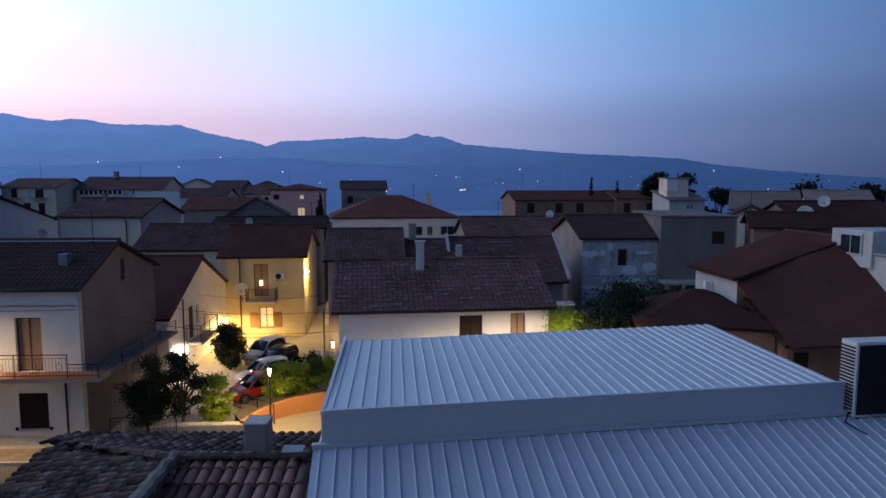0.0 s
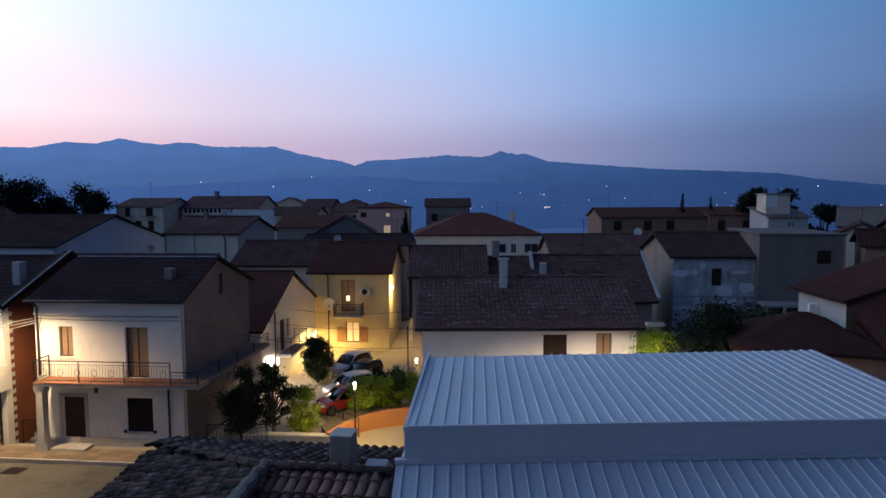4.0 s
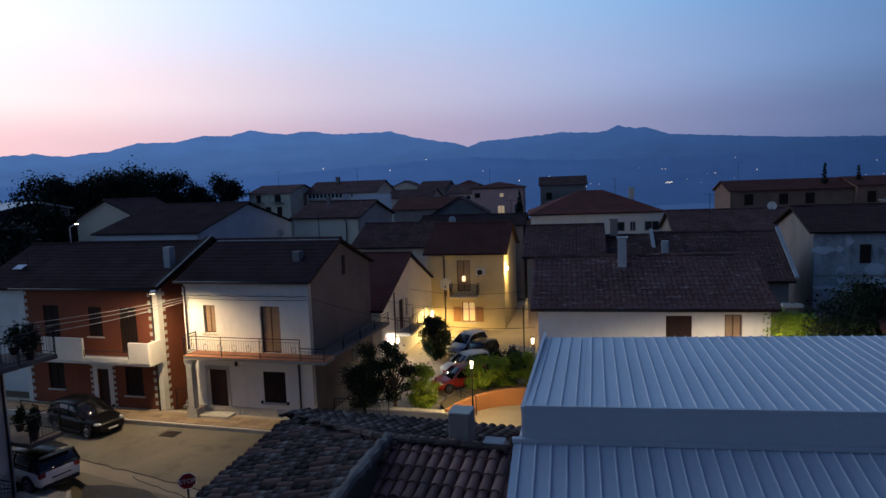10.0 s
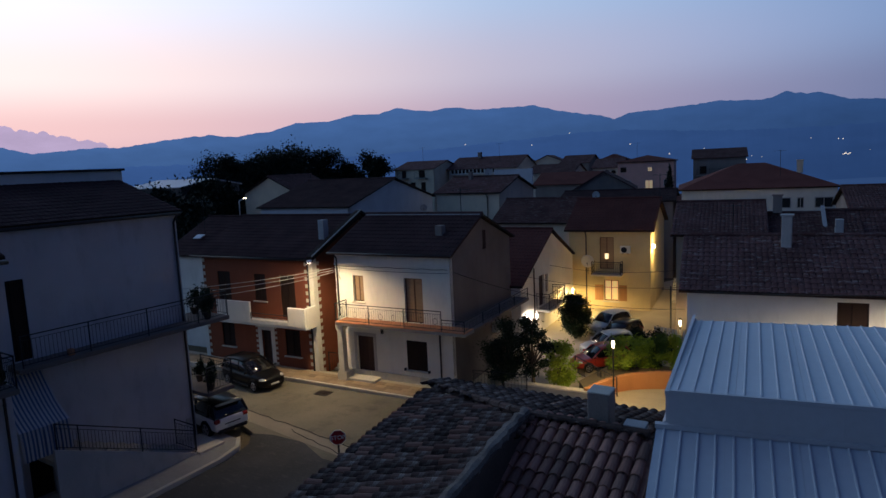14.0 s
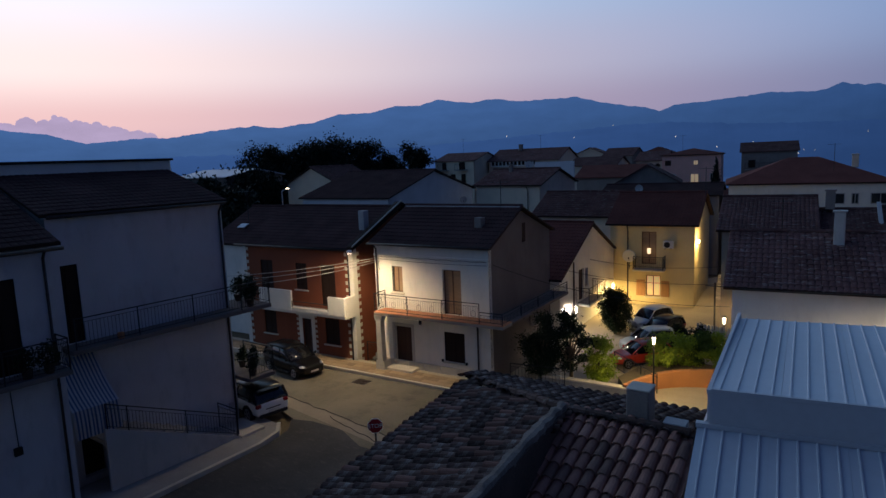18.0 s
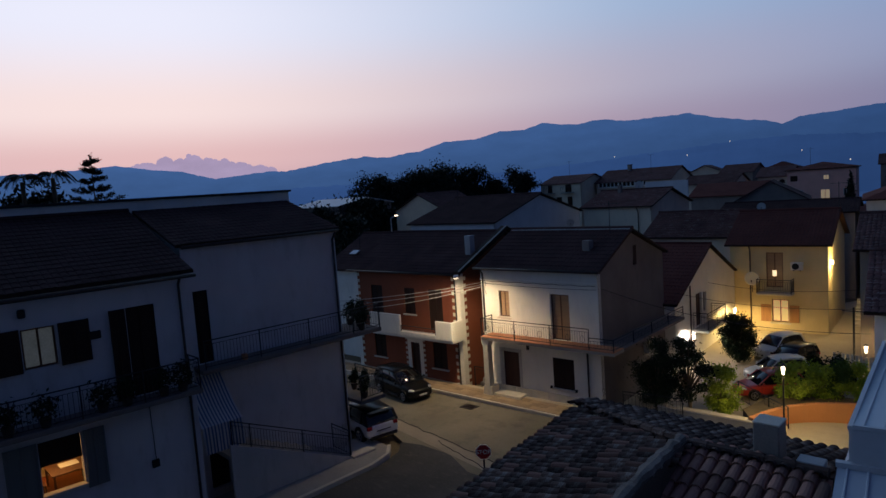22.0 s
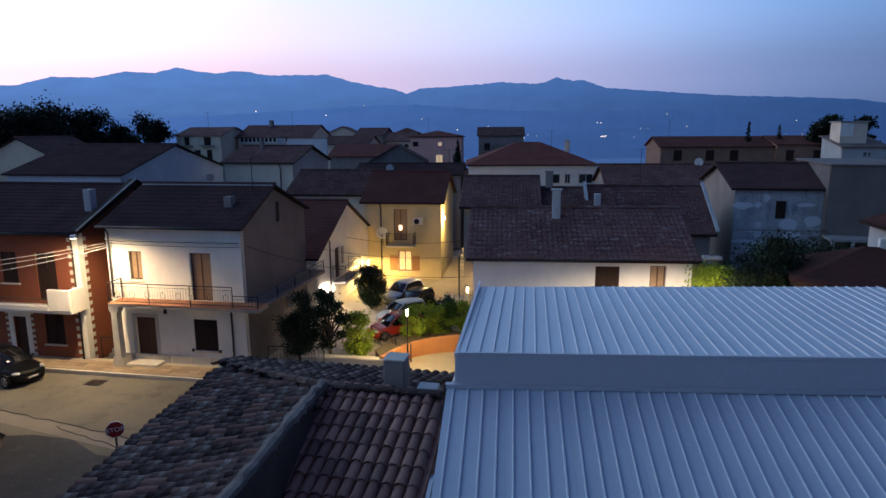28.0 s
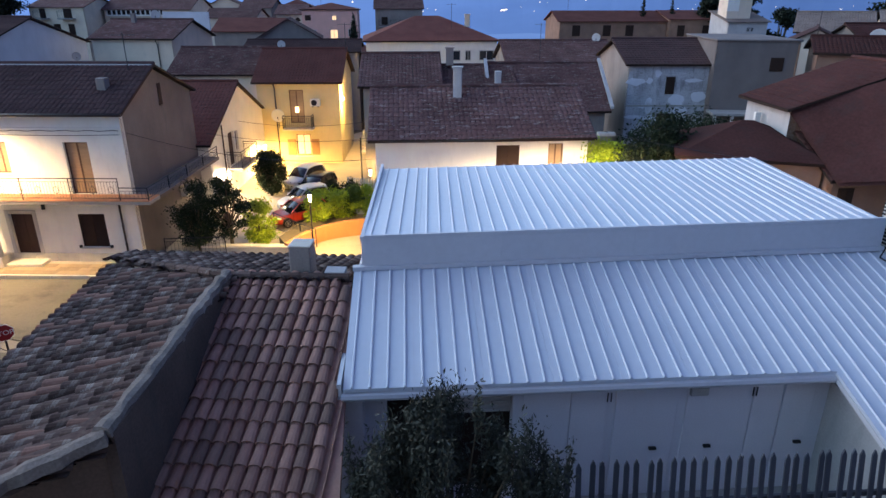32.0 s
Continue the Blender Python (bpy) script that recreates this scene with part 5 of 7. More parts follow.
def ac_unit(x, y, z, az, label, w=0.8, h=0.58, d=0.3):
    t = thing("air_conditioner", x, y, z, az, label, "air conditioner", group="outdoor cooling units")
    part("case", box(0, 0, 0, w, d, h, 0.015), DISHWHITE, t)
    bm = bmesh.new()
    n = 20
    for k in range(4):
        rr = h * (0.12 + 0.09 * k)
        for i in range(n):
            a, b = 2 * math.pi * i / n, 2 * math.pi * (i + 1) / n
            bm_rod(bm, (w * 0.4 + rr * math.cos(a), -0.012, h / 2 + rr * math.sin(a)), (w * 0.4 + rr * math.cos(b), -0.012, h / 2 + rr * math.sin(b)), 0.008, 4)
    part("fan_grille", bm, TRIM, t)
    part("fan_recess", rods([((w * 0.4, -0.004, h / 2), (w * 0.4, 0.01, h / 2))], h * 0.40, 24), TRIM, t)
    for s in (0.12, w - 0.2):
        part("foot", box(s, 0.03, -0.05, s + 0.08, d - 0.03, 0.0), TRIM, t)
    return t


ac_unit(-14.95, 30.3, 1.55, 92.5, "white cooling unit on the grey side wall")

# ---- orange house: quoins, balcony with solid parapets, chimney, alley stair ----
O = orange_house
# white corner strips with toothed edges, and a toothed surround about the street door
part("corner_strip", box(0.0, -0.03, -0.3, 0.30, -0.004, 6.1, 0.006), WHITE, O)
part("corner_strip", box(8.40, -0.03, -0.3, 8.775, -0.004, 6.1, 0.006), WHITE, O)
part("corner_strip", box(8.754, -0.003, -0.3, 8.78, 0.34, 6.1, 0.006), WHITE, O)
part("door_surround", box(4.42, -0.03, -0.1, 4.695, -0.004, 2.3, 0.006), WHITE, O)
part("door_surround", box(5.405, -0.03, -0.1, 5.68, -0.004, 2.3, 0.006), WHITE, O)
part("door_surround", box(4.70, -0.03, 1.885, 5.40, -0.004, 2.3, 0.006), WHITE, O)
for i in range(16):
    z = -0.28 + i * 0.4
    part("quoin", box(0.302, -0.034, z, 0.50, -0.002, z + 0.2, 0.006), STONE, O)
    part("quoin", box(8.20, -0.034, z, 8.398, -0.002, z + 0.2, 0.006), STONE, O)
    part("quoin", box(8.752, 0.342, z, 8.786, 0.54, z + 0.2, 0.006), STONE, O)
for i in range(8):
    z = -0.08 + i * 0.3
    part("quoin", box(4.25, -0.034, z, 4.418, -0.002, z + 0.15, 0.006), STONE, O)
    part("quoin", box(5.682, -0.034, z, 5.85, -0.002, z + 0.15, 0.006), STONE, O)
for a, b, z in ((1.4, 2.62, 0.6), (4.3, 5.38, 3.52), (6.35, 7.62, 0.47)):
    part("sill", box(a, -0.1, z, b, 0.02, z + 0.07, 0.01), STONE, O)
part("balcony_slab", box(0.5, -1.0, 2.42, 8.9, 0.0, 2.6, 0.02), WHITE, O)
part("parapet", box(2.35, -1.05, 2.55, 4.95, -0.9, 3.75, 0.03), WHITE, O)
part("parapet", box(7.7, -1.05, 2.55, 8.9, -0.9, 3.6, 0.03), WHITE, O)
part("parapet", box(8.75, -0.9, 2.55, 8.9, -0.02, 3.6, 0.03), WHITE, O)
part("parapet", box(4.95, -1.05, 2.55, 7.7, -0.95, 2.78, 0.02), WHITE, O)
railing(O, [(0.55, -0.03, 2.6), (0.55, -0.97, 2.6), (2.35, -0.97, 2.6)], 0.95, 0.14)
railing(O, [(4.97, -1.0, 2.78), (7.68, -1.0, 2.78)], 0.35, 0.4)
downpipe(O, 8.5, -0.1, -0.2, 6.15)
gutter(O, (-0.3, -0.34, 6.1), (9.1, -0.34, 6.1))
chimney(-23.95, 26.9, 6.85, 0.42, 1.22, GREYWHITE, "tall white chimney on the orange house", cap=False)
bm = bmesh.new()
for (a, za), (b, zb) in zip([(-0.4, 6.15), (4.25, 8.25)], [(4.25, 8.25), (8.9, 6.15)]):
    vs = bm_box(bm, 8.75, a, za, 9.15, b, za + 0.16)
    for v in vs:
        if abs(v.co.y - b) < 1e-4:
            v.co.z += zb - za
part("verge_board", bm, SHUTTER, O)
bm = bmesh.new()
for (a, za), (b, zb) in zip([(-0.4, 6.3), (4.25, 8.4)], [(4.25, 8.4), (8.9, 6.3)]):
    vs = bm_box(bm, 9.1, a, za, 9.16, b, za + 0.06)
    for v in vs:
        if abs(v.co.y - b) < 1e-4:
            v.co.z += zb - za
part("verge_trim", bm, STONE, O)
alley = thing("alley_stair", -22.95, 25.5, -0.3, 2.5, "narrow stone stair with an iron gate between two houses", "stair")
for i in range(14):
    part("step", box(0, 0.4 + i * 0.28, 0, 0.75, 0.4 + (i + 1) * 0.28 + 0.02, 0.18 * (i + 1), 0.01), CONCRETE, alley)
railing(alley, [(0.0, 0.0, 0.1), (0.9, 0.0, 0.1)], 1.1, 0.14, name="gate")
part("back_wall", box(-0.2, 4.4, -0.2, 1.0, 4.6, 6.0), ORANGE, alley)

# the street lamp over the alley, on its bracket
LAMPGLASS = material("lit_lamp_glass", (0.9, 0.85, 0.7), 0.5, 0.95, 8, 40, 0.0, emit=(1.0, 0.80, 0.5), power=14.0)
GLOBE = material("white_globe_glass", (0.75, 0.74, 0.7), 0.3, 0.95, 8, 40, 0.0)


def bracket_lamp(x, y, z, az, reach=1.0, label="grey street lamp on a wall bracket"):
    t = thing("street_lamp", x, y, z, az, label, "street lamp", group="street lamps")
    part("arm", rods([((0, 0, -0.25), (0, -reach * 0.5, 0.0)), ((0, -reach * 0.5, 0.0), (0, -reach, 0.05))], 0.025), IRON, t)
    part("head", box(-0.13, -reach - 0.45, 0.02, 0.13, -reach, 0.13, 0.03), FLASH, t)
    part("lens", box(-0.10, -reach - 0.40, 0.0, 0.10, -reach - 0.05, 0.022), LAMPGLASS, t)
    return t


bracket_lamp(-23.3, 25.05, 6.25, 40, 2.1)

# ---- cables ----
# pale sheath colour with the lamp's gleam painted into it
LITCABLE = material("lamplit_grey_cable_sheath", (0.45, 0.44, 0.42), 0.4, 0.9, 8, 40, 0.0)
CABLE = material("black_cable_sheath", (0.02, 0.02, 0.02), 0.5, 0.9, 8, 40, 0.0)


def cable(a, b, sag, r=0.012, label="thin black overhead cable", mat=None):
    a, b = Vector(a), Vector(b)
    pts = [a.lerp(b, i / 12) - Vector((0, 0, sag * 4 * (i / 12) * (1 - i / 12))) for i in range(13)]
    return solid("cable", bm_tube(pts, r, 5), mat or CABLE, label, "cable", group="overhead cables")


# these three are pale because the lamp light they catch is in their colour
for k, (dz, s) in enumerate(((0.0, 0.35), (0.12, 0.3), (-0.1, 0.5))):
    cable((-21.8, 25.2, 5.6 + dz), (-31.5, 17.4, 5.0 + dz * 2), s, 0.016, "thin overhead cable with lamp light painted in pale grey", LITCABLE)
cable((-21.9, 25.15, 5.72), (-15.1, 25.5, 5.66), 0.06)
cable((-14.9, 25.7, 5.7), (-4.5, 26.2, 4.6), 0.5)
cable((-14.9, 33.5, 4.2), (-4.6, 33.0, 4.3), 0.4)
cable((-15.0, 38.5, 4.0), (-6.0, 40.0, 4.0), 0.4)
cable((-4.3, 25.9, 5.4), (4.25, 21.5, 6.75), 0.1)
cable((4.25, 21.5, 6.75), (16.0, 25.5, 4.7), 0.3)

# ---- parked cars ----
BLACKPAINT = car_paint("black_car_paint", (0.005, 0.005, 0.006))
for socket, value in (("Coat Weight", 0.05), ("Specular IOR Level", 0.2)):
    BLACKPAINT.node_tree.nodes["Principled BSDF"].inputs[socket].default_value = value
WHITEPAINT = car_paint("white_car_paint", (0.80, 0.80, 0.78))
REDPAINT = car_paint("red_car_paint", (0.5, 0.045, 0.028))
SILVERPAINT = car_paint("silver_car_paint", (0.62, 0.62, 0.6))
car(-25.5, 22.4, -0.22, -9, BLACKPAINT, "glossy black five-door hatchback parked by the kerb", 3.75, 1.68, 1.43)
car(-23.15, 17.6, -0.22, 170, WHITEPAINT, "white compact crossover with black roof and cladding", 4.05, 1.72, 1.5, suv=True, roof_paint=BLACKPAINT)
car(-9.55, 31.35, -0.02, 224, REDPAINT, "red small hatchback parked in the yard", 3.05, 1.36, 1.2)
car(-9.9, 33.75, -0.02, 226, SILVERPAINT, "pale silver small car parked in the yard", 2.95, 1.34, 1.22)
car(-9.8, 36.2, -0.02, 255, BLACKPAINT, "dark estate car with pale blinds inside", 3.2, 1.4, 1.24)
car(-11.1, 38.3, -0.02, 246, WHITEPAINT, "white small car before the yellow house", 3.0, 1.36, 1.28)

# ---- stop sign at the junction ----
SIGNRED = material("red_sign_face", (0.35, 0.02, 0.02), 0.4, 0.95, 8, 40, 0.0)
SIGNWHITE = material("white_sign_face", (0.75, 0.75, 0.75), 0.4, 0.95, 8, 40, 0.0)
sign = thing("stop_sign", -13.4, 15.05, -0.2, 40, "red octagonal stop sign on a grey post", "road sign")
part("post", rods([((0, 0.05, 0), (0, 0.05, 2.5))], 0.03, 8), PIPE, sign)


def octagon(r, y0, y1):
    bm = bmesh.new()
    a = [[bm.verts.new((r * math.cos(math.pi / 8 + i * math.pi / 4), y, 2.25 + r * math.sin(math.pi / 8 + i * math.pi / 4))) for i in range(8)] for y in (y0, y1)]
    bm.faces.new(a[0])
    bm.faces.new(a[1][::-1])
    for i in range(8):
        bm.faces.new((a[0][i], a[0][(i + 1) % 8], a[1][(i + 1) % 8], a[1][i]))
    return bm


part("rim", octagon(0.27, 0.0, 0.02), SIGNWHITE, sign)
part("face", octagon(0.25, -0.006, -0.001), SIGNRED, sign)
txt = bpy.data.curves.new("lettering", "FONT")
txt.body, txt.size, txt.align_x, txt.extrude = "STOP", 0.2, "CENTER", 0.002
to = new("lettering", txt)
deps = bpy.context.evaluated_depsgraph_get()
tm = bpy.data.meshes.new_from_object(to.evaluated_get(deps))
bpy.data.objects.remove(to)
tm.materials.clear()
tm.materials.append(SIGNWHITE)
lt = new("lettering", tm)
lt.parent = sign
lt.matrix_parent_inverse = Matrix()
lt.matrix_basis = pose(0, -0.012, 2.185, 90, 0, 0)

# ---- yellow house details ----
Y = yellow_house
part("balcony_slab", box(1.75, -0.9, 2.5, 3.85, 0.0, 2.62, 0.02), STONE, Y)
railing(Y, [(1.8, -0.03, 2.62), (1.8, -0.87, 2.62), (3.8, -0.87, 2.62), (3.8, -0.03, 2.62)], 0.9, 0.13)
for a, b in ((1.85, 2.45), (3.55, 4.1)):
    part("open_shutter", box(a, -0.06, 0.62, b, -0.005, 1.75, 0.01), WOODLIGHT, Y, "open varnished wooden shutter")
downpipe(Y, 1.25, -0.07, 0.0, 5.6)
part("sill", box(2.4, -0.12, 0.5, 3.6, 0.02, 0.58, 0.01), STONE, Y)
SOFTLAMP = material("softly_lit_shade", (0.9, 0.8, 0.6), 0.5, 0.95, 8, 40, 0.0, emit=(1.0, 0.75, 0.4), power=2.5)
part("balcony_lamp", rods([((2.75, -0.25, 3.7), (2.75, -0.25, 4.05))], 0.12, 10), SOFTLAMP, Y, "small lit lamp beside the balcony door")
ac_unit(-11.9, 44.0, 4.1, 5, "white cooling unit on the yellow wall", 0.7, 0.5, 0.28)
dish(-14.15, 43.75, 3.05, 0.46, 10)
part("wall_lantern", box(5.66, 1.2, 4.3, 5.85, 1.4, 4.55, 0.03), LAMPGLASS, Y, "lit lantern on the side wall")

lane = thing("lane_steps", -9.1, 47.5, -0.02, 8, "pale stone steps rising in the lit lane", "stair")
for k in range(7):
    part("step", box(0, k * 0.55, 0, 1.7, k * 0.55 + 0.56, 0.17 * (k + 1), 0.01), STONE, lane)
bm = bmesh.new()
for v in bm_box(bm, 1.72, 0.0, 0.0, 1.9, 3.9, 0.75):
    if v.co.y > 1:
        v.co.z += 1.2
part("parapet", bm, WHITE, lane)
A = annexe_house
part("balcony_slab", box(6.2, 2.7, 1.45, 7.1, 6.0, 1.6, 0.02), CONCRETE, A)
railing(A, [(6.2, 2.75, 1.6), (7.05, 2.75, 1.6), (7.05, 5.95, 1.6), (6.2, 5.95, 1.6)], 1.0, 0.14)
part("downpipe", rods([((6.28, 2.2, 0), (6.28, 2.2, 4.3))], 0.045, 8), PIPE, A)

# ---- garden in front of the yard ----
TERRAWALL = material("terracotta_rendered_wall", (0.50, 0.22, 0.09), 0.9, 0.85, 2, 30, 0.25, stain=0.2, stain_colour=(0.3, 0.15, 0.08))
planter = thing("curved_planter", 0, 0, 0, 0, "low curved terracotta-coloured planter wall with shrubs", "planter")
N = 14
arc = [Vector((-8.6, 26.3, 0)).lerp(Vector((-5.2, 29.6, 0)), i / N) + Vector((-0.55, 0.5, 0)) * math.sin(math.pi * i / N) for i in range(N + 1)]
for i, (a, b) in enumerate(zip(arc, arc[1:])):
    n = Vector((-(b - a).y, (b - a).x, 0)).normalized() * 0.22
    part("wall_segment", prism([(a.x, a.y), (b.x, b.y), (b.x + n.x, b.y + n.y), (a.x + n.x, a.y + n.y)], -0.05, 0.62 + 0.22 * i / N), TERRAWALL, planter)
part("soil", prism([(p.x - 0.2, p.y + 0.2) for p in arc] + [(-5.4, 31.2), (-8.6, 31.0), (-9.4, 27.5)], -0.05, 0.5), EARTH, planter)
lowwall = thing("garden_wall", -12.6, 26.2, 0, 3, "low garden wall with a flat stone coping", "wall")
for i in range(6):
    part("coping", box(i * 0.75, -0.16, 0.42, i * 0.75 + 0.74, 0.2, 0.5, 0.01), STONE, lowwall)
part("body", box(0, -0.1, -0.1, 4.5, 0.14, 0.42), CONCRETE, lowwall)
rail1 = thing("garden_railing", 0, 0, 0, 0, "dark iron garden railing along a ramp", "railing")
railing(rail1, [(-10.4, 29.9, 0.0), (-8.6, 28.3, 0.0), (-7.6, 27.4, 0.05)], 0.9, 0.6, name="railing")
rail2 = thing("garden_railing", 0, 0, 0, 0, "dark iron railing by the grey side wall", "railing")
railing(rail2, [(-14.0, 25.6, 0.0), (-11.4, 26.0, 0.0)], 1.0, 0.16, name="railing")


def lamp_post(x, y, h, label, lit=False):
    t = thing("lamp_post", x, y, -0.02, 0, label, "lamp post", group="garden lamp posts")
    part("pole", rods([((0, 0, 0), (0, 0, h))], 0.035, 8), IRON, t)
    part("base", rods([((0, 0, 0), (0, 0, 0.25))], 0.08, 8), IRON, t)
    bm = bmesh.new()
    bm_rod(bm, (0, 0, h), (0, 0, h + 0.32), 0.045, 8, 0.075)
    part("lantern", bm, LAMPGLASS if lit else GLOBE, t).visible_shadow = not lit
    bm = bmesh.new()
    bm_rod(bm, (0, 0, h + 0.34), (0, 0, h + 0.44), 0.13, 8, 0.04)
    part("cap", bm, IRON, t)
    return t


lamp_post(-7.5, 26.5, 2.6, "slim dark post with a small lit lantern", True)
lamp_post(-14.25, 34.3, 1.45, "dark lamp post with a lit lantern by a white wall", True)
lamp_post(-14.5, 41.4, 1.55, "dark lamp post with a lit lantern by the lane", True)
lamp_post(-6.35, 35.6, 1.45, "short dark post with a lit lantern by the gate", True)
tall_post = thing("utility_pole", -7.1, 36.9, -0.02, 0, "slim grey utility pole with a cross arm", "pole")
part("pole", rods([((0, 0, 0), (0, 0, 3.4))], 0.05, 8), IRON, tall_post)
part("cross_arm", rods([((-0.5, 0, 3.2), (0.6, 0, 3.2))], 0.025, 6), IRON, tall_post)
gate = thing("pale_gate", -7.6, 34.9, -0.02, -12, "pale slatted metal gate beside the hedge", "gate")
for i in range(9):
    part("slat", box(i * 0.2, 0, 0.1, i * 0.2 + 0.12, 0.03, 1.5), GREYWHITE, gate)
part("rail", box(0, 0.03, 0.4, 1.75, 0.06, 0.46), GREYWHITE, gate)
part("rail", box(0, 0.03, 1.2, 1.75, 0.06, 1.26), GREYWHITE, gate)

tree(-12.8, 26.5, 0, 1.1, random_blobs(28, 0.8, 0.7, 0.7, 3.2, 0.42, 5), 11000, 0.055, LEAFDARK, "dark leafy tree before the grey wall", 21, trunk_r=0.1)
tree(-11.4, 26.7, 0, 1.3, random_blobs(30, 0.85, 0.7, 0.8, 3.6, 0.30, 9), 4600, 0.068, LEAFDARK, "open-crowned garden tree with bare limbs lit from beside", 22, trunk_r=0.11)
tree(-13.4, 27.6, 0, 0.5, random_blobs(14, 0.5, 0.6, 0.2, 1.9, 0.36, 15), 4200, 0.055, LEAFDARK, "dark overgrown bush against the grey side wall", 25, name="shrub", category="shrub", trunk_r=0.06)
tree(-10.4, 27.6, 0, 0.4, random_blobs(24, 0.7, 0.65, 0.25, 2.15, 0.34, 13), 6500, 0.062, LEAFBRIGHT, "bright yellow-green shrub in the garden", 23, name="shrub", category="shrub", trunk_r=0.06)
tree(-12.5, 36.0, 0, 0.7, random_blobs(44, 0.85, 0.85, 0.4, 2.55, 0.40, 17), 19000, 0.055, LEAFDARK, "dense dark rounded evergreen tree", 24)
for i, (hx, hy, hr, lm) in enumerate(((-8.05, 30.0, 0.8, LEAFBRIGHT), (-7.3, 30.6, 0.85, LEAFBRIGHT), (-6.45, 30.9, 0.62, LEAF), (-5.75, 31.1, 0.72, LEAFBRIGHT), (-8.1, 33.4, 0.8, LEAFDARK), (-7.3, 33.8, 0.9, LEAFDARK))):
    tree(hx, hy, 0.4 if i < 4 else -0.02, 0.3, random_blobs(14, hr * 0.85, hr * 0.7, 0.1, 1.55, hr * 0.42, 40 + i), 3600, 0.07, lm, "leafy planter shrub with light flowers" if i < 4 else "dark clipped hedge bush", 50 + i, name="shrub", category="shrub", trunk_r=0.04)
tree(5.55, 27.0, 0, 2.2, random_blobs(18, 0.75, 0.7, 2.2, 5.2, 0.55, 61), 9000, 0.08, LEAFBRIGHT, "yellow-green tree lit by a street lamp", 62)
tree(7.6, 27.0, 0, 2.6, random_blobs(24, 2.0, 1.2, 2.9, 6.1, 0.7, 67), 12000, 0.085, LEAFDARK, "dark leafy garden tree beside the red roof", 68)
tree(9.2, 31.4, 0, 2.2, random_blobs(18, 2.6, 1.6, 2.0, 4.8, 0.95, 63), 11000, 0.09, LEAFDARK, "dark spreading garden tree", 64)
tree(11.8, 34.6, 0, 2.2, random_blobs(14, 2.2, 1.6, 2.0, 4.8, 1.0, 65), 8000, 0.09, LEAFDARK, "dark garden tree before a concrete house", 66)

# ---- suspended lamp near the low white house ----
susp = thing("street_lamp", 4.25, 21.5, 6.62, 0, "flat pale street lamp hung on a cable", "street lamp", group="street lamps")
part("head", box(-0.3, -0.13, 0.0, 0.3, 0.13, 0.12, 0.03), CONCRETE, susp)
part("lens", box(-0.2, -0.08, 0.02, 0.2, 0.10, 0.03), LAMPGLASS, susp)

# ---- tall white house by the side street ----
T = left_house
# low block joined to its south
# balcony slabs in dark render: the shadow on them is put into the colour
part("balcony_slab", box(0.0, -1.0, 4.75, 6.58, 0.0, 4.92, 0.02), SIDEGREY, T)
railing(T, [(0.15, -0.95, 4.92), (6.6, -0.95, 4.92), (8.0, -0.95, 4.92), (8.0, 1.1, 4.92)], 1.05, 0.13)
part("balcony_slab", box(6.6, -1.0, 4.75, 8.06, 1.2, 4.92, 0.02), SIDEGREY, T)
part("balcony_slab", box(6.62, -1.05, 1.75, 7.95, 1.2, 1.92, 0.02), SIDEGREY, T)
railing(T, [(6.68, -1.0, 1.92), (7.9, -1.0, 1.92), (7.9, 1.1, 1.92)], 1.05, 0.13)
downpipe(T, 6.5, -0.07, -0.2, 9.3)
gutter(T, (0, -0.22, 9.36), (6.75, -0.22, 9.36))
part("meter_box", box(6.2, -0.06, 0.5, 6.4, 0.0, 0.8, 0.01), GREYWHITE, T)
part("flower_pot", box(1.6, -0.9, 4.92, 1.8, -0.7, 5.15, 0.03), TERRA, T)
# stair down to the pavement
stair = thing("outside_stair", -22.6, 11.2, -0.2, 87, "white rendered outside stair with an iron rail", "stair")
for i in range(10):
    part("step", box(-0.1 + i * 0.41, -1.35, 0, -0.1 + (i + 1) * 0.41, -0.01, 1.88 - i * 0.185, 0.01), CONCRETE, stair)
bm = bmesh.new()
vs = bm_box(bm, -1.0, -1.5, 0, 4.1, -1.36, 0.3)
for v in vs[4:]:
    v.co.z = 2.35 if v.co.x < 0 else 0.12
part("stair_wall", bm, GREYWHITE, stair)
part("landing", box(-1.0, -1.36, 1.7, -0.1, -0.01, 1.9, 0.01), CONCRETE, stair)
part("bottom_step", box(4.05, -1.7, 0.02, 5.2, -0.05, 0.2, 0.02), STONE, stair)
railing(stair, [(-0.9, -1.43, 2.3), (-0.2, -1.43, 2.0), (4.05, -1.43, 0.15)], 0.9, 0.13)
railing(stair, [(4.1, -1.43, 0.15), (4.1, -0.1, 0.15)], 1.1, 0.2, name="gate")

# striped awning over the ground-floor door
CLOTHBLUE = material("faded_blue_awning_cloth", (0.10, 0.14, 0.25), 0.9, 0.85, 3, 30, 0.2)
CLOTHWHITE = material("faded_white_awning_cloth", (0.50, 0.50, 0.50), 0.9, 0.85, 3, 30, 0.2)
awning = thing("awning", -22.7, 9.95, 1.9, 87, "faded blue and white striped awning hanging over a door", "awning")
ns = 25
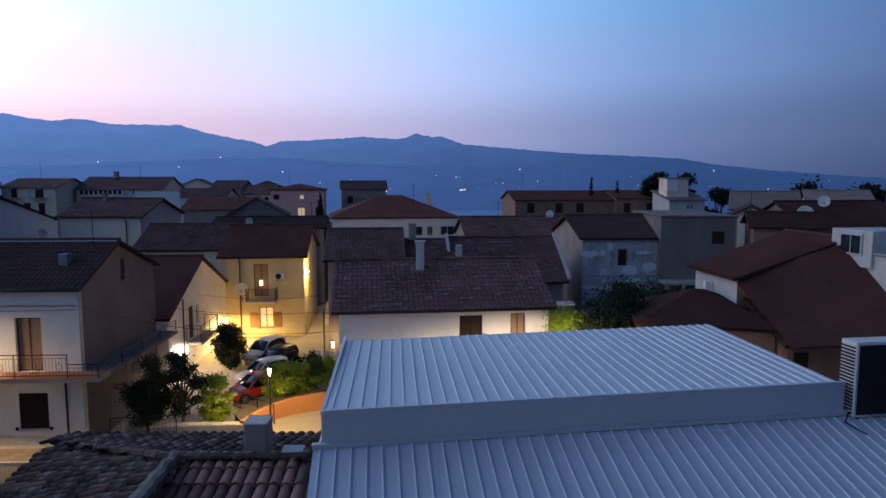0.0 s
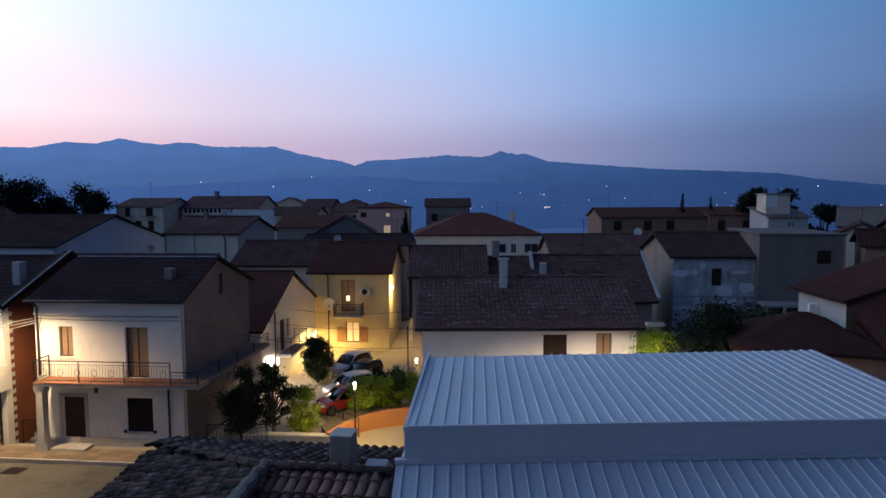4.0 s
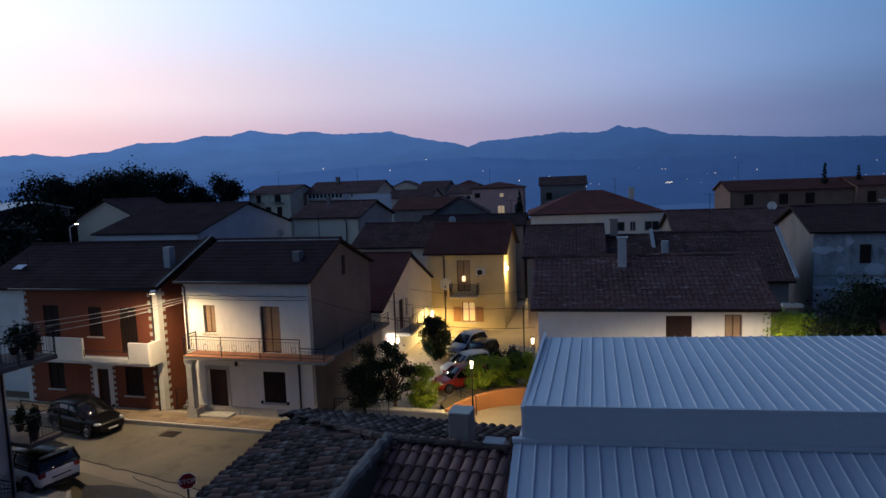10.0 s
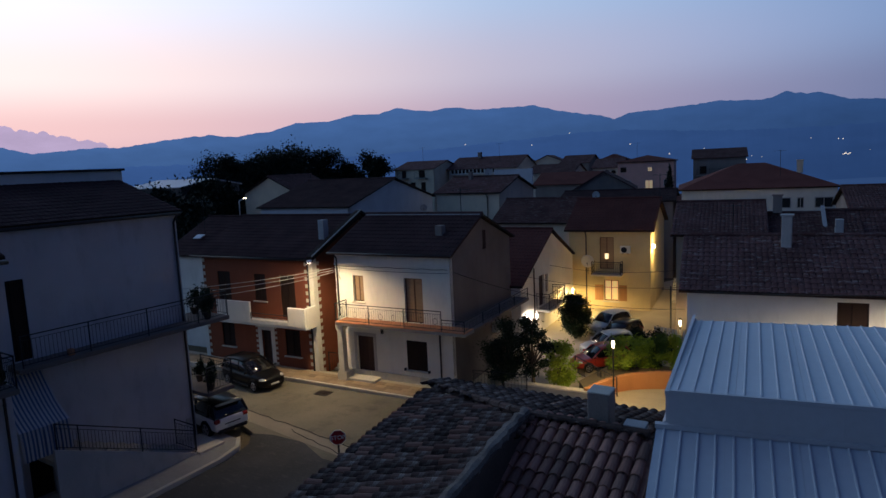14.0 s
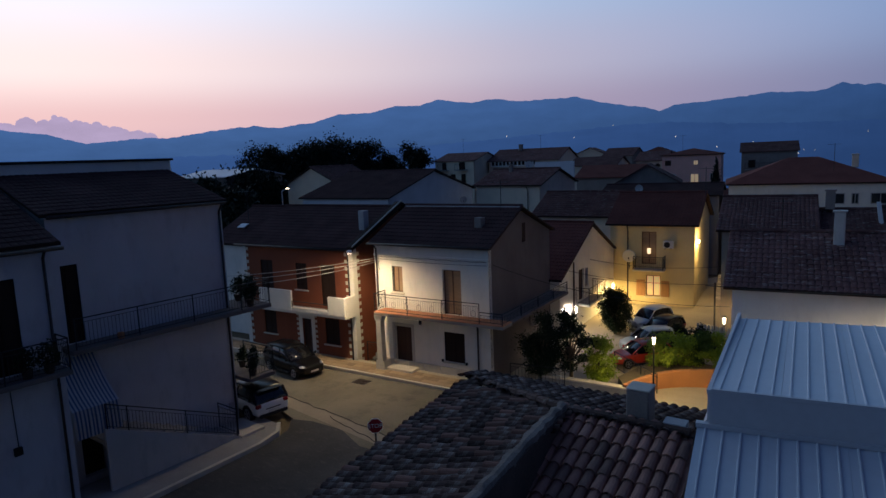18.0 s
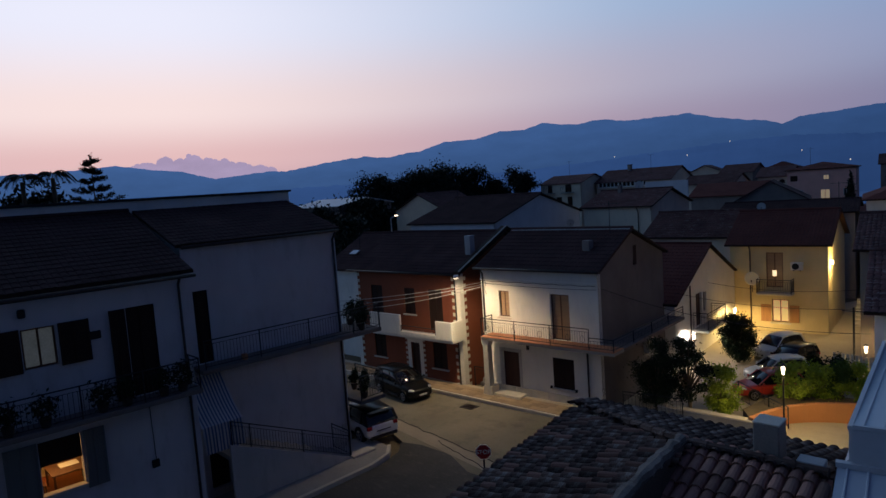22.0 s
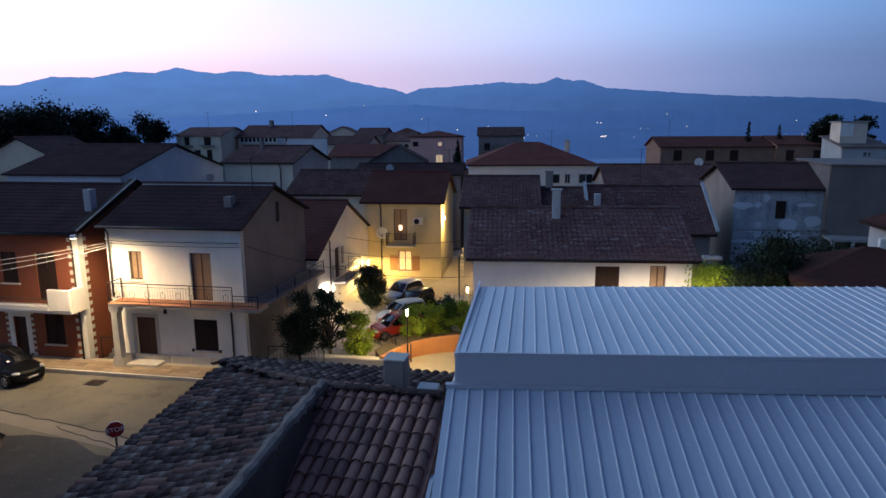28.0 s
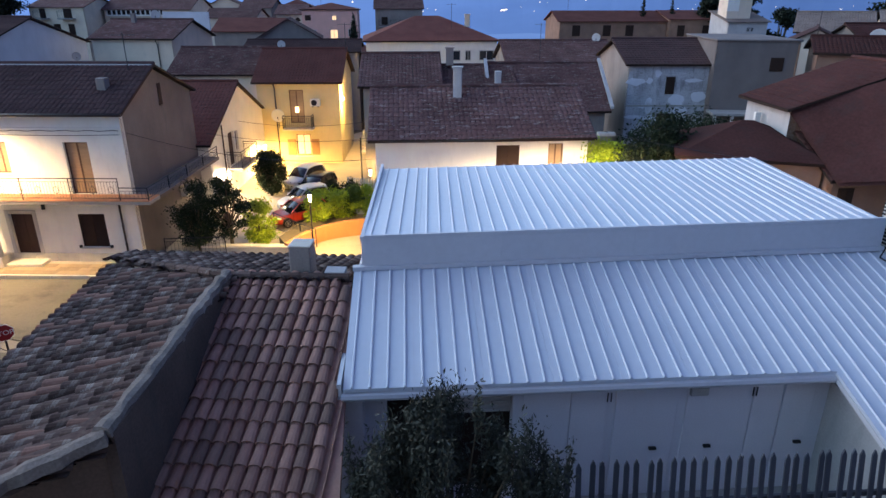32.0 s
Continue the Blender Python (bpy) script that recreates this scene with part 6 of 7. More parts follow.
for i in range(ns):
    bm = bmesh.new()
    rows = []
    for k in range(9):
        f = k / 8
        out = min(1.0, f / 0.625)
        yy = -0.08 - 1.32 * out ** 1.1 - (0.02 * math.sin(i * 1.7) if f > 0.7 else 0.0)
        zz = 2.62 - 1.5 * out - 1.0 * max(0.0, f - 0.625) / 0.375 - 0.06 * math.sin(out * math.pi)
        wob = 0.05 * math.sin(f * 9 + 1)
        rows.append([bm.verts.new((-0.72 + 1.5 * (i + e) / ns + f * 0.12 + wob * 0.2, yy - o, zz)) for e, o in ((0, 0), (1, 0), (1, 0.012), (0, 0.012))])
    for a, b in zip(rows, rows[1:]):
        for j in range(4):
            bm.faces.new((a[j], a[(j + 1) % 4], b[(j + 1) % 4], b[j]))
    bm.faces.new(rows[0])
    bm.faces.new(rows[-1][::-1])
    part("stripe", bm, CLOTHBLUE if i % 2 else CLOTHWHITE, awning)
part("roller", rods([((-0.8, -0.08, 2.66), (0.85, -0.08, 2.66))], 0.05, 8), FLASH, awning)
part("front_bar", rods([((-0.68, -1.385, 1.12), (0.9, -1.385, 1.12))], 0.02, 6), FLASH, awning)

# parapet along the shared ridge
part("ridge_parapet", box(-9.0, 4.1, 10.5, 6.95, 4.35, 11.2, 0.01), WHITE, T)
part("parapet_cap", box(-9.1, 4.0, 11.202, 7.05, 4.45, 11.3, 0.01), TRIM, T)

# projecting south wing
S = south_house
GREYSHUTTER = material("grey_metal_shutter_paint", (0.15, 0.155, 0.15), 0.7, 0.8, 3, 20, 0.2, spec=0.2)
# this slab's shadow is painted too, through the dark render
part("balcony_slab", box(0.4, -0.95, 4.66, 7.55, 0.0, 4.82, 0.02), SIDEGREY, S)
railing(S, [(0.5, -0.9, 4.82), (7.5, -0.9, 4.82), (7.5, -0.05, 4.82)], 1.0, 0.13)
for a, b, z0, z1 in ((1.95, 2.82, 6.36, 7.64), (3.8, 4.62, 6.36, 7.64), (5.2, 5.66, 4.85, 7.75), (2.05, 2.88, 2.45, 4.25), (4.1, 4.68, 2.45, 4.25)):
    roller_unit(S, "open_shutter", a, b, z0, z1, lambda x, y, z: Vector((x, y - 0.2, z)), mat=GREYSHUTTER if z0 < 3 else SHUTTER)
part("wire", rods([((6.1, -0.02, 4.6), (6.13, -0.02, 2.6))], 0.012), CABLE, S)
part("junction_box", box(5.98, -0.08, 2.35, 6.22, 0.0, 2.62, 0.02), TRIM, S)
part("wall_lamp", box(2.85, -0.12, 7.95, 3.05, 0.0, 8.2, 0.03), TRIM, S)
part("wall_plaque", box(4.6, -0.06, 6.95, 4.95, 0.0, 7.2, 0.02), TRIM, S)
downpipe(S, 7.42, -0.08, -0.2, 8.55)
gutter(S, (0, -0.4, 8.52), (7.9, -0.4, 8.52))
for i, px in enumerate((1.3, 2.2, 3.1, 4.6, 5.3, 6.4, 7.0)):
    pot = thing("balcony_plant", 0, 0, 0, 0, "dark potted plant on a balcony", "plant", group="balcony plants")
    pot.matrix_world = S.matrix_world @ Matrix.Translation((px, -0.7, 4.82))
    bm = bmesh.new()
    bm_rod(bm, (0, 0, 0), (0, 0, 0.28), 0.12, 10, 0.17)
    part("pot", bm, PIPE, pot)
    ob = new("foliage", leaves_mesh("foliage", [((0, 0, 0.55), (0.32, 0.25, 0.35))], 320, 0.07, LEAFDARK, 70 + i))
    ob.parent = pot
for i, (px, py, pz, pr) in enumerate(((7.2, -0.7, 4.92, 0.32), (7.65, 0.1, 4.92, 0.36), (7.6, 0.75, 4.92, 0.3), (7.0, -0.75, 1.92, 0.2), (7.55, 0.0, 1.92, 0.24), (7.5, 0.7, 1.92, 0.2))):
    pot = thing("balcony_plant", 0, 0, 0, 0, "dark bushy potted plant on a corner balcony", "plant", group="balcony plants")
    pot.matrix_world = T.matrix_world @ Matrix.Translation((px, py, pz))
    bm = bmesh.new()
    bm_rod(bm, (0, 0, 0), (0, 0, 0.3), 0.12, 10, 0.18)
    part("pot", bm, PIPE, pot)
    ob = new("foliage", leaves_mesh("foliage", [((0, 0, 0.3 + pr), (pr, pr * 0.8, pr)), ((0.1, 0, 0.5 + pr), (pr * 0.6, pr * 0.6, pr))], 520, 0.07, LEAFDARK, 170 + i))
    ob.parent = pot
# half-lowered roller blind and pale sill of the open lower window
blind = part("roller_blind", box(2.94, 0.10, 3.43, 4.05, 0.13, 4.19, 0.004), SHUTTER, S, "dark half-lowered roller blind")
for i in range(14):
    part("slat", box(2.95, 0.085, 3.44 + i * 0.053, 4.04, 0.104, 3.484 + i * 0.053, 0.006), SHUTTER, blind)
part("window_sill", box(2.82, -0.12, 2.5, 4.17, 0.2, 2.6, 0.012), STONE, S, "pale stone sill")

# the lit kitchen behind the open lower window
kitchen = thing("lit_room", 0, 0, 0, 0, "warm lit room with a table behind a window", "room")
kitchen.matrix_world = S.matrix_world @ Matrix.Translation((1.6, 0.31, 1.9))
part("room_floor", box(0, 0, 0, 3.4, 3.2, 0.05), TERRA, kitchen)
part("room_wall", box(0, 3.15, 0.05, 3.4, 3.2, 2.8), CREAM, kitchen)
part("room_side", box(-0.05, 0, 0, 0, 3.2, 2.8), CREAM, kitchen)
part("room_side", box(3.4, 0, 0, 3.45, 3.2, 2.8), CREAM, kitchen)
part("room_ceiling", box(0, 0, 2.8, 3.4, 3.2, 2.85), CREAM, kitchen)
table = thing("kitchen_table", 0, 0, 0, 0, "brown wooden kitchen table inside the lit room", "table")
table.matrix_world = kitchen.matrix_world @ Matrix.Translation((1.75, 0.75, 0.05))
part("tabletop", box(0, 0, 0.72, 1.2, 1.4, 0.76, 0.01), WOOD, table)
for lx, ly in ((0.05, 0.05), (1.09, 0.05), (0.05, 1.29), (1.09, 1.29)):
    part("leg", box(lx, ly, 0, lx + 0.06, ly + 0.06, 0.72), WOOD, table)
chair = thing("kitchen_chair", 0, 0, 0, 0, "dark wooden chair drawn to the table", "chair")
chair.matrix_world = kitchen.matrix_world @ Matrix.Translation((1.2, 1.0, 0.05))
part("seat", box(0, 0, 0.43, 0.42, 0.42, 0.47, 0.01), WOOD, chair)
part("backrest", box(0, 0, 0.6, 0.04, 0.42, 0.95, 0.01), WOOD, chair)
for lx, ly in ((0, 0), (0.38, 0), (0, 0.38), (0.38, 0.38)):
    part("leg", box(lx, ly, 0, lx + 0.04, ly + 0.04, 0.43 if lx else 0.95), WOOD, chair)
papers = solid("paper_sheets", box(0, 0, 0, 0.55, 0.42, 0.02), WHITE, "white papers lying on the kitchen table", "paper")
papers.matrix_world = table.matrix_world @ Matrix.Translation((0.35, 0.55, 0.762))

# ---- far houses: openings, balconies, dishes, trees ----
def far_window(parent, x0, x1, z0, z1, kind="window", y=-0.02):
    """A shallow window on a distant front: a frame proud of the wall with panes behind it."""
    w = part("window", box(x0, y - 0.03, z0, x1, y + 0.02, z1, 0.01), GREYWHITE if kind != "dark" else SHUTTER, parent)
    mid = (x0 + x1) / 2
    fill = {"window": GLASS, "dark": SHUTTER, "lit": LITPANE}[kind]
    for a, b in ((x0 + 0.07, mid - 0.03), (mid + 0.03, x1 - 0.07)):
        part("pane", box(a, y - 0.045, z0 + 0.07, b, y - 0.032, z1 - 0.07), fill, w)
    return w


def far_balcony(parent, x0, x1, z, out=0.9):
    b = part("balcony", box(x0, -out, z - 0.15, x1, 0.0, z, 0.01), CONCRETE, parent)
    railing(b, [(x0 + 0.05, -out + 0.05, z), (x1 - 0.05, -out + 0.05, z)], 0.95, 0.25)


FH = FAR_HOUSES
f = FH["white house under a wide red hipped roof"]
for a, b in ((7.5, 8.9), (9.35, 9.9), (10.7, 12.1)):
    far_window(f, a, b, 5.75, 6.68)
f = FH["salmon pink plastered house"]
far_window(f, 0.4, 1.25, 8.55, 9.3, "dark")
far_window(f, 4.3, 5.0, 8.55, 9.25, "lit")
far_window(f, 0.8, 1.9, 6.1, 7.25)
far_window(f, 3.95, 5.1, 5.95, 7.3, "lit")
far_window(f, 6.6, 7.25, 6.3, 7.3)
f = FH["cream house with two rows of balconies"]
for a, b in ((1.1, 2.5), (4.4, 6.1)):
    far_window(f, a + 0.3, b - 0.3, 8.95, 10.2, "dark")
    far_balcony(f, a - 0.2, b + 0.2, 8.95)
for a, b in ((1.3, 2.05), (3.0, 3.95), (5.05, 5.9)):
    far_window(f, a, b, 6.6, 8.2, "dark")
f = FH["grey house with long open loggias"]
# dark panels on the wall face paint the shade of the open loggias
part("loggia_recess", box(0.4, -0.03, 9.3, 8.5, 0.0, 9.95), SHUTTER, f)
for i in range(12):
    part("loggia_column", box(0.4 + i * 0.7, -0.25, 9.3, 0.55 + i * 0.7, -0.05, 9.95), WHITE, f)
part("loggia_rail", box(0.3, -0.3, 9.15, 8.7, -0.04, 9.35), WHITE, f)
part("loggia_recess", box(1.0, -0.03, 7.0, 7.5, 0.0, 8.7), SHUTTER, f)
f = FH["house with an arched loggia"]
for i in range(3):
    # each arch is a dark panel that paints its inner shade
    bm = bmesh.new()
    c = [bm.verts.new((0.95 + i * 1.15 + 0.42 * math.cos(math.pi * k / 8), -0.02, 8.35 + 0.55 * math.sin(math.pi * k / 8))) for k in range(9)]
    e = bmesh.ops.extrude_face_region(bm, geom=[bm.faces.new(c)])
    bmesh.ops.translate(bm, verts=[v for v in e["geom"] if isinstance(v, bmesh.types.BMVert)], vec=(0, 0.3, 0))
    part("arch_opening", bm, SHUTTER, f)
f = FH["unfinished concrete house with patched render"]
far_window(f, 2.35, 2.9, 5.5, 6.55, "dark")
far_window(f, 2.0, 3.15, 3.2, 4.3, "dark")
part("string_course", box(0.02, -0.05, 4.72, 5.1, -0.004, 4.84, 0.01), CONCRETE, f)
part("window_hood", box(2.2, -0.09, 6.6, 3.05, -0.004, 6.68, 0.01), GREYWHITE, f)
rnd = random.Random(53)
for k in range(16):
    # scabs of thicker old plaster still clinging to the front
    cx, cz, sx, sz = rnd.uniform(0.4, 4.7), rnd.uniform(3.6, 7.0), rnd.uniform(0.2, 0.7), rnd.uniform(0.12, 0.5)
    if 1.9 < cx < 3.3 and (cz < 4.6 or 5.3 < cz < 6.8):
        continue
    bm = bmesh.new()
    rim = [(cx + sx * rnd.uniform(0.6, 1.1) * math.cos(2 * math.pi * q / 9), cz + sz * rnd.uniform(0.6, 1.1) * math.sin(2 * math.pi * q / 9)) for q in range(9)]
    ends = [[bm.verts.new((x, y, z)) for x, z in rim] for y in (-0.03, 0.0)]
    bm.faces.new(ends[0])
    for q in range(9):
        bm.faces.new((ends[0][q], ends[0][(q + 1) % 9], ends[1][(q + 1) % 9], ends[1][q]))
    part("plaster_patch", bm, PALEBLUE, f)
f = FH["grey rendered house with one open window"]
far_window(f, 3.15, 3.9, 7.02, 7.8, "dark")
part("downpipe", rods([((4.6, -0.07, 0.0), (4.6, -0.07, 8.6))], 0.06, 8), BRICK, f)
part("canopy", box(-0.1, -1.5, 4.55, 3.4, -0.004, 4.7), CONCRETE, f)
for k in range(4):
    part("canopy_post", box(0.0 + k * 1.0, -1.45, -0.6, 0.15 + k * 1.0, -1.3, 4.55), GREYWHITE, f)
f = FH["white block with a pent roof and stair tower"]
part("stair_tower", box(0.15, 1.2, 8.9, 3.0, 3.6, 11.55, 0.02), BEIGE, f)
part("tower_front", box(0.12, 1.16, 10.0, 1.5, 1.196, 11.5), WHITE, f, "white painted front")
part("tower_slab", box(0.0, 1.0, 11.554, 3.2, 3.8, 11.68, 0.02), CONCRETE, f)
far_window(f, 2.15, 2.55, 7.75, 8.3)
far_window(f, 2.65, 3.0, 7.75, 8.3)
for nm, wn in (("long bare brick house with a tiled roof", ((1.6, 2.6), (5.5, 6.5), (8.4, 9.4))), ("bare brick house beside a white block", ((1.0, 1.9), (4.2, 5.2)))):
    for a, b in wn:
        far_window(FH[nm], a, b, 7.0, 8.3, "dark")
f = FH["low house with a red hipped roof"]
f = FH["red roofed lean-to house"]
far_window(f, 0.25, 0.85, 2.6, 4.5, "dark")
# the wide slope that runs down from the faded roof to the lean-to's eave
slope = [(11.95, 25.55, 7.02), (16.2, 25.1, 8.45), (16.9, 20.9, 5.5), (12.75, 22.45, 4.85)]
bm = bmesh.new()
n = 12
for q in (0.0, -0.12):
    grid = [[bm.verts.new(f.matrix_world.inverted() @ (Vector(slope[0]).lerp(Vector(slope[1]), i / n).lerp(Vector(slope[3]).lerp(Vector(slope[2]), i / n), k / n) + Vector((0, 0, q + (0.012 * (i % 2) if q == 0 else 0))))) for i in range(n + 1)] for k in range(n + 1)]
    for k in range(n):
        for i in range(n):
            bm.faces.new((grid[k][i], grid[k][i + 1], grid[k + 1][i + 1], grid[k + 1][i]))
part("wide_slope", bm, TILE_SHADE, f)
f = FH["white house with a roof terrace"]
part("roof_room", box(1.05, -0.14, 7.6, 3.2, 2.0, 9.02, 0.02), GREYWHITE, f)
far_window(f, 1.6, 2.75, 8.05, 8.88, y=-0.17)
far_window(f, 1.2, 1.8, 6.25, 6.75)
f = FH["beige cube house with a low roof"]
downpipe(f, 5.7, -0.08, 0.0, 8.0)
f = FH["white house with a dark roof and skylight"]
part("skylight", pose_box(1.6, 1.4, 6.75, 0.7, 0.5, 0.06, 26), METAL, f, "pale roof window")
f = FH["grey house beside the pink one"]
far_window(f, 1.0, 2.0, 7.6, 8.8, "dark")
far_balcony(f, 0.5, 4.5, 7.4)
solid("wall_panel", box(0, 0, 0, 5.6, 0.3, 9.9), PALEBLUE, "pale blue-grey blank side wall", "wall", x=-39.4, y=80.6, z=0, az=5, kind="structure")

for x, y, z, r, a in ((-28.5, 57.0, 9.5, 0.4, 25), (-18.2, 59.1, 7.0, 0.36, 15), (-34.5, 54.1, 6.27, 0.37, 30), (9.7, 57.2, 7.75, 0.36, -10), (27.7, 48.2, 7.97, 0.6, -25), (30.2, 50.0, 9.0, 0.45, -30)):
    dish(x, y, z, r, a)
for x, y, z, h in ((-59.0, 93.0, 11.15, 3.0), (-47.0, 98.5, 11.1, 3.1), (-43.0, 47.0, 9.15, 2.1), (-15.9, 28.5, 8.0, 1.6), (-10.0, 48.0, 7.3, 2.2), (11.0, 88.0, 9.8, 2.5), (4.6, 52.6, 6.4, 3.0), (-24.0, 99.0, 10.6, 2.4), (-3.0, 64.5, 8.45, 2.4), (-36.0, 28.5, 6.9, 2.3), (21.0, 43.0, 7.5, 2.9), (-3.4, 32.2, 6.1, 2.3)):
    antenna(x, y, z, h, 20)
chimney(-1.07, 29.3, 6.75, 0.38, 1.35, GREYWHITE, "white plastered chimney on the low house")
chimney(0.85, 33.2, 5.8, 0.34, 1.8, GREYWHITE, "slim white vent beside a verge", cap=False)
chimney(-18.3, 36.2, 5.0, 0.4, 1.5, GREYRENDER, "grey chimney on the low red roof")
chimney(-29.7, 55.5, 8.8, 0.35, 1.2, GREYRENDER, "grey chimney on the beige house")
chimney(-2.0, 41.0, 7.2, 0.45, 1.0, GREYRENDER, "rendered chimney on a dark roof")
chimney(11.6, 27.4, 6.1, 0.22, 0.45, WHITE, "white chimney pot on a red roof", cap=False)
chimney(-1.5, 66.0, 8.7, 0.5, 1.1, BEIGE, "beige chimney on the hipped roof")
chimney(-51.5, 100.0, 11.8, 0.6, 1.0, GREYRENDER, "grey chimney on a distant roof")
side = FH["dark tiled side house with white verges"]
for x in (-0.42, 6.82):
    for k in range(5):
        y0, y1 = -0.3 + 0.76 * k, -0.3 + 0.76 * (k + 0.96)
        bm = bmesh.new()
        for v in bm_box(bm, x, y0, 0.0, x + 0.2, y1, 0.13):
            v.co.z += 4.98 + (v.co.y + 0.3) * 0.657
        part("verge_coping", bm, GREYWHITE, side)


def pine_row(x, y, z, h, r, n, seed, label, count=2600):
    return tree(x, y, z, h * 0.45, random_blobs(n * 2, r * 1.15, r, h * 0.45, h - r * 0.3, r * 0.55, seed), count * 3, 0.26, PINE, label, seed, trunk_r=0.3)


rnd = random.Random(77)
for i, (az, top, wd) in enumerate(((-50.4, 0.032, 3.6), (-49.0, 0.028, 3.2), (-47.7, 0.031, 3.4), (-46.3, 0.033, 3.6), (-44.9, 0.035, 4.0), (-43.4, 0.036, 4.0), (-41.9, 0.035, 3.8), (-40.6, 0.030, 3.2), (-36.8, 0.027, 2.7), (-38.6, 0.012, 2.4))):
    d = 115 + rnd.uniform(-6, 6)
    pine_row(d * math.sin(radians(az)), d * math.cos(radians(az)), -0.4, 11.2 + d * top, wd, 9, 200 + i, "dark umbrella pine in a row of trees")
for az, top, wd, d in ((18.45, 0.021, 1.6, 92), (20.9, 0.017, 1.4, 94), (29.9, 0.011, 2.4, 80), (34.0, 0.006, 2.0, 90), (8.0, -0.02, 1.4, 88), (23.5, 0.0, 1.5, 96)):
    pine_row(d * math.sin(radians(az)), d * math.cos(radians(az)), -0.4, 11.0 + d * top, wd, 7, int(300 + az), "dark round-headed tree between the roofs", 1500)
for az, top, d in ((13.2, 0.010, 90), (15.4, 0.006, 91), (-49.8, 0.026, 108), (-11.0, -0.012, 90)):
    x, y = d * math.sin(radians(az)), d * math.cos(radians(az))
    h = 11.1 + d * top
    tree(x, y, -0.4, h * 0.4, [((0, 0, h * (0.55 + 0.06 * k)), (0.75 - 0.09 * k, 0.75 - 0.09 * k, 0.5)) for k in range(8)], 1500, 0.16, PINE, "slender dark cypress behind the roofs", int(400 + az), trunk_r=0.15)
# araucaria and pine beyond the tall house
def araucaria(az, d, top, label):
    x, y = d * math.sin(radians(az)), d * math.cos(radians(az))
    h = 11.2 + d * top
    t = thing("tree", x, y, -0.4, 0, label, "tree")
    rr = random.Random(5)
    bm = bmesh.new()
    bm_rod(bm, (0, 0, 0), (0.1, 0, h), 0.17, 8, 0.03)
    part("trunk", bm, BARK, t)
    blobs = [((0.1, 0, h - 0.05), (0.16, 0.16, 0.22))]
    z, k = h - 0.55, 0
    while k < 8:
        reach = 0.45 + 0.33 * k
        for j in range(5 + k % 2):
            a = 2 * math.pi * j / (5 + k % 2) + k * 0.7 + rr.uniform(-0.35, 0.35)
            ln = reach * rr.uniform(0.7, 1.15)
            z0 = z + rr.uniform(-0.16, 0.16)
            pts = [(ln * f * math.cos(a), ln * f * math.sin(a), z0 - 0.12 * ln * math.sin(f * 2.6) + 0.16 * ln * f * f) for f in (0.0, 0.3, 0.6, 0.85, 1.0)]
            part("branch", bm_tube(pts, 0.035, 5), BARK, t)
            for f, p in zip((0.3, 0.6, 0.85, 1.0), pts[1:]):
                blobs.append((p, (0.16 + 0.10 * f, 0.16 + 0.10 * f, 0.10 + 0.07 * f)))
        z -= 0.62 + rr.uniform(0.0, 0.2)
        k += 1
    ob = new("crown", leaves_mesh("crown", blobs, 9500, 0.085, PINE, 91))
    ob.parent = t
    return t


araucaria(-72.6, 60, 0.080, "tiered monkey-puzzle-like tree against the sunset")
def palm(az, d, top, seed, label):
    """A palm: a straight stem and a head of arching fronds with hanging leaflets."""
    x, y = d * math.sin(radians(az)), d * math.cos(radians(az))
    h = EYE[2] + d * top
    t = thing("palm_tree", x, y, -0.4, 0, label, "tree")
    rr = random.Random(seed)
    bm = bmesh.new()
    bm_rod(bm, (0, 0, 0), (0.1, 0, h), 0.22, 8, 0.16)
    part("trunk", bm, BARK, t)
    for k in range(20):
        a, rise, ln = 2 * math.pi * k / 20 + rr.uniform(-0.15, 0.15), rr.uniform(0.1, 1.1), rr.uniform(1.5, 2.2)
        pts = [(0.1 + ln * f * math.cos(a) * (1 - 0.15 * f), ln * f * math.sin(a) * (1 - 0.15 * f), h + 0.35 + ln * (rise * f * 0.7 - (0.45 + rise * 0.55) * f * f)) for f in (0.0, 0.2, 0.4, 0.6, 0.8, 1.0)]
        bm = bm_tube(pts, 0.025, 4)
        for q in range(26):
            f = 0.15 + 0.85 * q / 25
            i = min(4, int(f * 5))
            p = Vector(pts[i]).lerp(Vector(pts[i + 1]), f * 5 - i)
            side = Vector((-math.sin(a), math.cos(a), 0)) * (1 if q % 2 else -1)
            out = Vector((math.cos(a), math.sin(a), 0))
            tip = p + side * 0.30 * (1.15 - f * 0.6) + out * 0.18 - Vector((0, 0, 0.34 * (1.2 - 0.5 * f)))
            v = [bm.verts.new(p - out * 0.035), bm.verts.new(p + out * 0.035), bm.verts.new(tip)]
            bm.faces.new(v)
        part("frond", bm, PINE, t)
    return t


palm(-77.3, 58, 0.056, 3, "dark palm with arching fronds against the sunset")
palm(-75.3, 58, 0.060, 4, "dark palm with arching fronds against the sunset")
pine_row(62 * math.sin(radians(-77.2)), 62 * math.cos(radians(-77.2)), -0.4, 13.2, 3.3, 10, 500, "broad dark tree beyond the tall house", 3600)
pine_row(85 * math.sin(radians(-52.6)), 85 * math.cos(radians(-52.6)), -0.4, 10.5, 3.4, 9, 501, "dark tree beside the row of pines")
pine_row(85 * math.sin(radians(-56.0)), 85 * math.cos(radians(-56.0)), -0.4, 9.8, 3.0, 9, 502, "dark tree beside the row of pines")
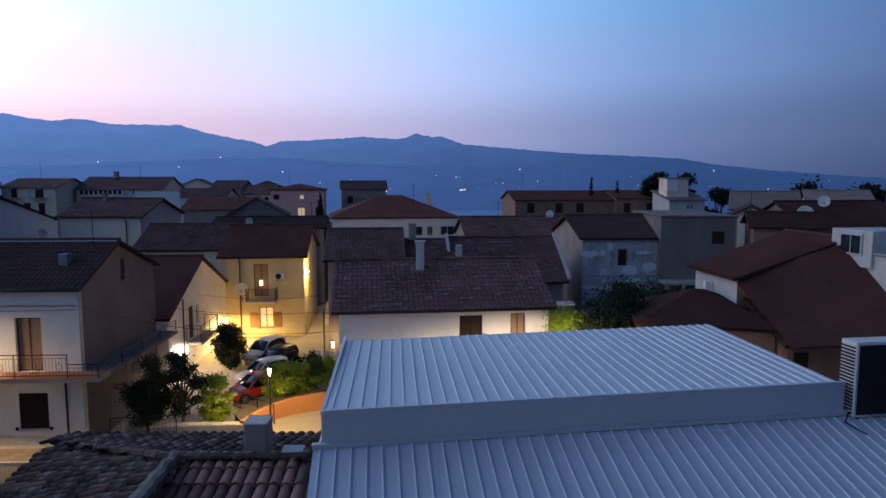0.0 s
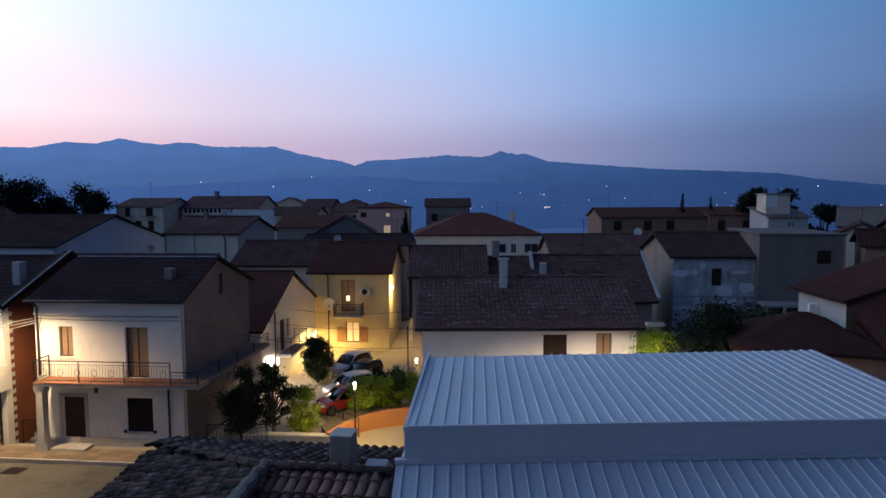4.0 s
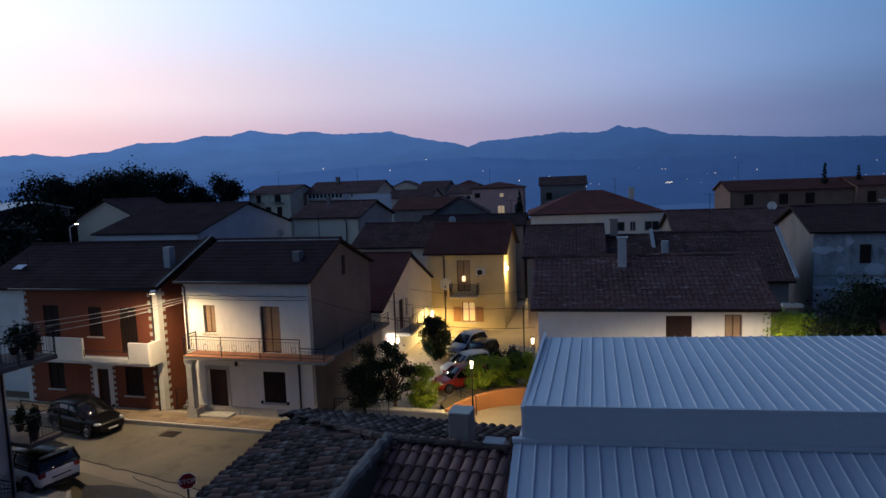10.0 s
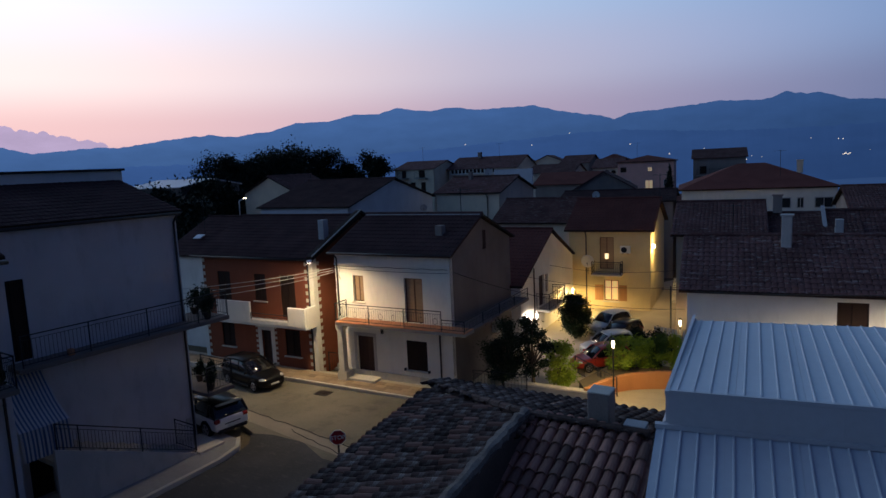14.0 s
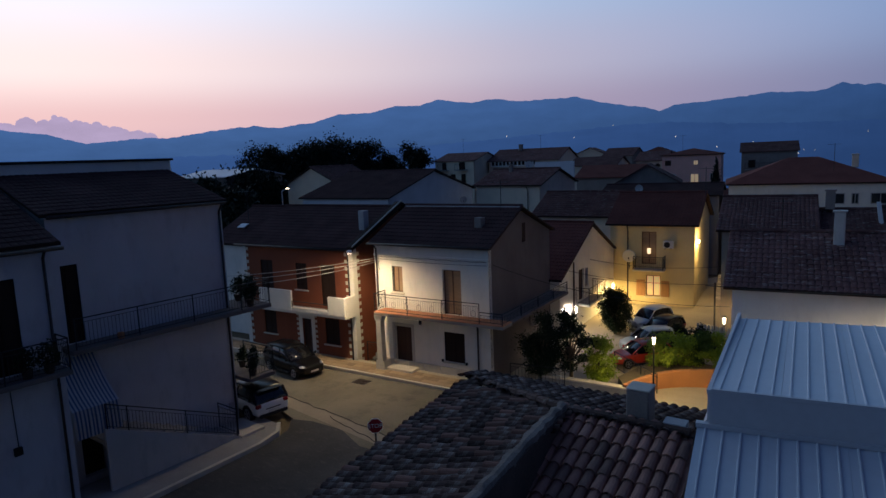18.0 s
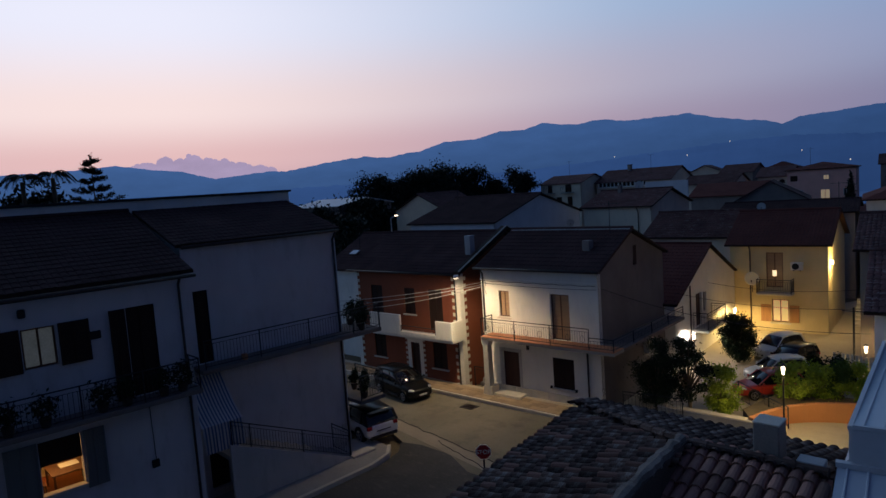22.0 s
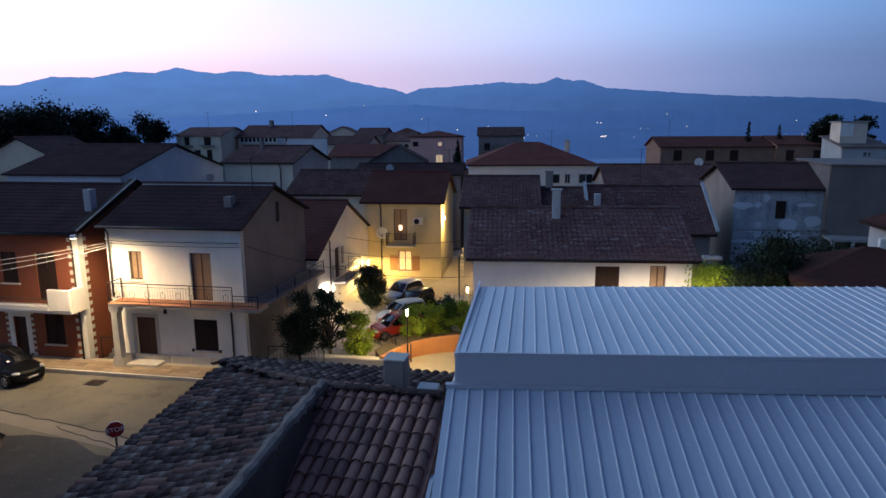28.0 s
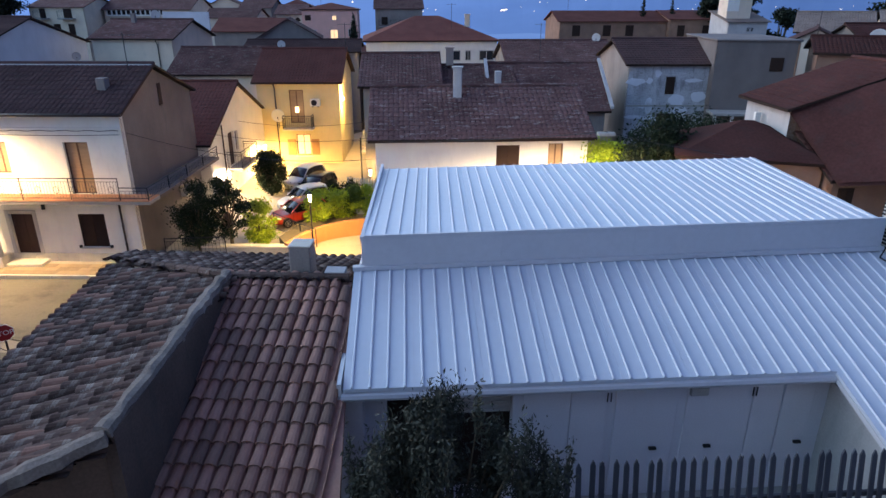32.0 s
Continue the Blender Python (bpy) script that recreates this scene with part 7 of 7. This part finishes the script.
for az, d, top in ((-54.6, 72, -0.012), (-57.8, 70, -0.02), (-51.2, 78, -0.006), (-49.4, 80, 0.0), (-52.6, 66, -0.03), (-49.0, 82, -0.02)):
    pine_row(d * math.sin(radians(az)), d * math.cos(radians(az)), -0.4, 10.9 + d * top, 2.6, 8, int(520 - az), "dark leafy tree among the roofs")
# lamps among the far trees and lights across the valley
DOT = material("distant_lamp", (1, 0.9, 0.7), 0.5, 0.95, 8, 40, 0.0, emit=(1.0, 0.86, 0.62), power=1.8)
bl = thing("street_lamp", -54.0, 47.5, 0, 0, "tall street lamp beside dark trees", "street lamp", group="street lamps")
part("pole", rods([((0, 0, -0.45), (0, 0, 8.0)), ((0, 0, 8.0), (0.9, 0, 8.3))], 0.06), FLASH, bl)
part("head", box(0.75, -0.07, 8.25, 1.15, 0.07, 8.33, 0.02), LAMPGLASS, bl)
rnd = random.Random(12)


def far_light(az, h, d=3050, r=3.4):
    bm = bmesh.new()
    bmesh.ops.create_icosphere(bm, subdivisions=1, radius=r)
    return solid("valley_lamp", bm, DOT, "tiny distant lamp in the valley", "lamp", d * math.sin(radians(az)), d * math.cos(radians(az)), EYE[2] + d * h, group="lamps across the valley")


for az, h in ((1.2, 0.0125), (1.5, 0.012), (-5.1, -0.010), (-4.0, -0.007), (4.8, 0.003), (5.4, 0.003), (-0.6, 0.015), (-22.6, 0.026), (-28.5, 0.032), (-19.3, 0.041), (6.9, 0.024), (23.1, 0.02), (27.2, -0.006), (8.5, 0.006), (-8.3, 0.008), (-11.0, 0.003), (16.5, 0.012), (-14.2, 0.02), (19.6, 0.004)):
    far_light(az, h, 2600 if h < 0.01 else 2580, rnd.uniform(1.1, 2.2))
for k in range(6):
    far_light(1.55 + k * 0.09, -0.0085 + 0.0006 * (k % 3), 2500, 1.8)
for k in range(16):
    far_light(rnd.uniform(-16, 32), rnd.uniform(-0.012, 0.006), 2480, rnd.uniform(0.7, 1.2))
for k in range(5):
    far_light(-39.4 + k * 0.22, -0.001 + 0.0006 * (k % 2), 1900, 1.2)

# ---- evening cloud bank over the ridge ----
# the dusk light on the cloud is put into its emission colour
CLOUD = haze_material("glowing_mauve_evening_cloud", (0.05, 0.05, 0.08), (0.80, 0.66, 0.94), (0.80, 0.66, 0.94))
bm = bmesh.new()
rnd = random.Random(31)
TOWERS = ((-68.6, 1.5, 0.070), (-67.2, 0.8, 0.079), (-66.1, 0.7, 0.074), (-65.0, 0.9, 0.0815), (-63.9, 0.7, 0.074), (-62.7, 1.2, 0.071), (-61.3, 1.3, 0.062), (-59.6, 1.2, 0.054))
for k in range(760):
    az, wide, crown = rnd.choice(TOWERS)
    a = rnd.gauss(az, wide * 0.55)
    lump = 0.5 + 0.5 * noise.noise((a * 2.3, 5.0, 0)) + 0.3 * noise.noise((a * 6.1, 1.0, 0))
    hh = 0.036 + (crown - 0.036) * max(0.05, 1 - ((a - az) / (wide * 1.4)) ** 2) * (0.72 + 0.28 * lump) * rnd.random() ** 0.45
    low = 1 - max(0.0, min(1.0, (hh - 0.036) / 0.045))
    m = Matrix.Translation((4700 * math.sin(radians(a)), 4700 * math.cos(radians(a)), EYE[2] + 4700 * hh)) @ Matrix.Diagonal((1, 1, rnd.uniform(0.6, 1.0), 1))
    bmesh.ops.create_icosphere(bm, subdivisions=2, radius=rnd.uniform(7, 20) + 26 * low, matrix=m)
solid("cloud_bank", bm, CLOUD, "small mauve cumulus bank low over the ridge", "cloud", kind="structure", smooth=True)

# ---- terrace under the metal roof ----
TW = thing("terrace_wall", -1.95, 8.35, 0, 7.3, "pale painted terrace wall with closed shutters", "wall")
bm = wall_bm(8.1, 2.6, 5.28, 0.25, [(0.55, 2.6, 2.9, 4.95)], lambda a, b, c: (a, b, c))
part("wall", bm, ANNEXWALL, TW)
# dark block behind the opening, in place of the shade within
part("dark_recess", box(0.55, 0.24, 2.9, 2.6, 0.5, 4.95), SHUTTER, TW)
for i in range(6):
    part("blind_slat", box(1.55, 0.1, 4.5 + i * 0.075, 2.58, 0.13, 4.56 + i * 0.075), GREYWHITE, TW)
for a, b in ((2.75, 3.53), (3.55, 4.16), (4.3, 5.35), (5.5, 6.62), (6.64, 7.13), (7.16, 7.7)):
    part("shutter_leaf", box(a, -0.035, 2.75, b, -0.002, 4.95, 0.008), ANNEXWALL, TW)
for a in (4.14, 4.2, 6.6, 6.66):
    for z in (3.3, 4.7):
        part("hinge", box(a, -0.055, z, a + 0.014, -0.036, z + 0.17), IRON, TW)
for a in (4.95, 5.9, 7.5):
    part("catch", box(a, -0.09, 3.72, a + 0.12, -0.036, 3.76), IRON, TW)
part("lamp_box", box(5.52, -0.1, 4.77, 5.82, 0.0, 4.92, 0.015), GREYWHITE, TW, "small grey wall light fitting")
part("corner_post", box(-0.25, -0.25, 2.6, 0.2, 0.3, 5.28, 0.02), ANNEXWALL, TW)
part("eave_gutter", rods([((-0.1, -0.42, 5.24), (7.75, -0.42, 5.24))], 0.07, 8), FLASH, TW)
solid("terrace_floor", prism([(-1.9, 4.2), (9.8, 5.2), (9.4, 9.9), (-2.0, 8.4)], 2.4, 2.75), CONCRETE, "grey concrete terrace floor", "floor", kind="structure")
solid("annexe_base", prism([(-1.85, 4.3), (9.7, 5.3), (8.6, 12.3), (-2.1, 10.7)], -0.5, 2.38), ANNEXWALL, "plain lower storey of the annexe", "wall", kind="structure")
# duller plaster than the terrace wall: shade is put into its colour
part("wing_wall", box(7.95, -3.4, 2.6, 8.15, 0.2, 4.9), GREYWHITE, TW)
FENCE = material("dark_blue_grey_painted_wood", (0.045, 0.05, 0.065), 0.7, 0.75, 4, 30, 0.3, vary=0.2)
fence = thing("picket_fence", 0.75, 6.68, 2.75, 7.0, "dark weathered picket fence with pointed slats", "fence")
pk = bmesh.new()
vs = [[pk.verts.new((x, y, z)) for x, z in ((0, 0), (0.07, 0), (0.07, 2.38), (0.035, 2.46), (0, 2.38))] for y in (0, 0.025)]
pk.faces.new(vs[0])
pk.faces.new(vs[1][::-1])
for i in range(5):
    pk.faces.new((vs[0][i], vs[0][(i + 1) % 5], vs[1][(i + 1) % 5], vs[1][i]))
pm = mesh_of("picket", pk, FENCE)
rnd = random.Random(4)
for i in range(40):
    o = new("picket", pm)
    o.parent = fence
    o.matrix_basis = pose(i * 0.156, -0.42 + rnd.uniform(-0.01, 0.01), rnd.uniform(-0.02, 0.02), -10, rnd.uniform(-0.8, 0.8), 0)
for z in (0.5, 1.7):
    part("rail", box(-0.05, -0.37 + 0.176 * z, z, 6.2, -0.33 + 0.176 * z, z + 0.08), FENCE, fence)
rnd = random.Random(88)
OLEANDER = leaf_material("dull_oleander_leaves", (0.050, 0.056, 0.042))
sprigs = []
for k in range(90):
    sx = rnd.uniform(-1.25, 1.3)
    top = 3.25 - 0.35 * abs(sx + 0.1) if -1.0 < sx < 0.8 else 2.4
    tz = top * rnd.uniform(0.35, 1.0) if k > 26 else top + rnd.uniform(-0.15, 0.22)
    sprigs.append(((sx, rnd.uniform(-0.45, 0.45), tz - 0.3), (rnd.uniform(0.09, 0.2), rnd.uniform(0.09, 0.2), rnd.uniform(0.3, 0.5))))
sprigs += [((-1.33, 0.0, 2.5), (0.07, 0.07, 0.5)), ((-1.2, 0.05, 2.0), (0.1, 0.1, 0.5)), ((-0.15, 0, 3.3), (0.07, 0.07, 0.45)), ((0.3, 0, 3.3), (0.07, 0.07, 0.4)), ((0.9, 0, 3.0), (0.06, 0.06, 0.4)), ((1.45, 0, 2.55), (0.06, 0.06, 0.4))]
tree(-0.25, 6.45, 2.75, 0.6, sprigs, 52000, 0.044, OLEANDER, "dark narrow-leaved oleander shrub on the terrace", 89, name="shrub", category="shrub", slim=0.6, upright=0.6, trunk_r=0.06)

# big cooling unit at the end of the upper roof
ac = thing("air_conditioner", 8.2, 12.2, 6.05, 8, "large grey outdoor cooling unit with slatted side", "air conditioner", group="outdoor cooling units")
part("case", box(0, 0, 0.06, 1.05, 0.42, 1.6, 0.02), DISHWHITE, ac)
for i in range(20):
    part("side_slat", box(-0.03, 0.03, 0.14 + i * 0.07, 0.0, 0.39, 0.17 + i * 0.07), TRIM, ac)
part("front_recess", box(0.06, -0.012, 0.12, 1.0, -0.002, 1.54), TRIM, ac)
for zc in (0.45, 1.15):
    bm = bmesh.new()
    for k in range(5):
        for i in range(20):
            a, b = 2 * math.pi * i / 20, 2 * math.pi * (i + 1) / 20
            rr = 0.07 * (k + 1)
            bm_rod(bm, (0.5 + rr * math.cos(a), -0.03, zc - 0.02 + rr * math.sin(a)), (0.5 + rr * math.cos(b), -0.03, zc - 0.02 + rr * math.sin(b)), 0.006, 4)
    part("fan_grille", bm, IRON, ac)
for a in (0.1, 0.85):
    part("foot", box(a, 0.02, 0.0, a + 0.1, 0.40, 0.06), TRIM, ac)
part("cable", rods([((0.0, 0.1, 0.15), (-0.25, -0.1, 0.03)), ((-0.25, -0.1, 0.03), (-0.1, -0.5, -0.08))], 0.015), CABLE, ac)

# ---- the viewer's own building behind the camera ----
solid("own_building_wall", prism([(-9, -10), (9, -10), (9, -0.9), (-9, -0.9)], -0.5, 12.8), GREYWHITE, "plain plastered building behind the viewpoint", "wall", kind="structure")
# balcony floor under the eye
solid("own_balcony", prism([(-3, -0.9), (3, -0.9), (3, 0.15), (-3, 0.15)], 9.0, 9.15), CONCRETE, "narrow balcony floor of the viewpoint", "floor", kind="structure")

# ---- old tiled roofs: every barrel tile near the eye ----
def barrel(length=0.44, r0=0.098, r1=0.078, t=0.014, n=6):
    """A tapered half-round tile, wide end at y = 0 (lower), open side down."""
    bm = bmesh.new()
    rows = []
    for y, r in ((0.0, r0), (length, r1)):
        rows.append([bm.verts.new((q * math.cos(math.pi * i / n), y, q * math.sin(math.pi * i / n) * 0.85)) for q in (r, r - t) for i in range(n + 1)])
    m = n + 1
    for i in range(n):
        bm.faces.new((rows[0][i], rows[0][i + 1], rows[1][i + 1], rows[1][i]))
        bm.faces.new((rows[0][m + i], rows[1][m + i], rows[1][m + i + 1], rows[0][m + i + 1]))
        bm.faces.new((rows[0][i], rows[0][m + i], rows[0][m + i + 1], rows[0][i + 1]))
    bm.faces.new((rows[0][0], rows[1][0], rows[1][m], rows[0][m]))
    bm.faces.new((rows[0][n], rows[0][m + n], rows[1][m + n], rows[1][n]))
    return bm


def lay_tiles(parent, corner, along, up, n_cols, n_rows, pitch, course, mats, seed, jitter, most, keep, mix=None):
    """Columns of barrel tiles. corner: the lower start; along: unit vector along the eave; up: unit vector up the slope. keep(p): whether a tile lies on the roof."""
    rnd = random.Random(seed)
    meshes = [mesh_of("tile", barrel(0.44 * k, 0.098, 0.078), m) for m in mats for k in (1.0, 0.96)]
    a, u = Vector(along).normalized(), Vector(up).normalized()
    nrm = a.cross(u)
    rot = Matrix((a, u, nrm)).transposed().to_4x4()
    made, joined = 0, bmesh.new()
    pan = bmesh.new()
    for i in range(n_cols):
        for j in range(n_rows):
            p = Vector(corner) + a * (i * pitch + rnd.uniform(-1, 1) * jitter * 0.3) + u * (j * course + rnd.uniform(-1, 1) * jitter)
            if not keep(p):
                continue
            m = Matrix.Translation(p + nrm * (0.055 + 0.012 * rnd.random())) @ rot @ pose(0, 0, 0, -3.2 + rnd.uniform(-1, 1) * jitter * 30, 0, rnd.uniform(-1, 1) * jitter * 110)
            if made < most:
                o = new("tile", rnd.choice(meshes))
                o.parent = parent
                o.matrix_basis = m
                made += 1
            else:
                b = barrel()
                b.transform(m)
                tmp = bpy.data.meshes.new("t")
                b.to_mesh(tmp)
                b.free()
                joined.from_mesh(tmp)
                bpy.data.meshes.remove(tmp)
            # the upturned channel tile beside it
            q = p + a * pitch * 0.5
            k = 4
            r = 0.085
            rows = []
            for f in (0.0, course * 1.08):
                rows.append([pan.verts.new(q + u * f + a * (-r * math.cos(math.pi * s / k)) + nrm * (0.05 - r * 0.6 * math.sin(math.pi * s / k) + (0.02 if f == 0 else 0.0))) for s in range(k + 1)])
            for s in range(k):
                pan.faces.new((rows[0][s], rows[0][s + 1], rows[1][s + 1], rows[1][s]))
    if len(joined.verts):
        tagged(part("more_tiles", joined, mix or mats[0], parent), kind="stuff")
    else:
        joined.free()
    tagged(part("channel_tiles", pan, mix or mats[-1], parent), kind="stuff")


TILE_PINK2 = material("brown_clay_tile", (0.27, 0.15, 0.115), 0.92, 0.7, 3.0, 20, 0.35, stain=0.5, stain_colour=(0.16, 0.11, 0.095), vary=0.25)
TILE_OLD2 = material("pale_lichened_tile", (0.122, 0.074, 0.060), 0.95, 0.5, 4.0, 18, 0.5, stain=0.6, stain_colour=(0.11, 0.095, 0.08), vary=0.4, fleck=0.4)
TILE_OLD3 = material("rosy_old_tile", (0.175, 0.088, 0.068), 0.95, 0.5, 4.0, 18, 0.5, stain=0.5, stain_colour=(0.12, 0.09, 0.075), vary=0.35)
MORTAR = material("crumbling_grey_mortar", (0.22, 0.18, 0.155), 1.0, 0.5, 6, 30, 0.8, stain=0.5, stain_colour=(0.09, 0.08, 0.07))
DARKRENDER = material("dark_weathered_render", (0.105, 0.070, 0.057), 1.0, 0.55, 2.5, 25, 0.6, stain=0.5, stain_colour=(0.05, 0.045, 0.04))
BROWNWALL = material("brown_earthy_plaster", (0.15, 0.095, 0.07), 1.0, 0.6, 2.5, 25, 0.5, stain=0.5, stain_colour=(0.09, 0.065, 0.05))


def plane_frame(c):
    """Lower corner, eave direction and slope direction of a roof quad given eave first."""
    a, b, d, e = (Vector(p) for p in c)
    along = (b - a).normalized()
    up = (e - a)
    up = (up - along * up.dot(along)).normalized()
    return a, along, up


def inside(poly):
    def test(p):
        r = False
        for (x0, y0), (x1, y1) in zip(poly, poly[1:] + poly[:1]):
            if (y0 > p.y) != (y1 > p.y) and p.x < (x1 - x0) * (p.y - y0) / (y1 - y0) + x0:
                r = not r
        return r
    return test


rc = plane_frame(RIGHT)
lay_tiles(roof_right, rc[0] - rc[1] * 0.4, rc[1], rc[2], 17, 20, 0.205, 0.36, [TILE_PINK, TILE_PINK2, TILE_PINK], 6, 0.012, 290, inside([(-4.4, 3.9), (-1.75, 3.9), (-2.38, 10.35), (-4.62, 10.35)]))
# the old roof: its eave runs along the street side, so the slope rises to +x
lc = plane_frame([(-8.28, 13.2, 5.27), (-7.0, 3.2, 5.27), (-4.1, 3.6, 6.08), (-4.6, 13.2, 6.08)])
lay_tiles(roof_left, lc[0], lc[1], lc[2], 46, 12, 0.215, 0.35, [TILE_OLD, TILE_OLD2, TILE_OLD, TILE_OLD3], 7, 0.045, 295, inside([(-7.3, 3.6), (-4.45, 5.7), (-4.75, 10.25), (-8.35, 12.6)]), TILE_OLDMIX)
bc = plane_frame([(-2.5, 13.45, 5.2), (-8.3, 13.45, 5.2), (-8.3, 10.45, 6.0), (-2.5, 10.45, 6.0)])
lay_tiles(roof_back, bc[0], bc[1], bc[2], 28, 9, 0.215, 0.36, [TILE_OLD, TILE_OLD2, TILE_OLD], 8, 0.03, 240, inside([(-4.55, 10.55), (-2.35, 10.55), (-2.7, 13.5), (-8.3, 13.5), (-8.3, 12.85)]), TILE_OLDMIX)
# ridge, hip and coping
for (a, b) in (((-2.35, 10.45, 6.08), (-4.6, 10.4, 6.1)), ((-4.6, 10.35, 6.14), (-8.0, 12.6, 5.42))):
    a, b = Vector(a), Vector(b)
    n = int((b - a).length / 0.38)
    for i in range(n):
        p, q = a.lerp(b, i / n), a.lerp(b, (i + 1.12) / n)
        bm = bmesh.new()
        bm_rod(bm, p, q, 0.095, 8, 0.08)
        part("ridge_tile", bm, TILE_OLD2, old_house)
# coping and rendered wall between the two roof levels
part("step_wall", prism([(-4.62, 10.3), (-4.30, 5.75), (-4.14, 5.75), (-4.46, 10.38)], 3.0, [6.16, 6.16, 6.16, 6.16]), DARKRENDER, old_house)
bm = bmesh.new()
pts = [Vector((-4.56, 10.3, 6.2)), Vector((-4.46, 8.8, 6.22)), Vector((-4.33, 7.2, 6.20)), Vector((-4.24, 5.72, 6.21))]
rnd = random.Random(17)
line = [p.lerp(q, i / 9) for p, q in zip(pts, pts[1:]) for i in range(9)] + [pts[-1]]
rings = []
for p in line:
    w, h = 0.085 + rnd.uniform(-0.03, 0.035), rnd.uniform(0.02, 0.075)
    rings.append([bm.verts.new(p + Vector((x, rnd.uniform(-0.03, 0.03), z))) for x, z in ((-w - 0.05, -0.07), (-w, h * 0.7), (0.0, h), (w * 0.8, h * 0.6), (w, -0.08))])
for a, b in zip(rings, rings[1:]):
    for i in range(5):
        bm.faces.new((a[i], a[(i + 1) % 5], b[(i + 1) % 5], b[i]))
bm.faces.new(rings[0])
bm.faces.new(rings[-1][::-1])
part("mortar_coping", bm, MORTAR, old_house)
rings = []
bm = bmesh.new()
for i in range(22):
    p = Vector((-4.2, 5.72, 6.2)).lerp(Vector((-7.1, 3.85, 5.42)), i / 21)
    w, h = 0.1 + rnd.uniform(-0.025, 0.03), rnd.uniform(0.03, 0.07)
    rings.append([bm.verts.new(p + Vector((x * 0.5, -x, z)) + Vector((rnd.uniform(-0.03, 0.03), 0, 0))) for x, z in ((-w - 0.04, -0.06), (-w * 0.7, h * 0.7), (0.0, h), (w * 0.8, h * 0.4), (w, -0.12))])
for a, b in zip(rings, rings[1:]):
    for i in range(5):
        bm.faces.new((a[i], a[(i + 1) % 5], b[(i + 1) % 5], b[i]))
bm.faces.new(rings[0])
bm.faces.new(rings[-1][::-1])
part("verge_mortar", bm, MORTAR, old_house)
part("gable_wall", prism([(-7.0, 4.05), (-4.2, 5.85), (-4.35, 6.1), (-7.1, 4.3)], -0.5, [5.15, 5.92, 5.9, 5.15]), BROWNWALL, old_house)
part("street_wall", prism([(-7.0, 4.1), (-6.7, 4.1), (-7.5, 12.4), (-7.85, 12.4)], -0.5, 5.1), BROWNWALL, old_house)
part("back_wall", prism([(-8.0, 12.9), (-2.6, 12.9), (-2.6, 13.1), (-8.0, 13.1)], -0.5, 5.1), BEIGE, old_house)
part("loose_slab", pose_box(-2.62, 10.62, 6.08, 0.38, 0.25, 0.1, 5), GREYWHITE, old_house, "pale broken slab on the ridge")
